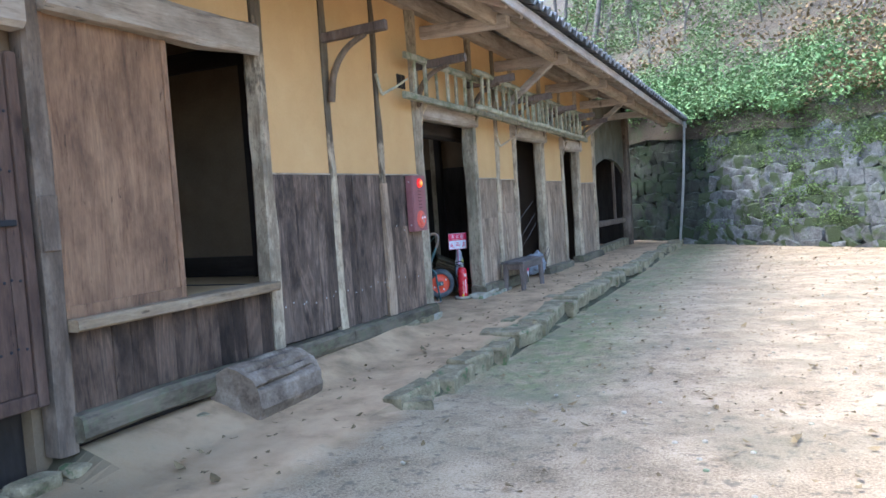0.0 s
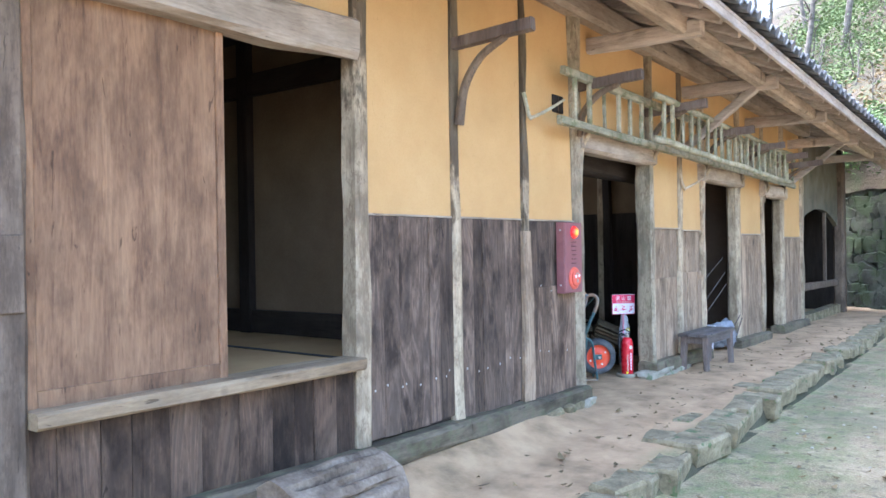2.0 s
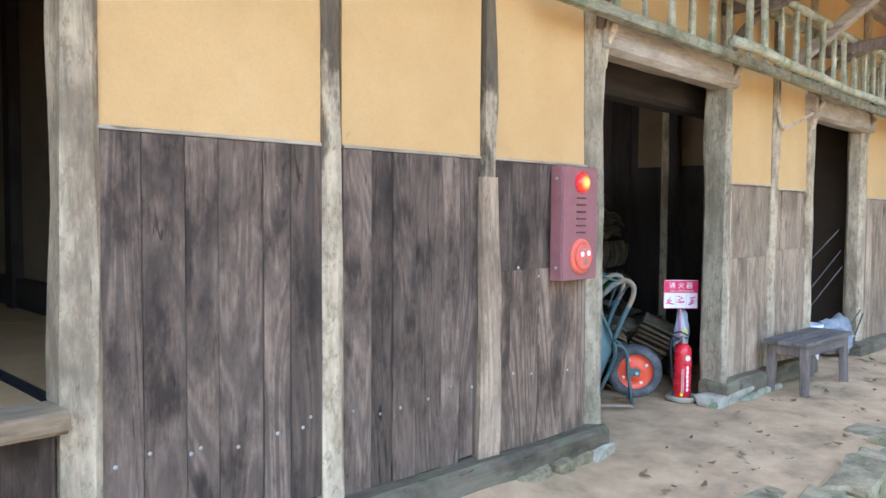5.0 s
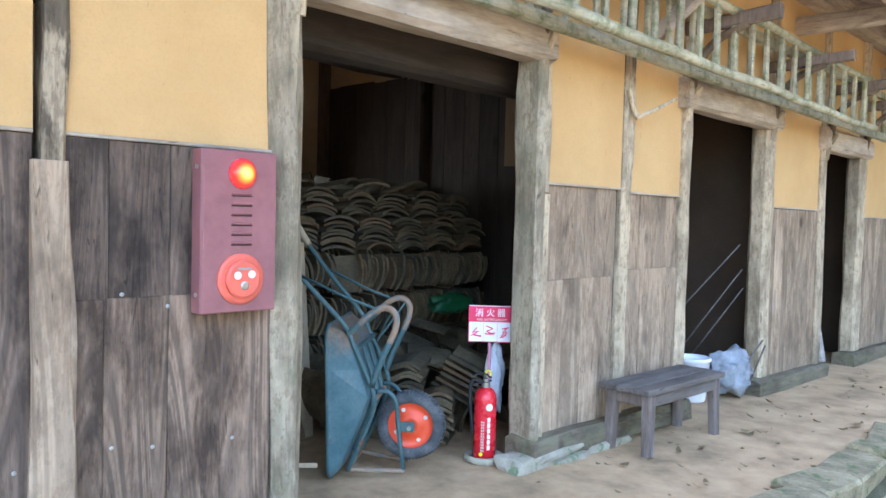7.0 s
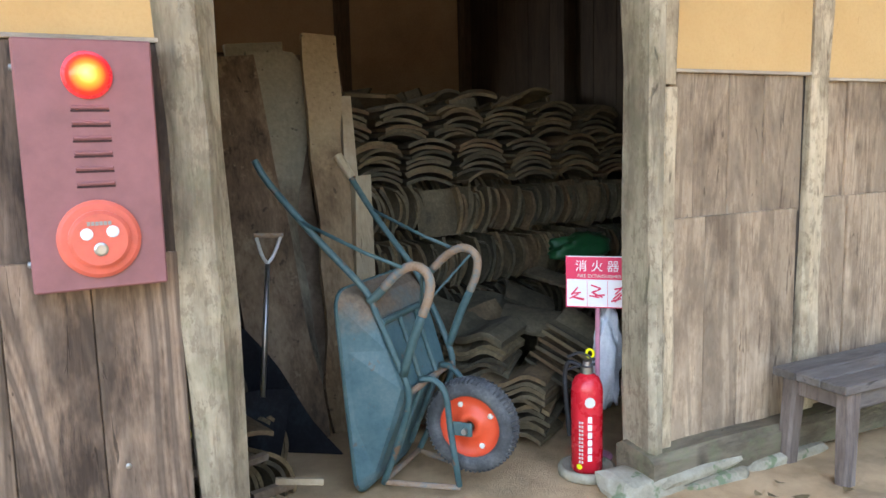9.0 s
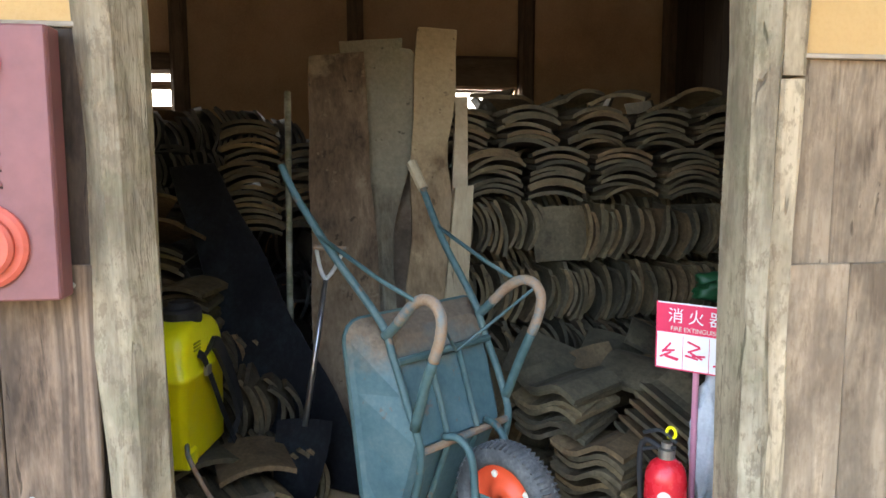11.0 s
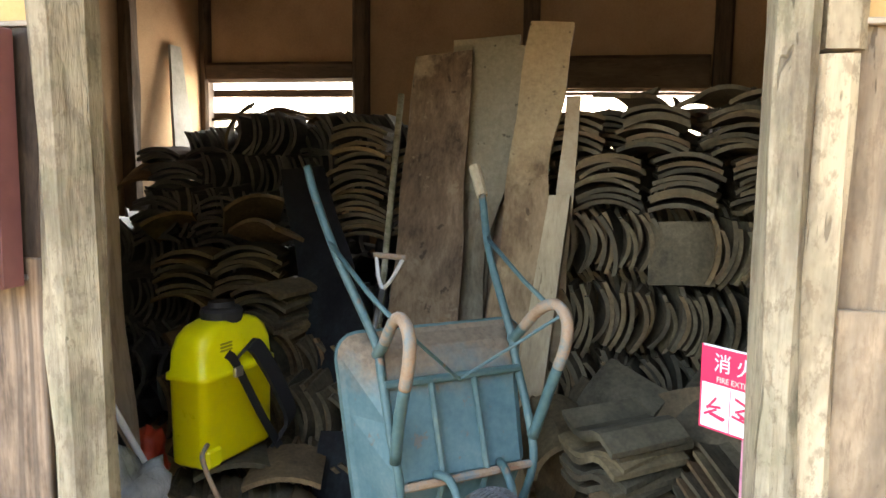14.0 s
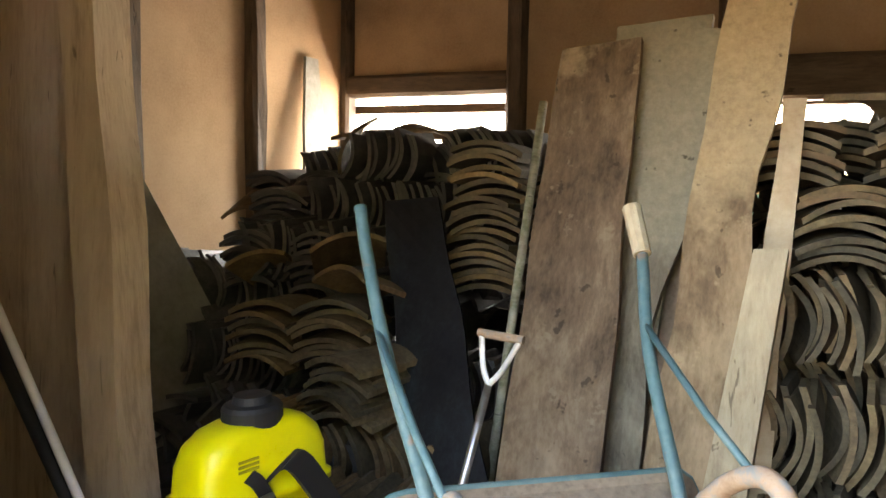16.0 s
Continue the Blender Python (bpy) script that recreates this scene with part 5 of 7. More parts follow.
        for sz in (-1, 1):
            box(bm, -0.004, 0.0035, -0.003, 0.003, -0.016, 0.014, 0, wm @ pose(0, 0, 0, 0, 0, math.degrees(a)) @ pose(0.172, 0, sz * 0.024, 0, sz * -18, 20 * sz))
    part("tread", bm, M_TIRE, wheel)
    bm = B()
    lathe(bm, ((0.117, -0.034), (0.119, -0.02), (0.112, -0.016), (0.10, -0.006), (0.06, -0.010), (0.05, -0.022), (0.02, -0.03), (0.02, 0.03), (0.05, 0.022), (0.06, 0.010), (0.10, 0.006), (0.112, 0.016), (0.119, 0.02), (0.117, 0.034)), 40, wm, False)
    rim = part("rim", bm, M_ORANGE, ob, "orange-red steel wheel rim", smooth=True)
    for k in range(4):
        a = 2 * math.pi * k / 4 + 0.5
        for sz in (-1, 1):
            bm = B()
            lathe(bm, ((0.011, -0.004), (0.011, 0.004), (0.004, 0.006)), 6, wm @ pose(0.085 * math.cos(a), 0.085 * math.sin(a), sz * 0.010, 0 if sz > 0 else 180, 0, 0))
            part("bolt", bm, M_CREAM, rim)
    bm = B()
    tube(bm, (wm @ Vector((0, 0, -0.09)), wm @ Vector((0, 0, 0.09))), 0.011, 10)
    part("axle", bm, M_STEEL, ob)


wheelbarrow()


# ---- extinguisher and its sign ----
def extinguisher():
    x, y = -0.195, 1.43
    base = thing("extinguisher_stand", "round pale grey plastic extinguisher tray on the ground", "stand", at=(x, y, 0))
    bm = B()
    lathe(bm, ((0.112, 0.0), (0.112, 0.022), (0.104, 0.034), (0.092, 0.034), (0.086, 0.016), (0.002, 0.014)), 32, pose(x, y, 0))
    part("tray", bm, M_STONE, base, smooth=True)
    ob = thing("fire_extinguisher", "red fire extinguisher with black hose and yellow pin", "extinguisher", at=(x, y, 0.016))
    bm = B()
    lathe(bm, ((0.056, 0.016), (0.06, 0.024), (0.06, 0.335), (0.056, 0.36), (0.045, 0.382), (0.028, 0.395), (0.022, 0.40)), 32, pose(x, y, 0))
    part("cylinder", bm, M_RED, ob, smooth=True)
    bm = B()
    lathe(bm, ((0.024, 0.398), (0.024, 0.425), (0.016, 0.43), (0.016, 0.445), (0.004, 0.446)), 16, pose(x, y, 0))
    part("valve", bm, M_STEEL, ob)
    d = Vector((0.62, -0.78, 0))
    s = Vector((0.78, 0.62, 0))
    o = Vector((x, y, 0))
    for z0, z1 in ((0.435, 0.425), (0.45, 0.475)):
        bm = B()
        tube(bm, curve_pts((o + s * 0.03 + Vector((0, 0, z0)), o - s * 0.02 + Vector((0, 0, z1)), o - s * 0.075 + Vector((0, 0, z1 - 0.02))), 4), 0.006, 8)
        part("lever", bm, M_BLACK, ob)
    bm = B()
    tube(bm, [o + s * 0.012 + Vector((0, 0, 0.475)) + (s * math.cos(a) * 0.014 + Vector((0, 0, math.sin(a) * 0.016))) for a in [k * math.pi / 6 for k in range(13)]], 0.005, 6)
    part("pin_ring", bm, M_YELLOW, ob, "yellow safety pin ring")
    bm = B()
    tube(bm, curve_pts((o - s * 0.015 + Vector((0, 0, 0.42)), o - s * 0.065 + Vector((0, 0, 0.435)), o - s * 0.085 + Vector((0, 0, 0.39)), o - s * 0.08 + Vector((0, 0, 0.27)), o - s * 0.072 + Vector((0, 0, 0.2))), 5), 0.009, 8)
    hose = part("hose", bm, M_BLACK, ob, smooth=True)
    bm = B()
    tube(bm, (o - s * 0.072 + Vector((0, 0, 0.205)), o - s * 0.068 + Vector((0, 0, 0.14))), 0.013, 8, 0.009)
    part("nozzle", bm, M_BLACK, hose)

    def on(a, z):
        v = d * math.cos(a) + s * math.sin(a)
        return o + v * 0.0612 + Vector((0, 0, z)), v
    # label: blocks for unreadable print and an upright white mark
    for name, mat, cells in (("label_mark", M_WHITE, [(0.42, 0.07 + 0.03 * k, 0.13, 0.024) for k in range(6)]), ("label_print", M_CREAM, [(-0.22 + 0.17 * j, 0.06 + 0.0155 * k, 0.055, 0.009) for j in range(2) for k in range(11)])):
        bm = B()
        for a, z, wa, hz in cells:
            quad = [on(a - wa, z)[0], on(a + wa, z)[0], on(a + wa, z + hz)[0], on(a - wa, z + hz)[0]]
            bm.faces.new([bm.verts.new(q) for q in quad])
            if name == "label_mark":
                part(name, bm, mat, ob)
                bm = B()
        if name == "label_print":
            tagged(part(name, bm, mat, ob), kind="stuff")
    for a, z, r, mat, nm in ((0.42, 0.30, 0.02, M_CREAM, "seal"), (-0.25, 0.045, 0.011, M_YELLOW, "label_dot")):
        p, v = on(a, z)
        bm = B()
        lathe(bm, ((r, 0.0), (r, 0.0015), (0.001, 0.002)), 18, Matrix.Translation(p) @ v.to_track_quat("Z", "Y").to_matrix().to_4x4())
        part(nm, bm, mat, ob)


extinguisher()


def sign():
    tl = Vector((-0.367, 1.462, 0.825))
    r = Vector((0.70, 0.714, 0.0)).normalized()
    nrm = Vector((r.y, -r.x, 0))
    W, Hh = 0.245, 0.205
    m = Matrix(((r.x, 0, nrm.x, tl.x), (r.y, 0, nrm.y, tl.y), (0, 1, 0, tl.z - Hh), (0, 0, 0, 1)))
    foot = m @ Vector((W * 0.5, -0.6, -0.012))
    ob = thing("fire_extinguisher_sign", "red and white extinguisher sign plate on a pink pole", "sign", at=(foot.x, foot.y, 0.0))
    bm = B()
    box(bm, 0, W, 0, Hh, -0.003, 0, 0.001, m)
    plate = part("plate", bm, M_WHITE, ob)
    bm = B()
    box(bm, 0.004, W - 0.004, Hh * 0.55, Hh - 0.004, 0.0005, 0.0015, 0, m)
    part("red_band", bm, M_SIGNRED, plate)
    for x0, x1, y0, y1 in ((0.0, W, 0, 0.004), (0.0, 0.004, 0, Hh), (W - 0.004, W, 0, Hh), (W * 0.34, W * 0.345, 0.004, Hh * 0.53), (W * 0.66, W * 0.665, 0.004, Hh * 0.53)):
        bm = B()
        box(bm, x0, x1, y0, y1, 0.0008, 0.0019, 0, m)
        part("red_line", bm, M_SIGNRED, plate)
    writing("characters", "消 火 器", 0.048, M_WHITE, plate, m @ pose(0.036, Hh * 0.725, 0.003))
    writing("small_words", "FIRE EXTINGUISHER", 0.019, M_CREAM, plate, m @ pose(0.045, Hh * 0.585, 0.003))
    rnd = random.Random(8)
    for k in range(3):
        bm = B()
        for q in range(5):
            a = rnd.uniform(-0.5, 0.9)
            box(bm, -0.02, 0.02, -0.003, 0.003, 0.0005, 0.0016, 0, m @ pose(W * (0.17 + 0.33 * k) + rnd.uniform(-0.012, 0.012), 0.03 + rnd.uniform(0, 0.055), 0.0012 + 0.0002 * q, 0, 0, math.degrees(a)))
        part("pictogram", bm, M_SIGNRED, plate)
    bm = B()
    tube(bm, (m @ Vector((W * 0.5, 0.02, -0.012)), (foot.x, foot.y, 0.012)), 0.0095, 10)
    part("pole", bm, M_PINK, ob)
    bm = B()
    lathe(bm, ((0.06, 0.0), (0.06, 0.01), (0.05, 0.016), (0.01, 0.018)), 20, pose(foot.x, foot.y, 0))
    part("foot", bm, M_PINK, ob)


sign()


# ---- tools and timber leaning in the storeroom ----
def shovel():
    top, low = Vector((-1.06, 0.458, 0.80)), Vector((-0.935, 0.375, 0.28))
    d = (low - top).normalized()
    ob = thing("shovel", "steel shovel with a D-shaped handle leaning on timber", "shovel", at=(low.x, low.y, 0))
    bm = B()
    tube(bm, (top, low), 0.0095, 10, 0.0115)
    part("shaft", bm, M_STEEL, ob, smooth=True)
    s = Vector((0.08, 0.98, -0.05)).normalized()
    for k in (-1, 1):
        bm = B()
        tube(bm, curve_pts((top, top - d * 0.04 + s * 0.025 * k, top - d * 0.12 + s * 0.052 * k), 4), 0.0075, 8)
        part("yoke", bm, M_ALLOY, ob)
    bm = B()
    tube(bm, (top - d * 0.12 - s * 0.06, top - d * 0.12 + s * 0.06), 0.011, 8)
    part("handle", bm, M_RUST, ob)
    bm = B()
    rows = []
    e = Vector((0.98, -0.08, 0)).normalized()
    for i in range(6):
        f = i / 5
        hw = 0.1 * (1 - 0.35 * f * f)
        rows.append([bm.verts.new(low + d * (-0.03 + 0.3 * f) + s * hw * u + e * 0.03 * u * u) for u in (-1, -0.5, 0, 0.5, 1)])
    for a, b in zip(rows, rows[1:]):
        for j in range(4):
            bm.faces.new((a[j], a[j + 1], b[j + 1], b[j]))
    out = bmesh.ops.extrude_face_region(bm, geom=bm.faces[:])
    bmesh.ops.translate(bm, vec=e * 0.003, verts=[v for v in out["geom"] if isinstance(v, bmesh.types.BMVert)])
    # Blade takes the black board's colour in place of the floor's shade.
    part("blade", bm, M_SOOT_SHADE, ob, "steel blade coloured near-black for the shade at the floor")


shovel()


def lean_board(name, label, tl, tr, bl, br, thick, mat, category="plank", uneven=0.0, taper=None, seed=0, bump_r=0.0):
    """A leaning board with slightly uneven edges; corners given in order."""
    tl, tr, bl, br = map(Vector, (tl, tr, bl, br))
    ob = thing(name, label, category, at=(bl + br) / 2)
    bm = B()
    n, k = 18, 5
    nrm = (tr - tl).cross(bl - tl).normalized()
    if nrm.x < 0:
        nrm = -nrm
    front = []
    for i in range(n + 1):
        f = i / n
        a, b = tl.lerp(bl, f), tr.lerp(br, f)
        ua = uneven * noise.noise(Vector((seed, f * 5, 0)))
        ub = uneven * noise.noise(Vector((seed, f * 5, 9)))
        if taper:
            ub -= taper(f)
        row = []
        for j in range(k):
            u = j / (k - 1)
            p = a.lerp(b, u) + (b - a).normalized() * (ua * (1 - u) + ub * u) + nrm * (0.004 * noise.noise(Vector((f * 6, u * 2, seed))) + bump_r * math.sin(math.pi * u))
            row.append(bm.verts.new(p))
        front.append(row)
    for r, q in zip(front, front[1:]):
        for j in range(k - 1):
            bm.faces.new((r[j], r[j + 1], q[j + 1], q[j]))
    out = bmesh.ops.extrude_face_region(bm, geom=bm.faces[:])
    bmesh.ops.translate(bm, vec=-nrm * thick, verts=[v for v in out["geom"] if isinstance(v, bmesh.types.BMVert)])
    part("board", bm, mat, ob)
    return ob


lean_board("plank", "wide dirty brown plank leaning on the tile stacks", (-1.80, 0.392, 1.71), (-1.80, 0.64, 1.735), (-1.08, 0.395, 0.0), (-1.08, 0.70, 0.0), 0.03, M_PLANK_A, uneven=0.02, seed=1)
def slab_edge(f):
    """The slab's right edge: a rounded top corner, then a long slant to a narrow foot."""
    corner = 0.06 * max(0.0, 1 - f / 0.05) ** 2
    t = min(1.0, max(0.0, (f - 0.10) / 0.42))
    return corner + 0.17 * t * t * (3 - 2 * t)


lean_board("slab_board", "grey waney slab with a rounded broad top", (-1.88, 0.62, 1.76), (-1.88, 0.925, 1.76), (-1.24, 0.67, 0.0), (-1.24, 0.92, 0.0), 0.045, M_SLAB, uneven=0.02, taper=slab_edge, seed=2, bump_r=0.015)
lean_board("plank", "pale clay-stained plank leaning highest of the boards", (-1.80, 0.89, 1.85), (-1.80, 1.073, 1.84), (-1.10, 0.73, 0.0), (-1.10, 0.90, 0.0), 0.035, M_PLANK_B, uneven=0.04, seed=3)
lean_board("timber_offcut", "pale square timber offcut leaning beside planks", (-1.44, 1.01, 1.13), (-1.44, 1.09, 1.135), (-1.15, 0.86, 0.0), (-1.15, 0.98, 0.0), 0.09, M_NEWWOOD, "timber", seed=4)
lean_board("timber_offcut", "short brown timber behind the square offcut", (-1.72, 1.05, 1.53), (-1.72, 1.11, 1.53), (-1.40, 0.98, 0.2), (-1.40, 1.06, 0.2), 0.05, M_CLAY, "timber", uneven=0.01, seed=5)
lean_board("plank", "short pale board end behind the slab", (-1.95, 0.53, 1.80), (-1.95, 0.83, 1.82), (-1.30, 0.45, 0.0), (-1.30, 0.7, 0.0), 0.03, M_SLAB, uneven=0.02, seed=6)
lean_board("plank", "brown plank standing in shade behind the others", (-1.90, 0.70, 1.45), (-1.90, 0.90, 1.45), (-1.29, 0.66, 0.0), (-1.29, 0.86, 0.0), 0.03, M_DIRTYPLANK, uneven=0.02, seed=7)
lean_board("dark_board", "blackened board leaning across the tile pile", (-1.76, -0.23, 1.21), (-1.80, -0.04, 1.23), (-1.22, 0.20, 0.0), (-0.86, 0.68, 0.0), 0.02, M_SOOT_SHADE, "board", seed=8, uneven=0.03)
lean_board("timber", "heavy pale brown post leaning behind the door jamb", (-0.82, -0.72, 2.3), (-0.82, -0.595, 2.3), (-0.76, -0.54, 0.0), (-0.76, -0.39, 0.0), 0.12, M_TAN, "timber", uneven=0.02, seed=9)
lean_board("door_panel", "wide tan board panel leaning inside the front wall", (-0.98, -1.39, 2.4), (-0.92, -0.76, 2.4), (-0.88, -1.29, 0.0), (-0.84, -0.64, 0.0), 0.03, M_TAN, "panel", uneven=0.01, seed=19)
lean_board("sheet_panel", "grey sheet panel leaning in the corner", (-1.50, -1.40, 1.52), (-1.60, -1.38, 1.5), (-1.35, -1.0, 0.0), (-2.25, -1.0, 0.0), 0.01, M_SHEET, "panel", seed=10)
lean_board("sheet_panel", "second grey sheet behind the first", (-1.45, -1.55, 1.6), (-1.60, -1.55, 1.55), (-1.3, -1.2, 0.0), (-2.5, -1.2, 0.0), 0.01, M_SHEET, "panel", seed=11)
lean_board("plank", "narrow pale plank leaning in the window corner", (-3.72, -1.86, 2.07), (-3.58, -1.86, 2.07), (-3.6, -1.6, 0.6), (-3.2, -1.6, 0.6), 0.02, M_SHEET, uneven=0.01, seed=12)


def bar(name, label, category, pts, r, mat, r_end=None, part_name="shaft"):
    ob = thing(name, label, category, at=pts[-1])
    bm = B()
    tube(bm, pts, r, 10, r_end)
    part(part_name, bm, mat, ob, smooth=True)
    return ob


bar("pole", "thin green and white garden pole leaning on tiles", "pole", [(-1.95, 0.285, 1.56), (-1.35, 0.30, 0.0)], 0.015, M_MOSSY)
bar("pipe", "thin pale plastic pipe leaning by the jamb", "pipe", [(-0.52, -0.61, 1.08), (-0.57, -0.02, 0.02)], 0.011, M_WHITE)
bar("pipe", "black tube leaning beside the pale pipe", "pipe", [(-0.54, -0.62, 0.95), (-0.62, -0.12, 0.02)], 0.018, M_BLACK)


# ---- knapsack sprayer ----
def sprayer():
    base = 0.285
    m = pose(-0.765, -0.01, base - 0.01, 0, 0, 168) @ Matrix.Diagonal((1, 0.85, 0.93, 1))
    ob = thing("knapsack_sprayer", "bright yellow knapsack sprayer with black cap and straps", "sprayer", at=m)
    bm = B()
    def ring(z, hx, hy, r, ox=0.0):
        pts = []
        for cx, cy, a0 in ((hx - r, hy - r, 0), (-hx + r, hy - r, 90), (-hx + r, -hy + r, 180), (hx - r, -hy + r, 270)):
            for k in range(6):
                a = radians(a0 + 18 * k)
                pts.append(m @ Vector((ox + cx + r * math.cos(a), cy + r * math.sin(a), z)))
        return [bm.verts.new(p) for p in pts]
    prof = [ring(0.0, 0.165, 0.075, 0.03), ring(0.012, 0.175, 0.085, 0.03), ring(0.30, 0.18, 0.09, 0.035), ring(0.305, 0.19, 0.10, 0.035), ring(0.325, 0.19, 0.10, 0.035), ring(0.332, 0.18, 0.09, 0.035), ring(0.40, 0.178, 0.09, 0.045), ring(0.445, 0.165, 0.086, 0.055), ring(0.475, 0.135, 0.078, 0.06), ring(0.49, 0.095, 0.062, 0.05), ring(0.495, 0.06, 0.045, 0.04)]
    for a, b in zip(prof, prof[1:]):
        for k in range(24):
            bm.faces.new((a[k], a[(k + 1) % 24], b[(k + 1) % 24], b[k]))
    bm.faces.new(list(reversed(prof[0])))
    bm.faces.new(prof[-1])
    part("tank", bm, M_YELLOW, ob, smooth=True)
    bm = B()
    lathe(bm, ((0.072, 0.462), (0.075, 0.472), (0.075, 0.518), (0.068, 0.528), (0.05, 0.532), (0.045, 0.55), (0.002, 0.552)), 24, m)
    part("cap", bm, M_BLACK, ob, "black ribbed screw cap")
    webs = (((-0.075, -0.10, 0.385), (-0.055, -0.112, 0.36), (-0.01, -0.12, 0.27), (0.066, -0.125, 0.132), (0.15, -0.13, -0.005), (0.24, -0.13, -0.13)), ((0.0, -0.10, 0.37), (0.047, -0.115, 0.392), (0.117, -0.125, 0.298), (0.195, -0.13, 0.166), (0.235, -0.13, 0.06), (0.15, -0.128, 0.0)))
    for web, wide, deep_ in zip(webs, (0.017, 0.030), (0.005, 0.018)):
        bm = B()
        pts = curve_pts([m @ Vector(q) for q in web], 6)
        side = m.to_3x3() @ Vector((wide, 0.004, wide * 0.5))
        deep = m.to_3x3() @ Vector((0, deep_, 0))
        rings = [[bm.verts.new(q) for q in (p - side, p + side, p + side + deep, p - side + deep)] for p in pts]
        for a, b in zip(rings, rings[1:]):
            for k in range(4):
                bm.faces.new((a[k], a[(k + 1) % 4], b[(k + 1) % 4], b[k]))
        bm.faces.new(rings[0])
        bm.faces.new(list(reversed(rings[-1])))
        part("strap", bm, M_BLACK, ob, "black webbing shoulder strap")
    bm = B()
    for k in range(3):
        box(bm, -0.10, -0.045, -0.0935, -0.0905, 0.395 + 0.012 * k, 0.401 + 0.012 * k, 0.0, m)
    part("label", bm, M_OLDPRINT, ob, "faded unreadable brown print")
    bm = B()
    box(bm, -0.062, -0.022, -0.124, -0.108, 0.30, 0.335, 0.003, m)
    part("buckle", bm, M_STEEL, ob, "grey strap buckle")
    bm = B()
    box(bm, -0.172, -0.10, -0.095, -0.05, 0.0, 0.07, 0.01, m)
    part("pump_base", bm, M_YELLOW, ob)
    bm = B()
    tube(bm, curve_pts((m @ Vector((-0.16, -0.08, 0.09)), m @ Vector((-0.22, -0.12, 0.06)), m @ Vector((-0.2, -0.2, -0.1)), m @ Vector((-0.12, -0.26, -0.2))), 6), 0.008, 8)
    part("hose", bm, M_RUST, ob, "orange-brown spray hose", smooth=True)


sprayer()


# ---- things in the second and third doorways ----
def bucket():
    x, y, z = -0.2, 3.77, walk_z(3.7)
    ob = thing("bucket", "white plastic bucket with a red label", "bucket", at=(x, y, z))
    bm = B()
    lathe(bm, ((0.10, 0.0), (0.105, 0.01), (0.128, 0.30), (0.138, 0.305), (0.138, 0.325), (0.128, 0.33), (0.122, 0.30), (0.10, 0.02), (0.002, 0.018)), 28, pose(x, y, z))
    part("pail", bm, M_WHITE, ob, smooth=True)
    bm = B()
    for k in range(6):
        a0, a1 = radians(-80 + 14 * k), radians(-80 + 14 * (k + 1))
        q = [(x + r * math.cos(a), y + r * math.sin(a), z + h) for a, r, h in ((a0, 0.1175, 0.12), (a1, 0.1175, 0.12), (a1, 0.1245, 0.21), (a0, 0.1245, 0.21))]
        bm.faces.new([bm.verts.new(p) for p in q])
    part("label_patch", bm, M_SIGNRED, ob)
    bm = B()
    tube(bm, [(x + 0.142 * math.cos(a), y + 0.142 * math.sin(a), z + 0.29 - 0.12 * math.sin((a + 2.2) / 3.1 * math.pi)) for a in [-2.2 + 3.1 * k / 12 for k in range(13)]], 0.003, 6)
    part("handle", bm, M_BLACK, ob)


bucket()


def crumpled(name, label, category, at, size, mat, seed, squash=0.8):
    ob = thing(name, label, category, at=at)
    bm = B()
    bmesh.ops.create_icosphere(bm, subdivisions=4, radius=1.0)
    for v in bm.verts:
        p = v.co.copy()
        k = 1 + 0.40 * noise.noise(p * 1.6 + Vector((seed, 0, 0))) + 0.30 * abs(noise.noise(p * 3.2 + Vector((0, seed, 0)))) - 0.22 * abs(noise.noise(p * 6.5 + Vector((seed, 2, 0)))) + 0.06 * noise.noise(p * 13)
        v.co = Vector((p.x * size[0], p.y * size[1], max(p.z, -squash) * size[2])) * k
    low = min(v.co.z for v in bm.verts)
    bmesh.ops.translate(bm, vec=Vector(at) - Vector((0, 0, low)), verts=bm.verts)
    part("bag" if category == "bag" else "cloth", bm, mat, ob, smooth=True)
    return ob


crumpled("plastic_bag", "crumpled clear plastic bag full of scraps", "bag", (-0.10, 4.16, walk_z(4)), (0.17, 0.22, 0.17), M_BAG, 3)
crumpled("plastic_bag", "green printed plastic sack lying on the tiles", "bag", (-1.25, 2.22, 0.62), (0.10, 0.19, 0.075), M_GREEN, 5)
crumpled("cloth", "pale grey cloth hanging beside the extinguisher", "cloth", (-0.31, 1.625, 0.17), (0.05, 0.06, 0.2), M_CLOTH, 8)
crumpled("plastic_bag", "white plastic bag on the ground by the jamb", "bag", (-0.42, -0.16, 0.0), (0.12, 0.14, 0.2), M_BAG, 11)
crumpled("plastic_bag", "orange-red plastic scrap among the tools", "bag", (-0.95, -0.42, 0.0), (0.06, 0.07, 0.12), M_ORANGE, 13)
for k, (p, q) in enumerate((((-1.0, 4.15, 0.05), (-0.16, 4.42, 1.15)), ((-0.75, 4.3, 0.02), (-0.14, 4.43, 0.95)), ((-0.62, 4.3, 0.02), (-0.12, 4.42, 0.8)), ((0.02, 4.22, 0.0), (0.07, 4.44, 0.36)), ((-0.08, 4.1, 0.0), (0.05, 4.44, 0.40)))):
    bar("rod", "thin grey rod leaning in the doorway", "rod", [q, p], 0.0065, M_BENCH)


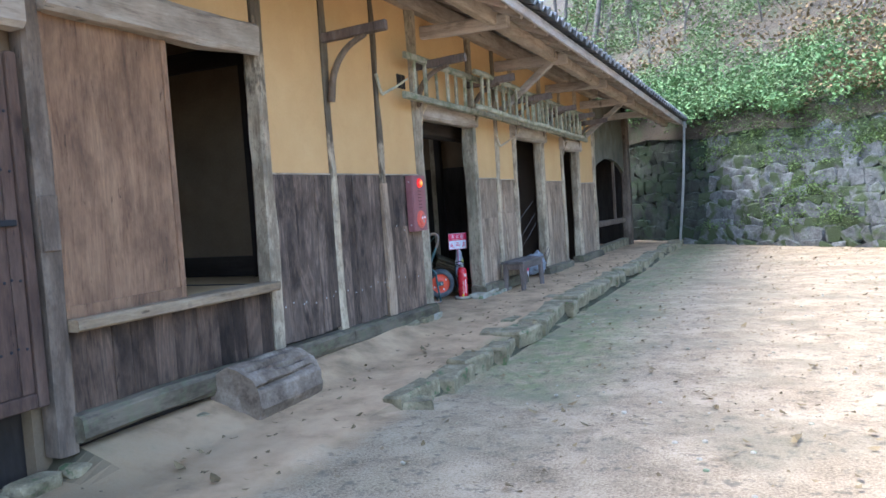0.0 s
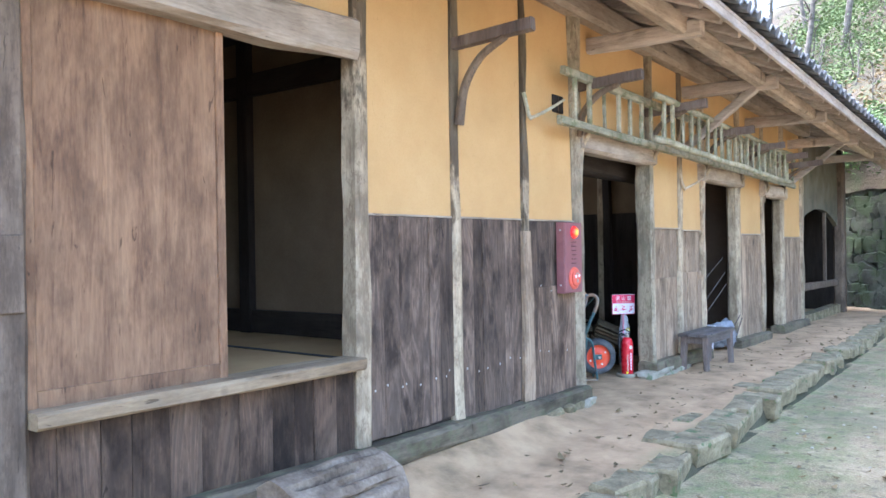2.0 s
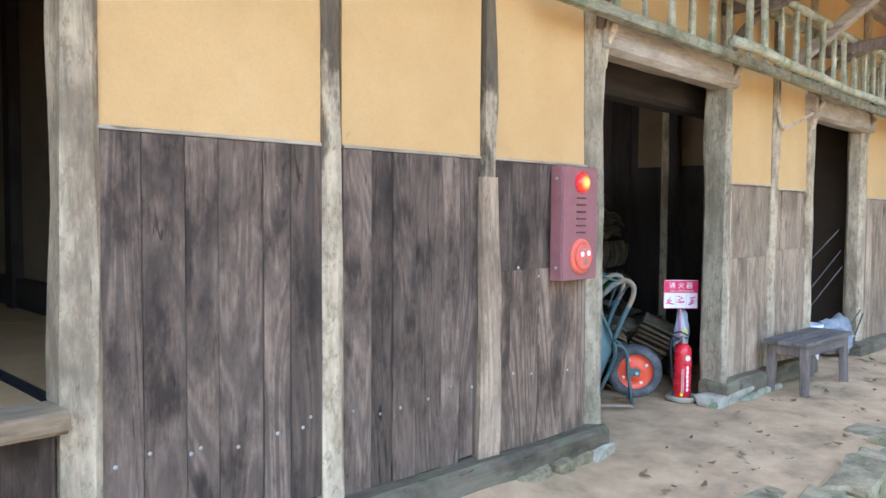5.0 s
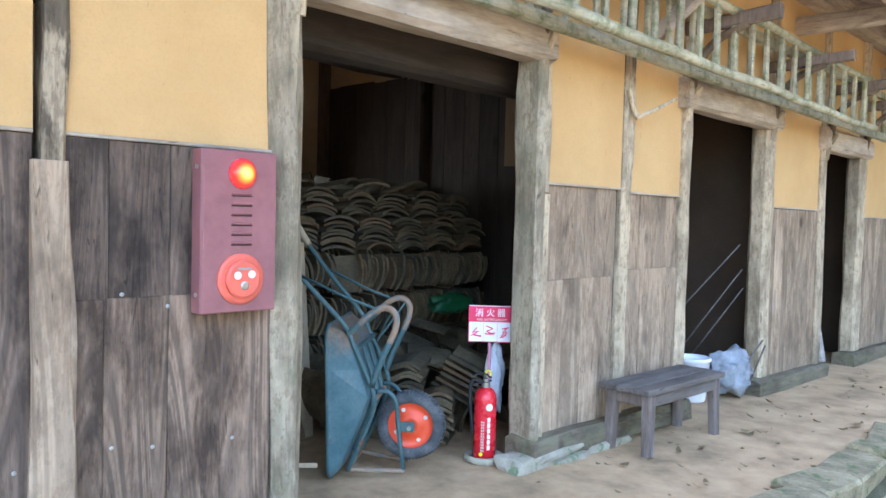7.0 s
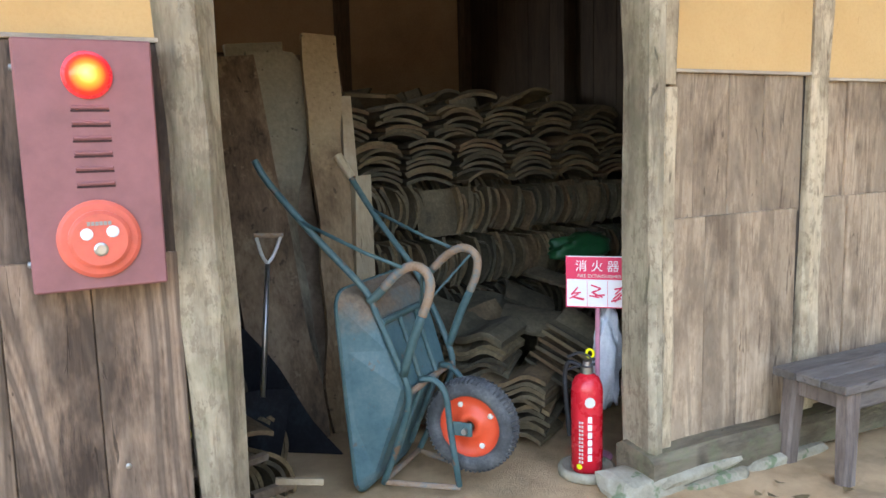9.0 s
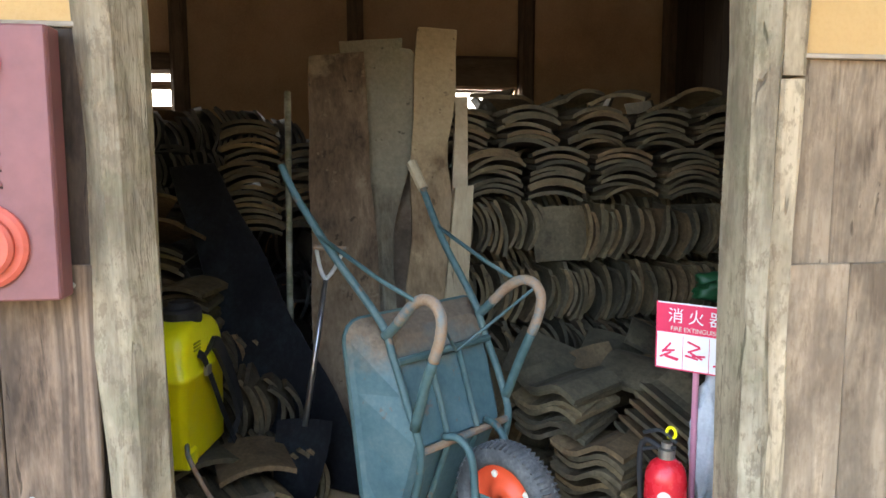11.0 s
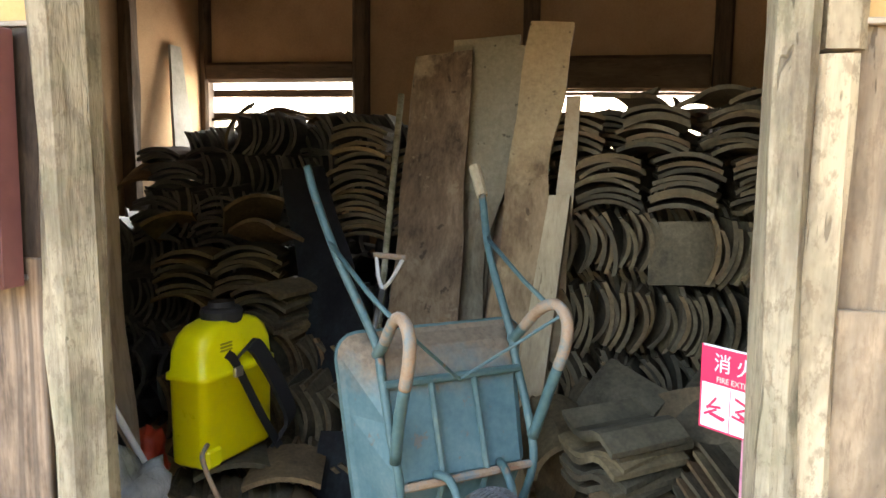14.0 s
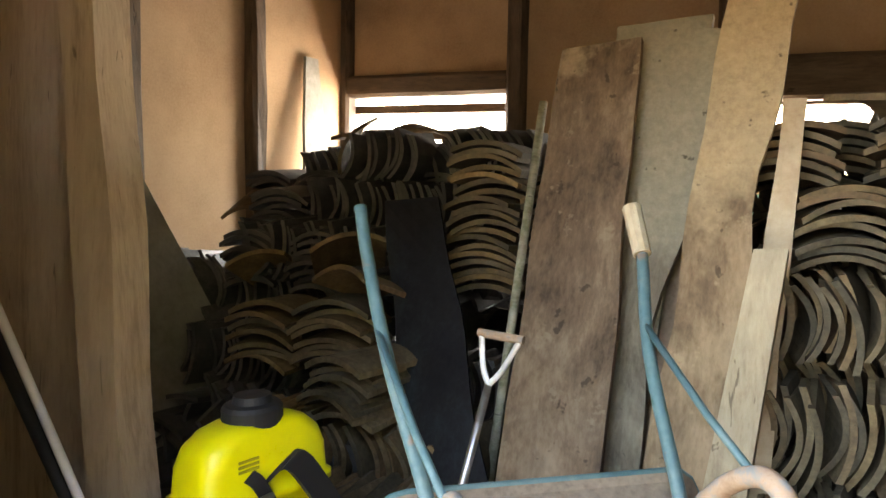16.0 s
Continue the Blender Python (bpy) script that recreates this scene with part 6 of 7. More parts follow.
def shelf_rack():
    ob = thing("wooden_rack", "grey slatted rack standing in the dark doorway", "rack", at=(-0.5, 6.1, walk_z(6)))
    for a in (5.8, 6.42):
        bm = B()
        timber(bm, (-0.2, a + 0.1, walk_z(6)), (-0.5, a + 0.1, 1.5), 0.05, 0.07, up=(0, 1, 0), segs=4, seed=a)
        part("stile", bm, M_BEAM_X, ob)
    for k in range(5):
        z = 0.2 + 0.28 * k
        x = -0.2 - 0.3 * (z - walk_z(6)) / 1.55
        bm = B()
        timber(bm, (x, 5.88, z), (x, 6.55, z), 0.04, 0.07, segs=4, seed=k)
        part("slat", bm, M_BEAM_X, ob)


shelf_rack()

# stones at the feet of the jambs
def rubble(bm, at, size, seed, turn=0.0):
    """A squarish worn stone."""
    r = bmesh.ops.create_icosphere(bm, subdivisions=2, radius=1.0)
    m = Matrix.Translation(at) @ pose(0, 0, 0, 0, 0, turn)
    for v in r["verts"]:
        p = v.co
        q = Vector([math.copysign(abs(c) ** 0.42, c) for c in p])
        k = 1 + 0.22 * noise.noise(p * 1.3 + Vector((seed * 3.7, 0, 0))) + 0.06 * noise.noise(p * 4 + Vector((0, seed, 0)))
        v.co = m @ (Vector((q.x * size[0], q.y * size[1], q.z * size[2])) * k * 0.82)


jamb = thing("jamb_stones", "pale worn foundation stones under the doorway jamb", "stone")
for k, (p, s) in enumerate((((0.02, 1.52, 0.02), (0.12, 0.2, 0.06)), ((0.06, 1.80, -0.005), (0.10, 0.22, 0.035)), ((0.03, 1.75, 0.045), (0.10, 0.3, 0.03)), ((0.05, 2.2, 0.0), (0.1, 0.3, 0.04)), ((0.02, 0.0, 0.0), (0.13, 0.16, 0.06)))):
    bm = B()
    rubble(bm, p, s, k)
    part("stone", bm, M_STONE, jamb)
found = thing("foundation_stones", "row of dark mossy foundation stones under the wall", "stone")
rnd = random.Random(17)
y = -5.6
while y < -0.1:
    w = rnd.uniform(0.16, 0.38)
    bm = B()
    rubble(bm, (0.03 + rnd.uniform(-0.02, 0.06), y + w / 2, walk_z(y) + 0.03), (rnd.uniform(0.08, 0.13), w * 0.52, rnd.uniform(0.05, 0.08)), y, rnd.uniform(-8, 8))
    part("stone", bm, M_KERB, found)
    y += w * 0.95

# nail heads in the boards
rnd = random.Random(61)
for y0, y1 in ((P1[1], P2[0]), (P2[1], P3[0]), (P3[1], P4[0])):
    for z in (0.50, 1.0) if y0 > -1 else (0.50,):
        y = y0 + 0.05
        while y < y1 - 0.03:
            bm = B()
            lathe(bm, ((0.0075, 0.0), (0.0075, 0.002), (0.003, 0.0035)), 8, pose(0.004, y, z + rnd.uniform(-0.03, 0.03), 0, 90, 0))
            part("nail", bm, M_STEEL, facade)
            y += rnd.choice((0.035, 0.11, 0.14, 0.16))


# ---- stacks of old roof tiles in the storeroom ----
def tile_mat():
    n = Nodes("old_clay_tile")
    v = n.coords()
    broad = n.noise(v, 7.0, 4.0, 0.6)
    fine = n.noise(v, 60.0, 4.0, 0.7)
    col = n.ramp(n.math("ADD", n.math("MULTIPLY", broad, 0.6), n.math("MULTIPLY", fine, 0.4)), ((0.34, (0.046, 0.036, 0.022)), (0.52, (0.10, 0.079, 0.049)), (0.70, (0.175, 0.14, 0.088))))
    r = n.add("ObjectInfo").outputs["Random"]
    tint = n.ramp(r, ((0.0, (0.62, 0.66, 0.68)), (0.35, (1.0, 0.98, 0.95)), (0.7, (1.25, 1.16, 1.0)), (0.88, (1.28, 1.02, 0.86)), (1.0, (1.9, 1.65, 1.3))))
    col = n.mix(1.0, col, tint, "MULTIPLY")
    n.bump(n.math("ADD", broad, fine), 0.4, 0.005)
    return n.done(col, 0.85, 0, 0.25)


M_TILE = tile_mat()


def pan_tile(chord=0.27, sag=0.052, length=0.27, thick=0.023, wave=False):
    """A curved clay tile, hollow side down, its length along x."""
    bm = B()
    k = 9
    rings = []
    for x in (-length / 2, length / 2):
        low, top = [], []
        for j in range(k):
            u = j / (k - 1) * 2 - 1
            z = sag * (1 - u * u) if not wave else sag * 0.7 * math.sin(u * 3.6)
            kx = 0.97 if x < 0 else 1.0
            low.append(bm.verts.new((x, u * chord / 2 * kx, z)))
            top.append(bm.verts.new((x, u * chord / 2 * kx * 1.02, z + thick)))
        rings.append((low, top))
    (a0, a1), (b0, b1) = rings
    for j in range(k - 1):
        bm.faces.new((a0[j], a0[j + 1], b0[j + 1], b0[j]))
        bm.faces.new((a1[j], b1[j], b1[j + 1], a1[j + 1]))
        bm.faces.new((a0[j], a1[j], a1[j + 1], a0[j + 1]))
        bm.faces.new((b0[j], b0[j + 1], b1[j + 1], b1[j]))
    for j in (0, k - 1):
        bm.faces.new((a0[j], b0[j], b1[j], a1[j]))
    bmesh.ops.recalc_face_normals(bm, faces=bm.faces)
    me = bpy.data.meshes.new("roof_tile")
    bm.to_mesh(me)
    bm.free()
    me.materials.append(M_TILE)
    return me


TILES = [pan_tile(0.26, 0.037, 0.27, 0.018), pan_tile(0.25, 0.032, 0.25, 0.018), pan_tile(0.265, 0.046, 0.28, 0.017), pan_tile(0.27, 0.03, 0.26, 0.018, True), pan_tile(0.22, 0.046, 0.24, 0.017), pan_tile(0.205, 0.038, 0.23, 0.016)]
# Dark tile copies for the backlit heap: its shade is put into the colour.
M_SHADED_TILE = mottled("smoked_black_tile", (0.028, 0.028, 0.029), (0.055, 0.052, 0.05), (0.11, 0.10, 0.09), scale=6, fine=50, rough=0.55, bump=0.4, dist=0.005, spec=0.45)
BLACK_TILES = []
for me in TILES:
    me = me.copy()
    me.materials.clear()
    me.materials.append(M_SHADED_TILE)
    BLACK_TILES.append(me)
rt = random.Random(42)
jit = rt.uniform


def put_tile(parent, m, kind=None):
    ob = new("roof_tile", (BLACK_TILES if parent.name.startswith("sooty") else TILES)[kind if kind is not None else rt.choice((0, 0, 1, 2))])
    ob.parent = parent
    ob.matrix_world = m
    return ob


def flat_stack(x, y, z, n, turn=0.0, step=0.0275, label="stack of curved old clay roof tiles lying flat", kind=None, tip=0.0, sooty=False):
    ob = thing("sooty_tile_stack" if sooty else "tile_stack", label, "roof tiles", "stacks of old roof tiles", at=(x, y, z))
    for k in range(n):
        put_tile(ob, pose(x + jit(-0.025, 0.025), y + jit(-0.016, 0.016), z + k * step - 0.02, jit(-5, 5), jit(-4, 4) + tip, turn + jit(-9, 9)), kind)


def edge_row(x, y0, y1, z, lean=0.0, step=0.027, label="row of curved roof tiles stood on edge", turn=0.0, size=0.108, sooty=False):
    ob = thing("sooty_tile_row" if sooty else "tile_row", label, "roof tiles", "stacks of old roof tiles", at=(x, (y0 + y1) / 2, z))
    y = y0
    while y < y1:
        put_tile(ob, pose(x + jit(-0.04, 0.04), y, z + size + jit(-0.016, 0.016), -90 + lean + jit(-8, 8), jit(-7, 7), turn + jit(-10, 10)), rt.choice((4, 4, 5, 1)))
        y += step * jit(0.75, 1.3)


def tile_heap(name, label, cells, n, seed, sooty=False):
    """Many tiles behind and beneath the others, too many to pick apart: one mesh."""
    r = random.Random(seed)
    bm = B()
    for _ in range(n):
        x0, x1, y0, y1, z0, z1 = r.choice(cells)
        m = pose(r.uniform(x0, x1), r.uniform(y0, y1), r.uniform(z0, z1), r.choice((0, 90, -90)) + r.uniform(-14, 14), r.uniform(-12, 12), r.uniform(-25, 25))
        me = TILES[r.choice((0, 1, 2, 4))]
        base = [bm.verts.new(m @ v.co) for v in me.vertices]
        for p in me.polygons:
            bm.faces.new([base[i] for i in p.vertices])
    me = bpy.data.meshes.new(name)
    bm.to_mesh(me)
    bm.free()
    me.materials.append(M_SHADED_TILE if sooty else M_TILE)
    tagged(new(name, me), label, "roof tiles", kind="stuff")


# the orderly stack on the far side of the planks
for k in range(6):
    y = 1.08 + 0.33 * k
    flat_stack(-1.86, y, 1.30, 7 if k % 3 else 6, jit(-6, 6))
    flat_stack(-2.2, y + 0.12, 1.27, 8, jit(-6, 6))
for k in range(6):
    flat_stack(-1.80, 1.22 + 0.325 * k, 1.075, 8, jit(-6, 6))
edge_row(-1.72, 1.02, 1.42, 0.83, lean=6)
edge_row(-1.70, 1.58, 2.9, 0.80, lean=-9)
edge_row(-1.98, 1.02, 2.9, 0.85, lean=-4)
edge_row(-1.64, 1.0, 2.85, 0.53, lean=-5)
edge_row(-1.9, 1.0, 2.85, 0.58, lean=5)
edge_row(-1.56, 1.0, 2.7, 0.27, lean=8)
edge_row(-1.8, 1.0, 2.7, 0.32, lean=-6)
edge_row(-1.52, 1.0, 2.6, 0.02, lean=-4)
tile_heap("tile_heap", "mass of old clay roof tiles stacked behind", ((-3.6, -2.35, 0.95, 3.0, 0.05, 1.45), (-3.5, -2.5, 0.4, 1.0, 0.05, 1.42), (-2.3, -1.75, 0.95, 3.0, 0.02, 0.42), (-2.2, -2.05, 0.95, 3.0, 0.4, 1.2), (-2.9, -2.4, 0.95, 3.0, 1.0, 1.5)), 800, 3)
loose = thing("loose_tiles", "loose clay tiles lying on top of the stack", "roof tiles")
for p in ((-1.82, 1.62, 1.50, 8, -10, 25), (-1.75, 1.86, 1.515, 4, 8, -30), (-1.9, 1.32, 1.50, -14, 5, 40), (-1.7, 2.15, 1.50, 6, -12, 10)):
    put_tile(loose, pose(*p), 1)
edge = put_tile(loose, pose(-1.60, 1.52, 0.90, 4, 76, 6), 1)

# fallen tiles before it
fallen = thing("fallen_tiles", "heap of fallen and leaning clay tiles", "roof tiles")
for p in ((-1.12, 1.30, 0.42, 50, 20, 60), (-1.05, 1.50, 0.36, 30, 50, 20), (-1.2, 1.62, 0.40, -20, 35, -40), (-0.98, 1.22, 0.20, 75, 10, 35), (-1.02, 1.12, 0.16, 85, 5, 30), (-0.94, 1.36, 0.22, 70, -12, 50), (-1.3, 1.20, 0.30, 80, 0, 20), (-1.25, 1.85, 0.45, 10, 25, 70), (-1.0, 1.8, 0.36, -8, 20, 30), (-1.35, 1.45, 0.2, 60, 0, 10), (-1.3, 2.1, 0.5, -15, 10, 20), (-0.9, 2.0, 0.3, 20, 15, 80), (-1.2, 1.0, 0.25, 85, 10, 15), (-0.85, 1.62, 0.44, 12, 8, 50), (-1.3, 2.4, 0.4, 20, 10, 0), (-0.9, 2.4, 0.3, 0, 10, 30)):
    put_tile(fallen, pose(*p), 2 if p[3] > 60 else None)


def ridge_tile():
    """A half-round ridge tile, open below, its length along x."""
    bm = B()
    rings = []
    for x in (-0.15, 0.15):
        rings.append([[bm.verts.new((x, r * math.cos(a), r * math.sin(a))) for a in [math.pi * k / 12 for k in range(13)]] for r in (0.115, 0.135)])
    (a0, a1), (b0, b1) = rings
    for k in range(12):
        bm.faces.new((a0[k], a0[k + 1], b0[k + 1], b0[k]))
        bm.faces.new((a1[k], b1[k], b1[k + 1], a1[k + 1]))
        bm.faces.new((a0[k], a1[k], a1[k + 1], a0[k + 1]))
        bm.faces.new((b0[k], b0[k + 1], b1[k + 1], b1[k]))
    for k in (0, 12):
        bm.faces.new((a0[k], b0[k], b1[k], a1[k]))
    return bm


for p in ((-0.95, 1.10, 0.30, 0, 12, 20), (-0.90, 1.19, 0.05, 0, 0, 24), (-0.98, 1.38, 0.10, -35, 8, 40)):
    ob = thing("ridge_tile", "half-round clay ridge tile with a reddish edge", "roof tile", "loose ridge tiles", at=pose(*p))
    bm = ridge_tile()
    bmesh.ops.transform(bm, matrix=pose(*p), verts=bm.verts)
    part("tile_body", bm, M_TILE, ob)
flat_stack(-0.62, 1.42, 0.05, 7, -52, kind=3, label="low pile of wavy tiles on the floor")
flat_stack(-0.60, 1.40, 0.23, 4, -46, kind=3, label="low pile of wavy tiles on the floor")
flat_stack(-0.74, 1.30, 0.33, 7, -50, kind=3, tip=6, label="small pile of flat tiles on other tiles")
slant = thing("slanting_tiles", "reddish tiles stacked at a slant on the pile", "roof tiles")
for k in range(6):
    put_tile(slant, pose(-0.56 + 0.012 * k, 1.60 + 0.012 * k, 0.30 + 0.032 * k, 8, 24, 28 + jit(-6, 6)), 3)
tile_heap("tile_rubble", "broken tile rubble under the loose tiles", ((-1.5, -0.7, 1.2, 2.9, 0.0, 0.12), (-1.5, -1.1, 1.1, 2.9, 0.1, 0.3)), 90, 7)

# the collapsed stack towards the window
SHADED_ROW = "row of dark tiles stood on edge, backlit shade in their colour"
flat_stack(-1.98, 0.10, 0.90, 19, 4, label="tall column of curved roof tiles")
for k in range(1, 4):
    flat_stack(-1.98 - 0.02 * k, 0.12 - 0.36 * k, 0.84, 8, jit(-8, 8), label="stack of dark roof tiles lying flat, backlit shade in their colour", sooty=True)
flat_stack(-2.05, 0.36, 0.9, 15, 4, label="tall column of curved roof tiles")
edge_row(-2.75, -1.2, -0.75, 1.20, lean=8, sooty=True, label=SHADED_ROW)
edge_row(-2.3, -0.9, 0.0, 1.05, lean=-6, sooty=True, label=SHADED_ROW)
edge_row(-2.42, -0.72, -0.42, 1.27, lean=-14, sooty=True, label=SHADED_ROW)
edge_row(-2.45, -0.25, 0.1, 1.27, lean=12, sooty=True, label=SHADED_ROW)
edge_row(-2.6, -0.8, 0.3, 1.22, lean=10, sooty=True, label=SHADED_ROW)
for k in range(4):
    flat_stack(-2.55, -0.35 - 0.3 * k, 1.18, 5, jit(-8, 8), sooty=True, label="stack of dark roof tiles lying flat, backlit shade in their colour")
flat_stack(-2.5, -1.62, 0.66, 8, 5, sooty=True, label="stack of dark roof tiles lying flat, backlit shade in their colour")
flat_stack(-2.3, -1.02, 1.02, 8, 5, sooty=True, label="stack of dark roof tiles lying flat, backlit shade in their colour")
edge_row(-2.1, -1.65, -0.5, 0.70, lean=16, sooty=True, label=SHADED_ROW)
edge_row(-2.05, -1.1, -0.2, 0.88, lean=-12, sooty=True, label=SHADED_ROW)
edge_row(-1.85, -1.3, 0.2, 0.46, lean=-10, sooty=True, label=SHADED_ROW)
edge_row(-1.80, -1.0, -0.45, 0.26, lean=14, sooty=True, label=SHADED_ROW)
edge_row(-1.5, -0.62, 0.25, 0.30, lean=8)
flat_stack(-1.62, -0.30, 0.68, 7, 12)
flat_stack(-1.45, -0.12, 0.55, 7, -14)
flat_stack(-1.68, -0.62, 0.62, 8, 8)
edge_row(-1.25, -0.5, 0.3, 0.16, lean=12)
lt = thing("loose_tiles", "loose tiles lying askew on the collapsed stack", "roof tiles")
for p in ((-1.74, -0.36, 0.98, 10, -28, 30), (-1.6, -0.2, 0.90, 6, -20, -20), (-2.45, -1.35, 1.14, 10, 20, 15), (-2.9, -0.7, 1.50, 8, 8, 40), (-2.8, -0.95, 1.47, -6, 4, 10), (-3.0, -0.4, 1.46, 5, 10, 60), (-2.5, -0.78, 1.44, 60, 10, 20), (-1.9, -0.85, 0.9, 15, -25, 10)):
    put_tile(lt, pose(*p))
tile_heap("tile_heap", "mass of collapsed dark roof tiles, backlit shade in their colour", ((-3.6, -2.85, -0.95, 0.5, 0.1, 1.38), (-3.6, -2.85, -1.7, -0.9, 0.0, 0.85), (-2.85, -2.0, -1.7, 0.5, 0.0, 0.8), (-2.0, -1.5, -1.6, 0.4, 0.0, 0.38)), 620, 4, True)
# broken tiles and boards under the sprayer
low = thing("low_tile_row", "row of tiles on edge lying low on the floor", "roof tiles")
for k in range(20):
    put_tile(low, pose(-1.02 + 0.02 * jit(-1, 1), -0.30 + 0.036 * k, 0.10, -72 + jit(-8, 8), jit(-8, 8), 18 + jit(-8, 8)), 5)
for k in range(16):
    put_tile(low, pose(-0.72 + 0.02 * jit(-1, 1), -0.24 + 0.036 * k, 0.075, -62 + jit(-8, 8), jit(-8, 8), 26 + jit(-8, 8)), 5)
put_tile(low, pose(-0.80, 0.0, 0.215, 2, 0, 30), 1)
put_tile(low, pose(-0.80, 0.2, 0.20, 2, 4, 15), 1)
# offcuts and sticks thrown on the floor inside the doorway
rq = random.Random(61)
for k in range(9):
    ob = thing("wood_offcut", "dirty broken wood offcut lying on the floor", "wood scrap", "offcuts on the storeroom floor")
    x, y, a = rq.uniform(-0.62, -0.30), rq.uniform(0.02, 0.34), rq.uniform(0, 3.1)
    l, w, z = rq.uniform(0.14, 0.30), rq.uniform(0.02, 0.045), 0.03 + 0.022 * k
    d = Vector((math.cos(a), math.sin(a), rq.uniform(-0.15, 0.15))) * l / 2
    bm = B()
    timber(bm, Vector((x, y, z)) - d, Vector((x, y, z)) + d, w, w * 0.7, segs=4, wob=0.006, seed=k)
    part("stick", bm, M_DIRTYPLANK if k % 3 else M_CLAY, ob)


# ---- far end of the building ----
end = thing("wall_end", "mossy grey plaster end bay with an arched opening", "wall", kind="structure")


def arch_bay(y0, y1, z1, top):
    """Plaster bay with a flat-arched opening through it."""
    bm = B()
    n = 12
    for xa in (-0.06, -0.14):
        lo, hi = [], []
        for k in range(n + 1):
            y = y0 + (y1 - y0) * k / n
            u = k / n * 2 - 1
            lo.append(bm.verts.new((xa, y, z1 - 0.30 * u * u)))
            hi.append(bm.verts.new((xa, y, top)))
        for k in range(n):
            bm.faces.new((lo[k], lo[k + 1], hi[k + 1], hi[k]))
        if xa == -0.06:
            first_lo = lo
        else:
            for k in range(n):
                bm.faces.new((first_lo[k], lo[k], lo[k + 1], first_lo[k + 1]))
    part("plaster_panel", bm, M_ENDPLASTER, end)


M_ENDPLASTER = mottled("mossy_plaster", (0.10, 0.092, 0.062), (0.155, 0.138, 0.096), (0.20, 0.185, 0.145), scale=2.2, fine=50, rough=0.95, bump=0.4, shift=False)
arch_bay(8.16, 11.45, 1.95, 3.2)
for a, b in ((11.45, 11.75),):
    bm = B()
    timber(bm, (-0.05, (a + b) / 2, -0.15), (-0.05, (a + b) / 2, 3.1), 0.2, b - a, up=(0, 1, 0), segs=8, wob=0.015, seed=a)
    part("post", bm, M_POST_OLD, end)
bm = B()
timber(bm, (-0.1, 8.1, 0.55), (-0.1, 11.5, 0.5), 0.1, 0.12, segs=6, wob=0.01, seed=3)
part("bar", bm, M_POST_OLD, end)
bm = B()
timber(bm, (-0.1, 10.4, 0.5), (-0.1, 10.4, 1.9), 0.06, 0.07, up=(0, 1, 0), segs=4, seed=5)
part("upright", bm, M_POST_OLD, end)
slab("low_wall", -0.2, -0.02, 8.16, 11.45, -0.2, 0.06, M_KERB, end)
slab("back_panel", -2.6, -2.5, 7.4, 12.2, -0.2, 3.4, M_DARKWOOD, end)

# ---- kerb of flat stones along the walk ----
kerb = thing("kerb", "uneven kerb of flat mossy stones along the earth walk", "kerb", kind="structure")
rk = random.Random(23)


def flagstone(bm, at, half, deep, r, turn):
    """A flat, broken-edged stone with a crisp riser; its top at the given height."""
    m = pose(*at, r.uniform(-2.5, 2.5), r.uniform(-3, 3), turn)
    rim = []
    for cx, cy in ((1, -1), (1, 0), (1, 1), (0.2, 1), (-1, 1), (-1, 0.1), (-1, -1), (-0.1, -1)):
        rim.append((half[0] * cx * r.uniform(0.78, 1.05), half[1] * cy * r.uniform(0.86, 1.0) + half[1] * r.uniform(-0.08, 0.08)))
    top = [bm.verts.new(m @ Vector((x * 0.9, y * 0.94, r.uniform(-0.006, 0.006)))) for x, y in rim]
    lip = [bm.verts.new(m @ Vector((x, y, -0.02 + r.uniform(-0.006, 0.006)))) for x, y in rim]
    foot = [bm.verts.new(m @ Vector((x * r.uniform(0.86, 1.02), y, -deep))) for x, y in rim]
    bm.faces.new(top)
    for a, b in ((top, lip), (lip, foot)):
        for k in range(8):
            bm.faces.new((a[k], b[k], b[(k + 1) % 8], a[(k + 1) % 8]))
    bmesh.ops.recalc_face_normals(bm, faces=bm.faces)


y = -3.0
while y < 12.0:
    w = rk.uniform(0.16, 0.62)
    kx = lerp_table(y + w / 2, KERB)
    bm = B()
    flagstone(bm, (kx - 0.03 + rk.uniform(-0.04, 0.02), y + w / 2, walk_z(y) + rk.uniform(0.012, 0.055)), (rk.uniform(0.08, 0.18), w * 0.5), rk.uniform(0.11, 0.17), rk, rk.uniform(-15, 15))
    part("stone", bm, M_KERB, kerb)
    if rk.random() < 0.25 and y < 3:
        bm = B()
        flagstone(bm, (kx - 0.30 + rk.uniform(-0.06, 0.05), y + w / 2, walk_z(y) + rk.uniform(0.0, 0.012)), (rk.uniform(0.07, 0.13), w * 0.4), 0.05, rk, rk.uniform(-25, 25))
        part("stone", bm, M_KERB, kerb)
    y += w * 0.97
bm = B()
flagstone(bm, (1.25, -2.85, -0.10), (0.13, 0.1), 0.06, rk, 20)
part("stone", bm, M_KERB, kerb)

# ---- retaining wall ----
A0, A1 = Vector((-3.5, 15.6, 0)), Vector((13.0, 3.6, 0))
along = (A1 - A0).normalized()
away = Vector((along.y, -along.x, 0))
if away.y < 0:
    away = -away
LEN = (A1 - A0).length
stonewall = thing("retaining_wall", "tall dry-stone retaining wall with moss and ferns", "wall", kind="structure")


def wall_at(s, h):
    """A point on the sloping wall face."""
    return A0 + along * s + away * (0.28 * h) + Vector((0, 0, h - 0.25))


rs = random.Random(31)
bm = B()
vs = [bm.verts.new(wall_at(s, h) + away * 0.14) for s in (0, LEN) for h in (-0.2, 3.35)]
bm.faces.new((vs[0], vs[2], vs[3], vs[1]))
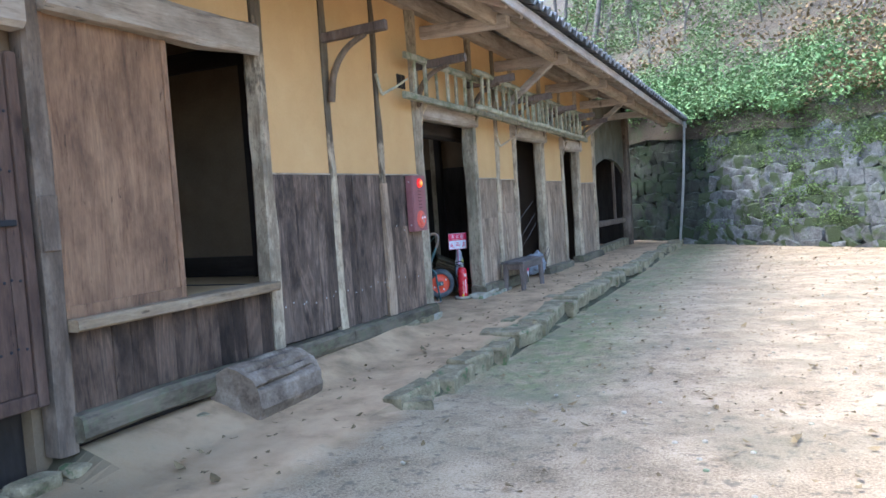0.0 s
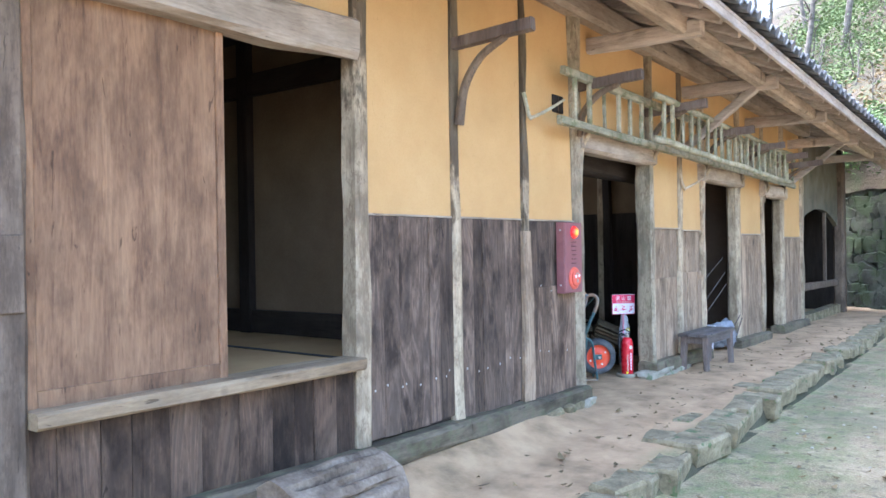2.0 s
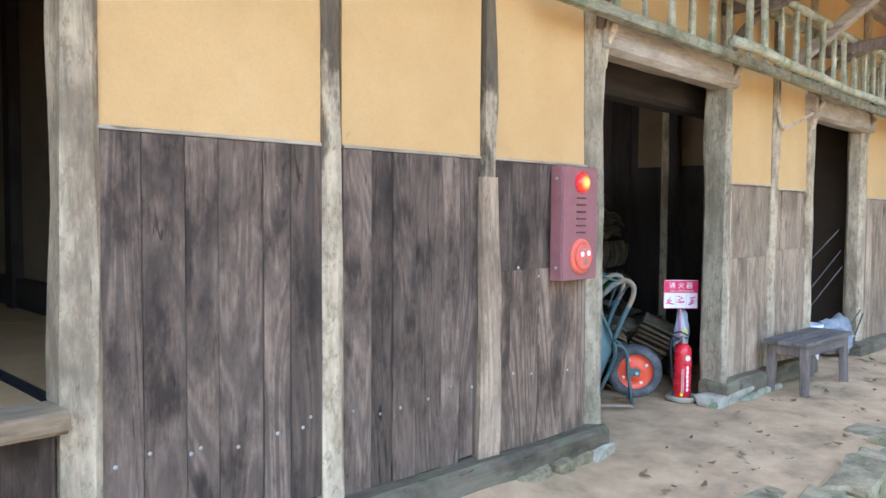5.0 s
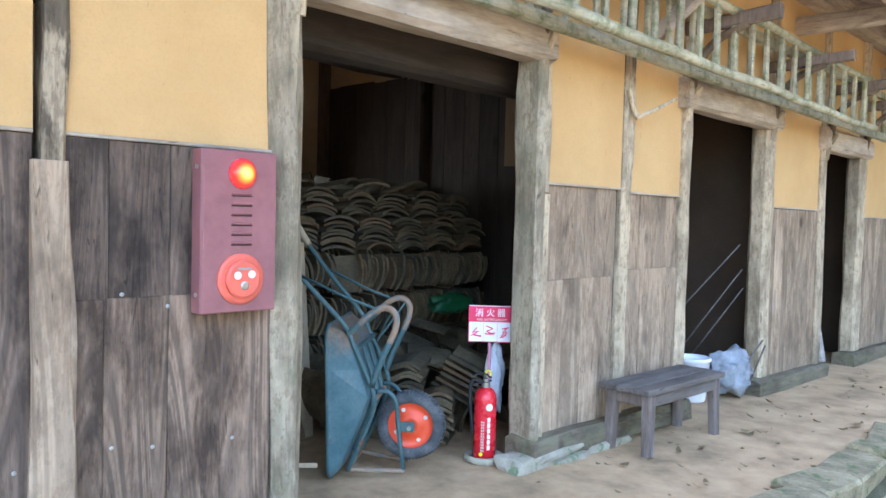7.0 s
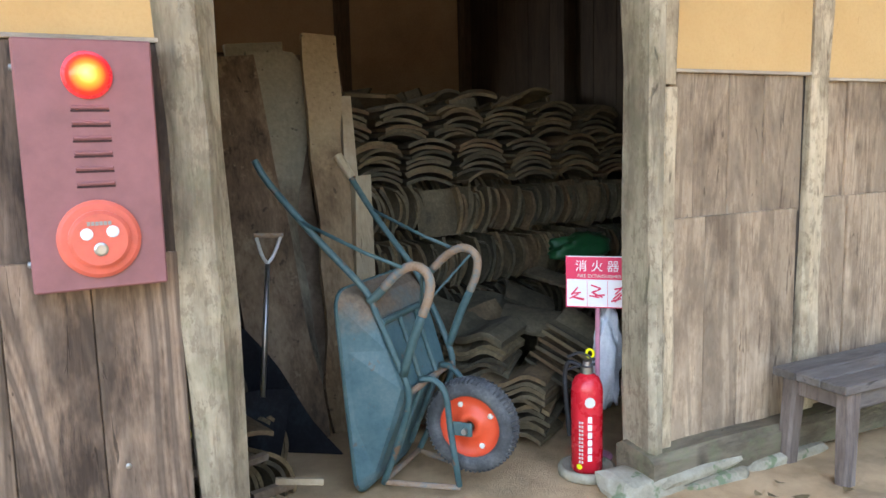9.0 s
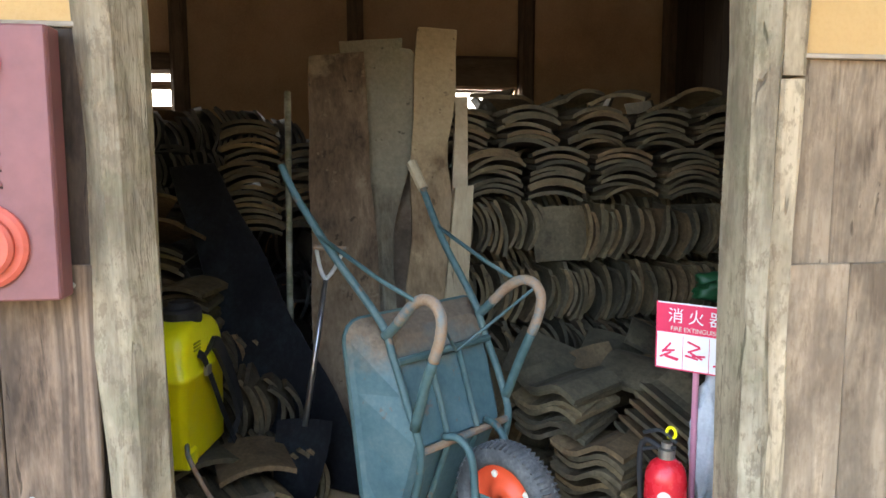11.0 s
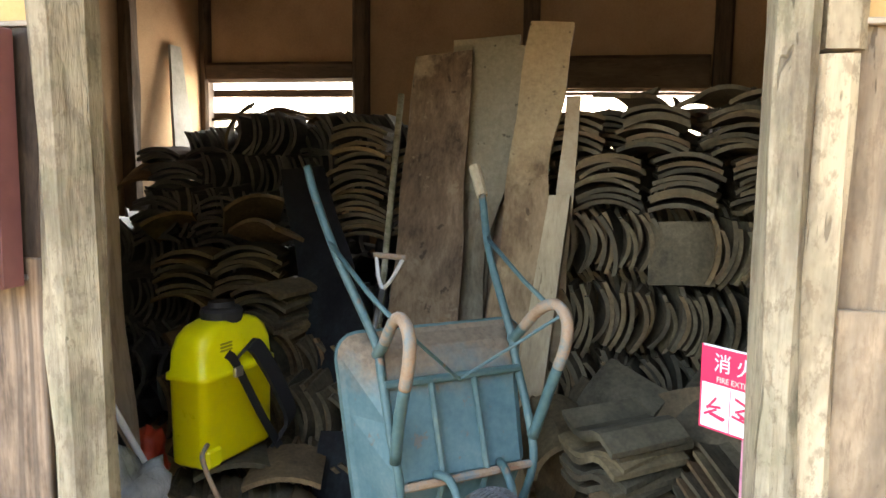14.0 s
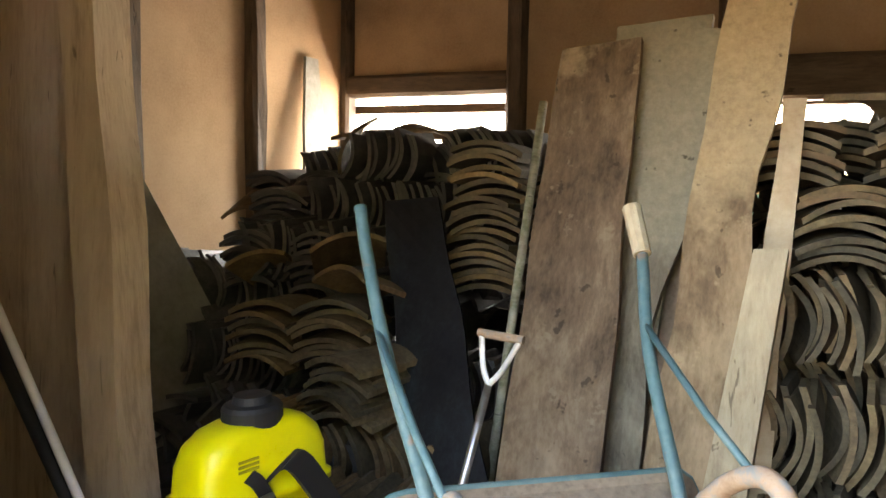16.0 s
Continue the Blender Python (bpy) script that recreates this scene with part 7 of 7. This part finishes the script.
part("wall_backing", bm, M_ROCK_DARK, stonewall)
# Roof shade at the building's end is put into this mossy stone's colour.
M_ROCK_MOSS_SHADE = mottled("damp_mossy_stone", (0.014, 0.017, 0.012), (0.034, 0.038, 0.026), (0.07, 0.075, 0.055), scale=2.2, fine=22, bump=1.0, dist=0.04, spots=((0.03, 0.045, 0.018), 1.4, 0.5))


def wall_stone(bm, s, h, w, rh):
    """One fitted stone of the wall: a blunt, uneven block a little proud of its neighbours."""
    r = bmesh.ops.create_icosphere(bm, subdivisions=2, radius=1.0)
    c = wall_at(s + w / 2, h + rh / 2 + rs.uniform(-0.03, 0.03)) + away * rs.uniform(0.0, 0.05)
    rot = rs.uniform(-0.5, 0.5)
    for v in r["verts"]:
        p = v.co
        q = Vector([math.copysign(abs(t) ** 0.34, t) for t in p])
        k = 1 + 0.36 * noise.noise(p * 1.3 + Vector((s * 3, h * 7, 0)))
        a, b = q.x * w * 0.55, q.z * rh * 0.58
        v.co = c + (along * (a * math.cos(rot) - b * math.sin(rot)) + away * q.y * 0.085 + Vector((0, 0, a * math.sin(rot) + b * math.cos(rot)))) * k


rest, rest_shade = B(), B()
h = 0.0
while h < 3.2:
    rh = rs.uniform(0.15, 0.34)
    s = rs.uniform(-0.3, 0)
    while s < LEN:
        w = rs.uniform(0.18, 0.52)
        shade_side = s + w / 2 + rs.uniform(-0.4, 0.4) < 6.0
        if 6.0 < s < 13.5 and h < 1.9:
            bm = B()
            wall_stone(bm, s, h, w, rh)
            part("stone", bm, M_ROCK_MOSS_SHADE if shade_side else M_ROCK, stonewall)
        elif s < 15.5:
            wall_stone(rest_shade if shade_side else rest, s, h, w, rh)
        s += w
    h += rh * 0.95
tagged(part("upper_stones", rest, M_ROCK, stonewall), kind="stuff")
tagged(part("mossy_stones", rest_shade, M_ROCK_MOSS_SHADE, stonewall), kind="stuff")

# ---- hillside above the wall ----
bm = B()
grid = []
for i in range(61):
    row = []
    for j in range(31):
        s = -14 + (LEN + 34) * i / 60
        f = j / 30
        d = 0.62 + 26 * f ** 1.3
        z = (1.9 if j == 0 else 2.6) + d * (0.78 + 0.1 * noise.noise(Vector((s * 0.15, d * 0.15, 0)))) + 0.35 * noise.noise(Vector((s * 0.5, d * 0.5, 3)))
        row.append(bm.verts.new(A0 + along * s + away * d + Vector((0, 0, z))))
    grid.append(row)
for a, b in zip(grid, grid[1:]):
    for j in range(30):
        bm.faces.new((a[j], a[j + 1], b[j + 1], b[j]))
tagged(part("hillside", bm, M_HILL, smooth=True), "steep leaf-littered earth bank above the stone wall", "hill", kind="structure")


def leaf_mat(name, a, b, c):
    n = Nodes(name)
    r = n.add("NewGeometry").outputs["Random Per Island"]
    col = n.ramp(r, ((0.0, a), (0.55, b), (1.0, c)))
    fine = n.noise(n.coords(shift=False), 14.0, 3.0)
    col = n.mix(0.35, col, n.ramp(fine, ((0.3, g(a, 0.7)), (0.7, g(c, 1.2)))))
    n.b.inputs["Transmission Weight"].default_value = 0.0
    n.b.inputs["Subsurface Weight"].default_value = 0.0
    return n.done(col, 0.75, 0, 0.12)


M_LEAF = leaf_mat("broad_leaves", (0.06, 0.10, 0.04), (0.12, 0.175, 0.07), (0.23, 0.28, 0.12))
M_FERN = leaf_mat("fern_fronds", (0.065, 0.125, 0.045), (0.125, 0.215, 0.075), (0.24, 0.34, 0.14))
M_MOSSLEAF = leaf_mat("moss_tufts", (0.06, 0.09, 0.025), (0.11, 0.145, 0.045), (0.17, 0.235, 0.08))
M_AUTUMN = leaf_mat("yellow_leaves", (0.26, 0.22, 0.04), (0.42, 0.32, 0.05), (0.50, 0.27, 0.05))
M_LITTER = leaf_mat("dead_leaves", (0.085, 0.06, 0.03), (0.16, 0.11, 0.052), (0.28, 0.20, 0.10))
M_TRUNK = mottled("tree_bark", (0.05, 0.042, 0.035), (0.11, 0.095, 0.078), (0.17, 0.15, 0.125), scale=6, fine=40, bump=0.8, dist=0.02)


def leaf_cloud(verts, faces, centre, radius, n, size, r, flat=0.6):
    for _ in range(n):
        p = Vector((r.gauss(0, 1), r.gauss(0, 1), r.gauss(0, 1) * flat)) * radius * 0.55 + centre
        t = Euler((r.uniform(-1, 1), r.uniform(-1, 1), r.uniform(0, 6.3))).to_matrix()
        k = size * r.uniform(0.6, 1.4)
        b = len(verts)
        for q in ((0, -0.5, 0), (0.32, 0.0, 0.08), (0, 0.6, 0), (-0.32, 0.0, 0.08)):
            verts.append(tuple(p + t @ (Vector(q) * k)))
        faces.append((b, b + 1, b + 2, b + 3))


def leaves(name, label, category, clouds, mat, seed, parent=None, kind="stuff"):
    r = random.Random(seed)
    verts, faces = [], []
    for c, rad, n, size in clouds:
        leaf_cloud(verts, faces, c, rad, n, size, r)
    me = bpy.data.meshes.new(name)
    me.from_pydata(verts, [], faces)
    me.materials.append(mat)
    ob = new(name, me)
    if parent is not None:
        ob.parent = parent
        return ob
    return tagged(ob, label, category, kind=kind)


def on_hill(s, d):
    z = 2.6 + d * (0.78 + 0.1 * noise.noise(Vector((s * 0.15, d * 0.15, 0)))) + 0.35 * noise.noise(Vector((s * 0.5, d * 0.5, 3)))
    return A0 + along * s + away * d + Vector((0, 0, z))


rh_ = random.Random(77)
low_growth, fern_growth, dry = [], [], []
for _ in range(5200):
    s, d = rh_.uniform(-9, LEN + 5), 0.6 + 20 * rh_.random() ** 1.7
    dens = noise.noise(Vector((s * 0.35, d * 0.5, 11)))
    if dens < -0.16:
        dry.append((on_hill(s, d) + Vector((0, 0, 0.05)), 0.5, 26, 0.10))
        continue
    low_growth.append((on_hill(s, d) + Vector((0, 0, 0.14)), rh_.uniform(0.28, 0.6) * (1 + d * 0.05), 60, rh_.uniform(0.04, 0.085) * (1 + d * 0.06)))
for _ in range(420):
    s = rh_.uniform(-3, LEN + 2)
    d = abs(rh_.gauss(0.7, 0.6))
    fern_growth.append((on_hill(s, d + 0.3) + Vector((0, 0, 0.12)), rh_.uniform(0.3, 0.5), 100, rh_.uniform(0.05, 0.10)))
moss = []
for _ in range(1900):
    s, hh = rh_.uniform(6.1, LEN), 3.2 - 2.7 * rh_.random() ** 1.7
    if noise.noise(Vector((s * 0.5, hh * 0.9, 2))) > (-0.3 if hh > 1.7 else 0.1):
        moss.append((wall_at(s, hh) - away * 0.05, rh_.uniform(0.14, 0.3), 55, rh_.uniform(0.025, 0.06)))
leaves("undergrowth", "mixed green undergrowth on the bank", "undergrowth", low_growth, M_LEAF, 1)
leaves("ferns", "bright ferns hanging along the top of the wall", "ferns", fern_growth, M_FERN, 2)
leaves("dead_leaf_litter", "brown dead leaves on the bank", "leaves", dry, M_LITTER, 3)
leaves("wall_plants", "small plants and moss growing in the wall joints", "plants", moss, M_MOSSLEAF, 4)


def tree(s, d, height, r0, seed, crown_mat, label, crown_size=1.0, leafn=70):
    r = random.Random(seed)
    o = on_hill(s, d) - Vector((0, 0, 0.3))
    ob = thing("tree", label, "tree", "trees on the bank", at=o)
    top = o + Vector((r.uniform(-0.6, 0.6), r.uniform(-0.6, 0.6), height))
    bm = B()
    tube(bm, curve_pts((o, o.lerp(top, 0.4) + Vector((r.uniform(-0.2, 0.2), r.uniform(-0.2, 0.2), 0)), o.lerp(top, 0.75), top), 5), r0, 9, r0 * 0.25)
    clouds = []
    for k in range(11):
        f = r.uniform(0.32, 0.98)
        a = r.uniform(0, 6.3)
        b = o.lerp(top, f)
        e = b + Vector((math.cos(a), math.sin(a), r.uniform(0.1, 0.7))) * height * 0.22 * (1.25 - f) * crown_size
        tube(bm, curve_pts((b, b.lerp(e, 0.5) + Vector((0, 0, 0.1)), e), 3), r0 * 0.3, 6, r0 * 0.08)
        for q in range(4):
            clouds.append((b.lerp(e, r.uniform(0.4, 1.1)) + Vector((r.gauss(0, 0.3), r.gauss(0, 0.3), r.gauss(0, 0.25))), r.uniform(0.35, 0.75) * crown_size, leafn, r.uniform(0.1, 0.17)))
    part("trunk", bm, M_TRUNK, ob, smooth=True)
    leaves("crown", "", "", clouds, crown_mat, seed, ob)


for k in range(32):
    s = -9 + (LEN + 18) * (k + 0.5) / 32 + rh_.uniform(-0.5, 0.5)
    tree(s, rh_.uniform(4.5, 12), rh_.uniform(4.5, 8.5), rh_.uniform(0.07, 0.16), 100 + k, M_LEAF if k % 3 else M_FERN, "slender leafy tree on the bank", 1.1)
tree(9.2, 3.6, 2.0, 0.04, 300, M_AUTUMN, "small tree with yellow autumn leaves", 0.9, 50)
for k in range(5):
    tree(2.2 + 3.2 * k, 2.8 + (k % 2), 1.5, 0.03, 320 + k, M_FERN, "low feathery shrub above the wall", 1.6, 90)
for k in range(20):
    tree(-4.5 + 0.95 * k + rh_.uniform(-0.4, 0.4), rh_.uniform(3.4, 6.5), rh_.uniform(1.6, 2.8), 0.04, 360 + k, (M_LEAF, M_FERN, M_LEAF, M_MOSSLEAF)[k % 4], "bushy green shrub on the bank", 1.5, 100)
# distance beyond the bank
bm = B()
segs = 40
prev = None
for k in range(segs + 1):
    a = radians(-40 + 280 * k / segs)
    p = Vector((70 * math.cos(a), 70 * math.sin(a), 0))
    pair = (bm.verts.new(p + Vector((0, 0, -3))), bm.verts.new(p + Vector((0, 0, 2.6 + 1.0 * noise.noise(Vector((k * 0.6, 0, 0)))))))
    if prev:
        bm.faces.new((prev[0], pair[0], pair[1], prev[1]))
    prev = pair
tagged(part("backdrop", bm, mottled("far_woods", (0.035, 0.06, 0.03), (0.07, 0.10, 0.05), (0.12, 0.15, 0.08), scale=0.4, fine=2.5, bump=1.0, dist=0.6, shift=False)), "far green woods round the farm", "woods", kind="structure")

# ---- downpipe at the eave's end ----
pipe = thing("downpipe", "thin grey downpipe leaning from the eave to the ground", "pipe", at=(1.1, 11.9, -0.15))
bm = B()
tube(bm, curve_pts(((1.32, 12.05, 2.72), (1.33, 12.0, 2.62), (1.25, 11.95, 1.2), (1.12, 11.9, -0.2)), 5), 0.03, 10)
part("pipe", bm, M_SHEET, pipe, smooth=True)
bm = B()
tube(bm, ((1.25, 12.3, 2.74), (1.36, 12.02, 2.70)), 0.034, 10)
part("elbow", bm, M_SHEET, pipe)

# ---- leaf litter and pebbles in the yard ----
rl = random.Random(9)
verts, faces = [], []
for _ in range(2600):
    x, y = rl.uniform(1.5, 8), rl.uniform(-7, 11)
    if rl.random() < 0.12:
        x, y = rl.uniform(0.2, 1.2), rl.uniform(-6, 8)
    z = (yard_z(y) if x > 1.45 else walk_z(y)) + 0.018
    k = rl.uniform(0.02, 0.05) * (1.6 if rl.random() < 0.15 else 1)
    t = Euler((rl.uniform(-0.3, 0.3), rl.uniform(-0.3, 0.3), rl.uniform(0, 6.3))).to_matrix()
    b = len(verts)
    for q in ((0, -0.6, 0.1), (0.35, -0.1, 0), (0.2, 0.4, 0.15), (0, 0.7, 0.3), (-0.25, 0.35, 0.1), (-0.35, -0.1, 0)):
        verts.append(tuple(Vector((x, y, z)) + t @ (Vector(q) * k)))
    faces.append(tuple(range(b, b + 6)))
me = bpy.data.meshes.new("fallen_leaves")
me.from_pydata(verts, [], faces)
me.materials.append(M_LITTER)
tagged(new("fallen_leaves", me), "scattered dry brown leaves on the yard", "leaves", kind="stuff")
bm = B()
for _ in range(260):
    x, y = rl.uniform(1.5, 6), rl.uniform(-6, 9)
    r = bmesh.ops.create_icosphere(bm, subdivisions=1, radius=rl.uniform(0.006, 0.02))
    bmesh.ops.transform(bm, matrix=Matrix.Translation((x, y, yard_z(y) + 0.005)) @ Matrix.Diagonal((1, rl.uniform(0.7, 1.4), 0.6, 1)), verts=r["verts"])
tagged(part("pebbles", bm, M_STONE), "small pebbles scattered in the yard", "pebbles", kind="stuff")
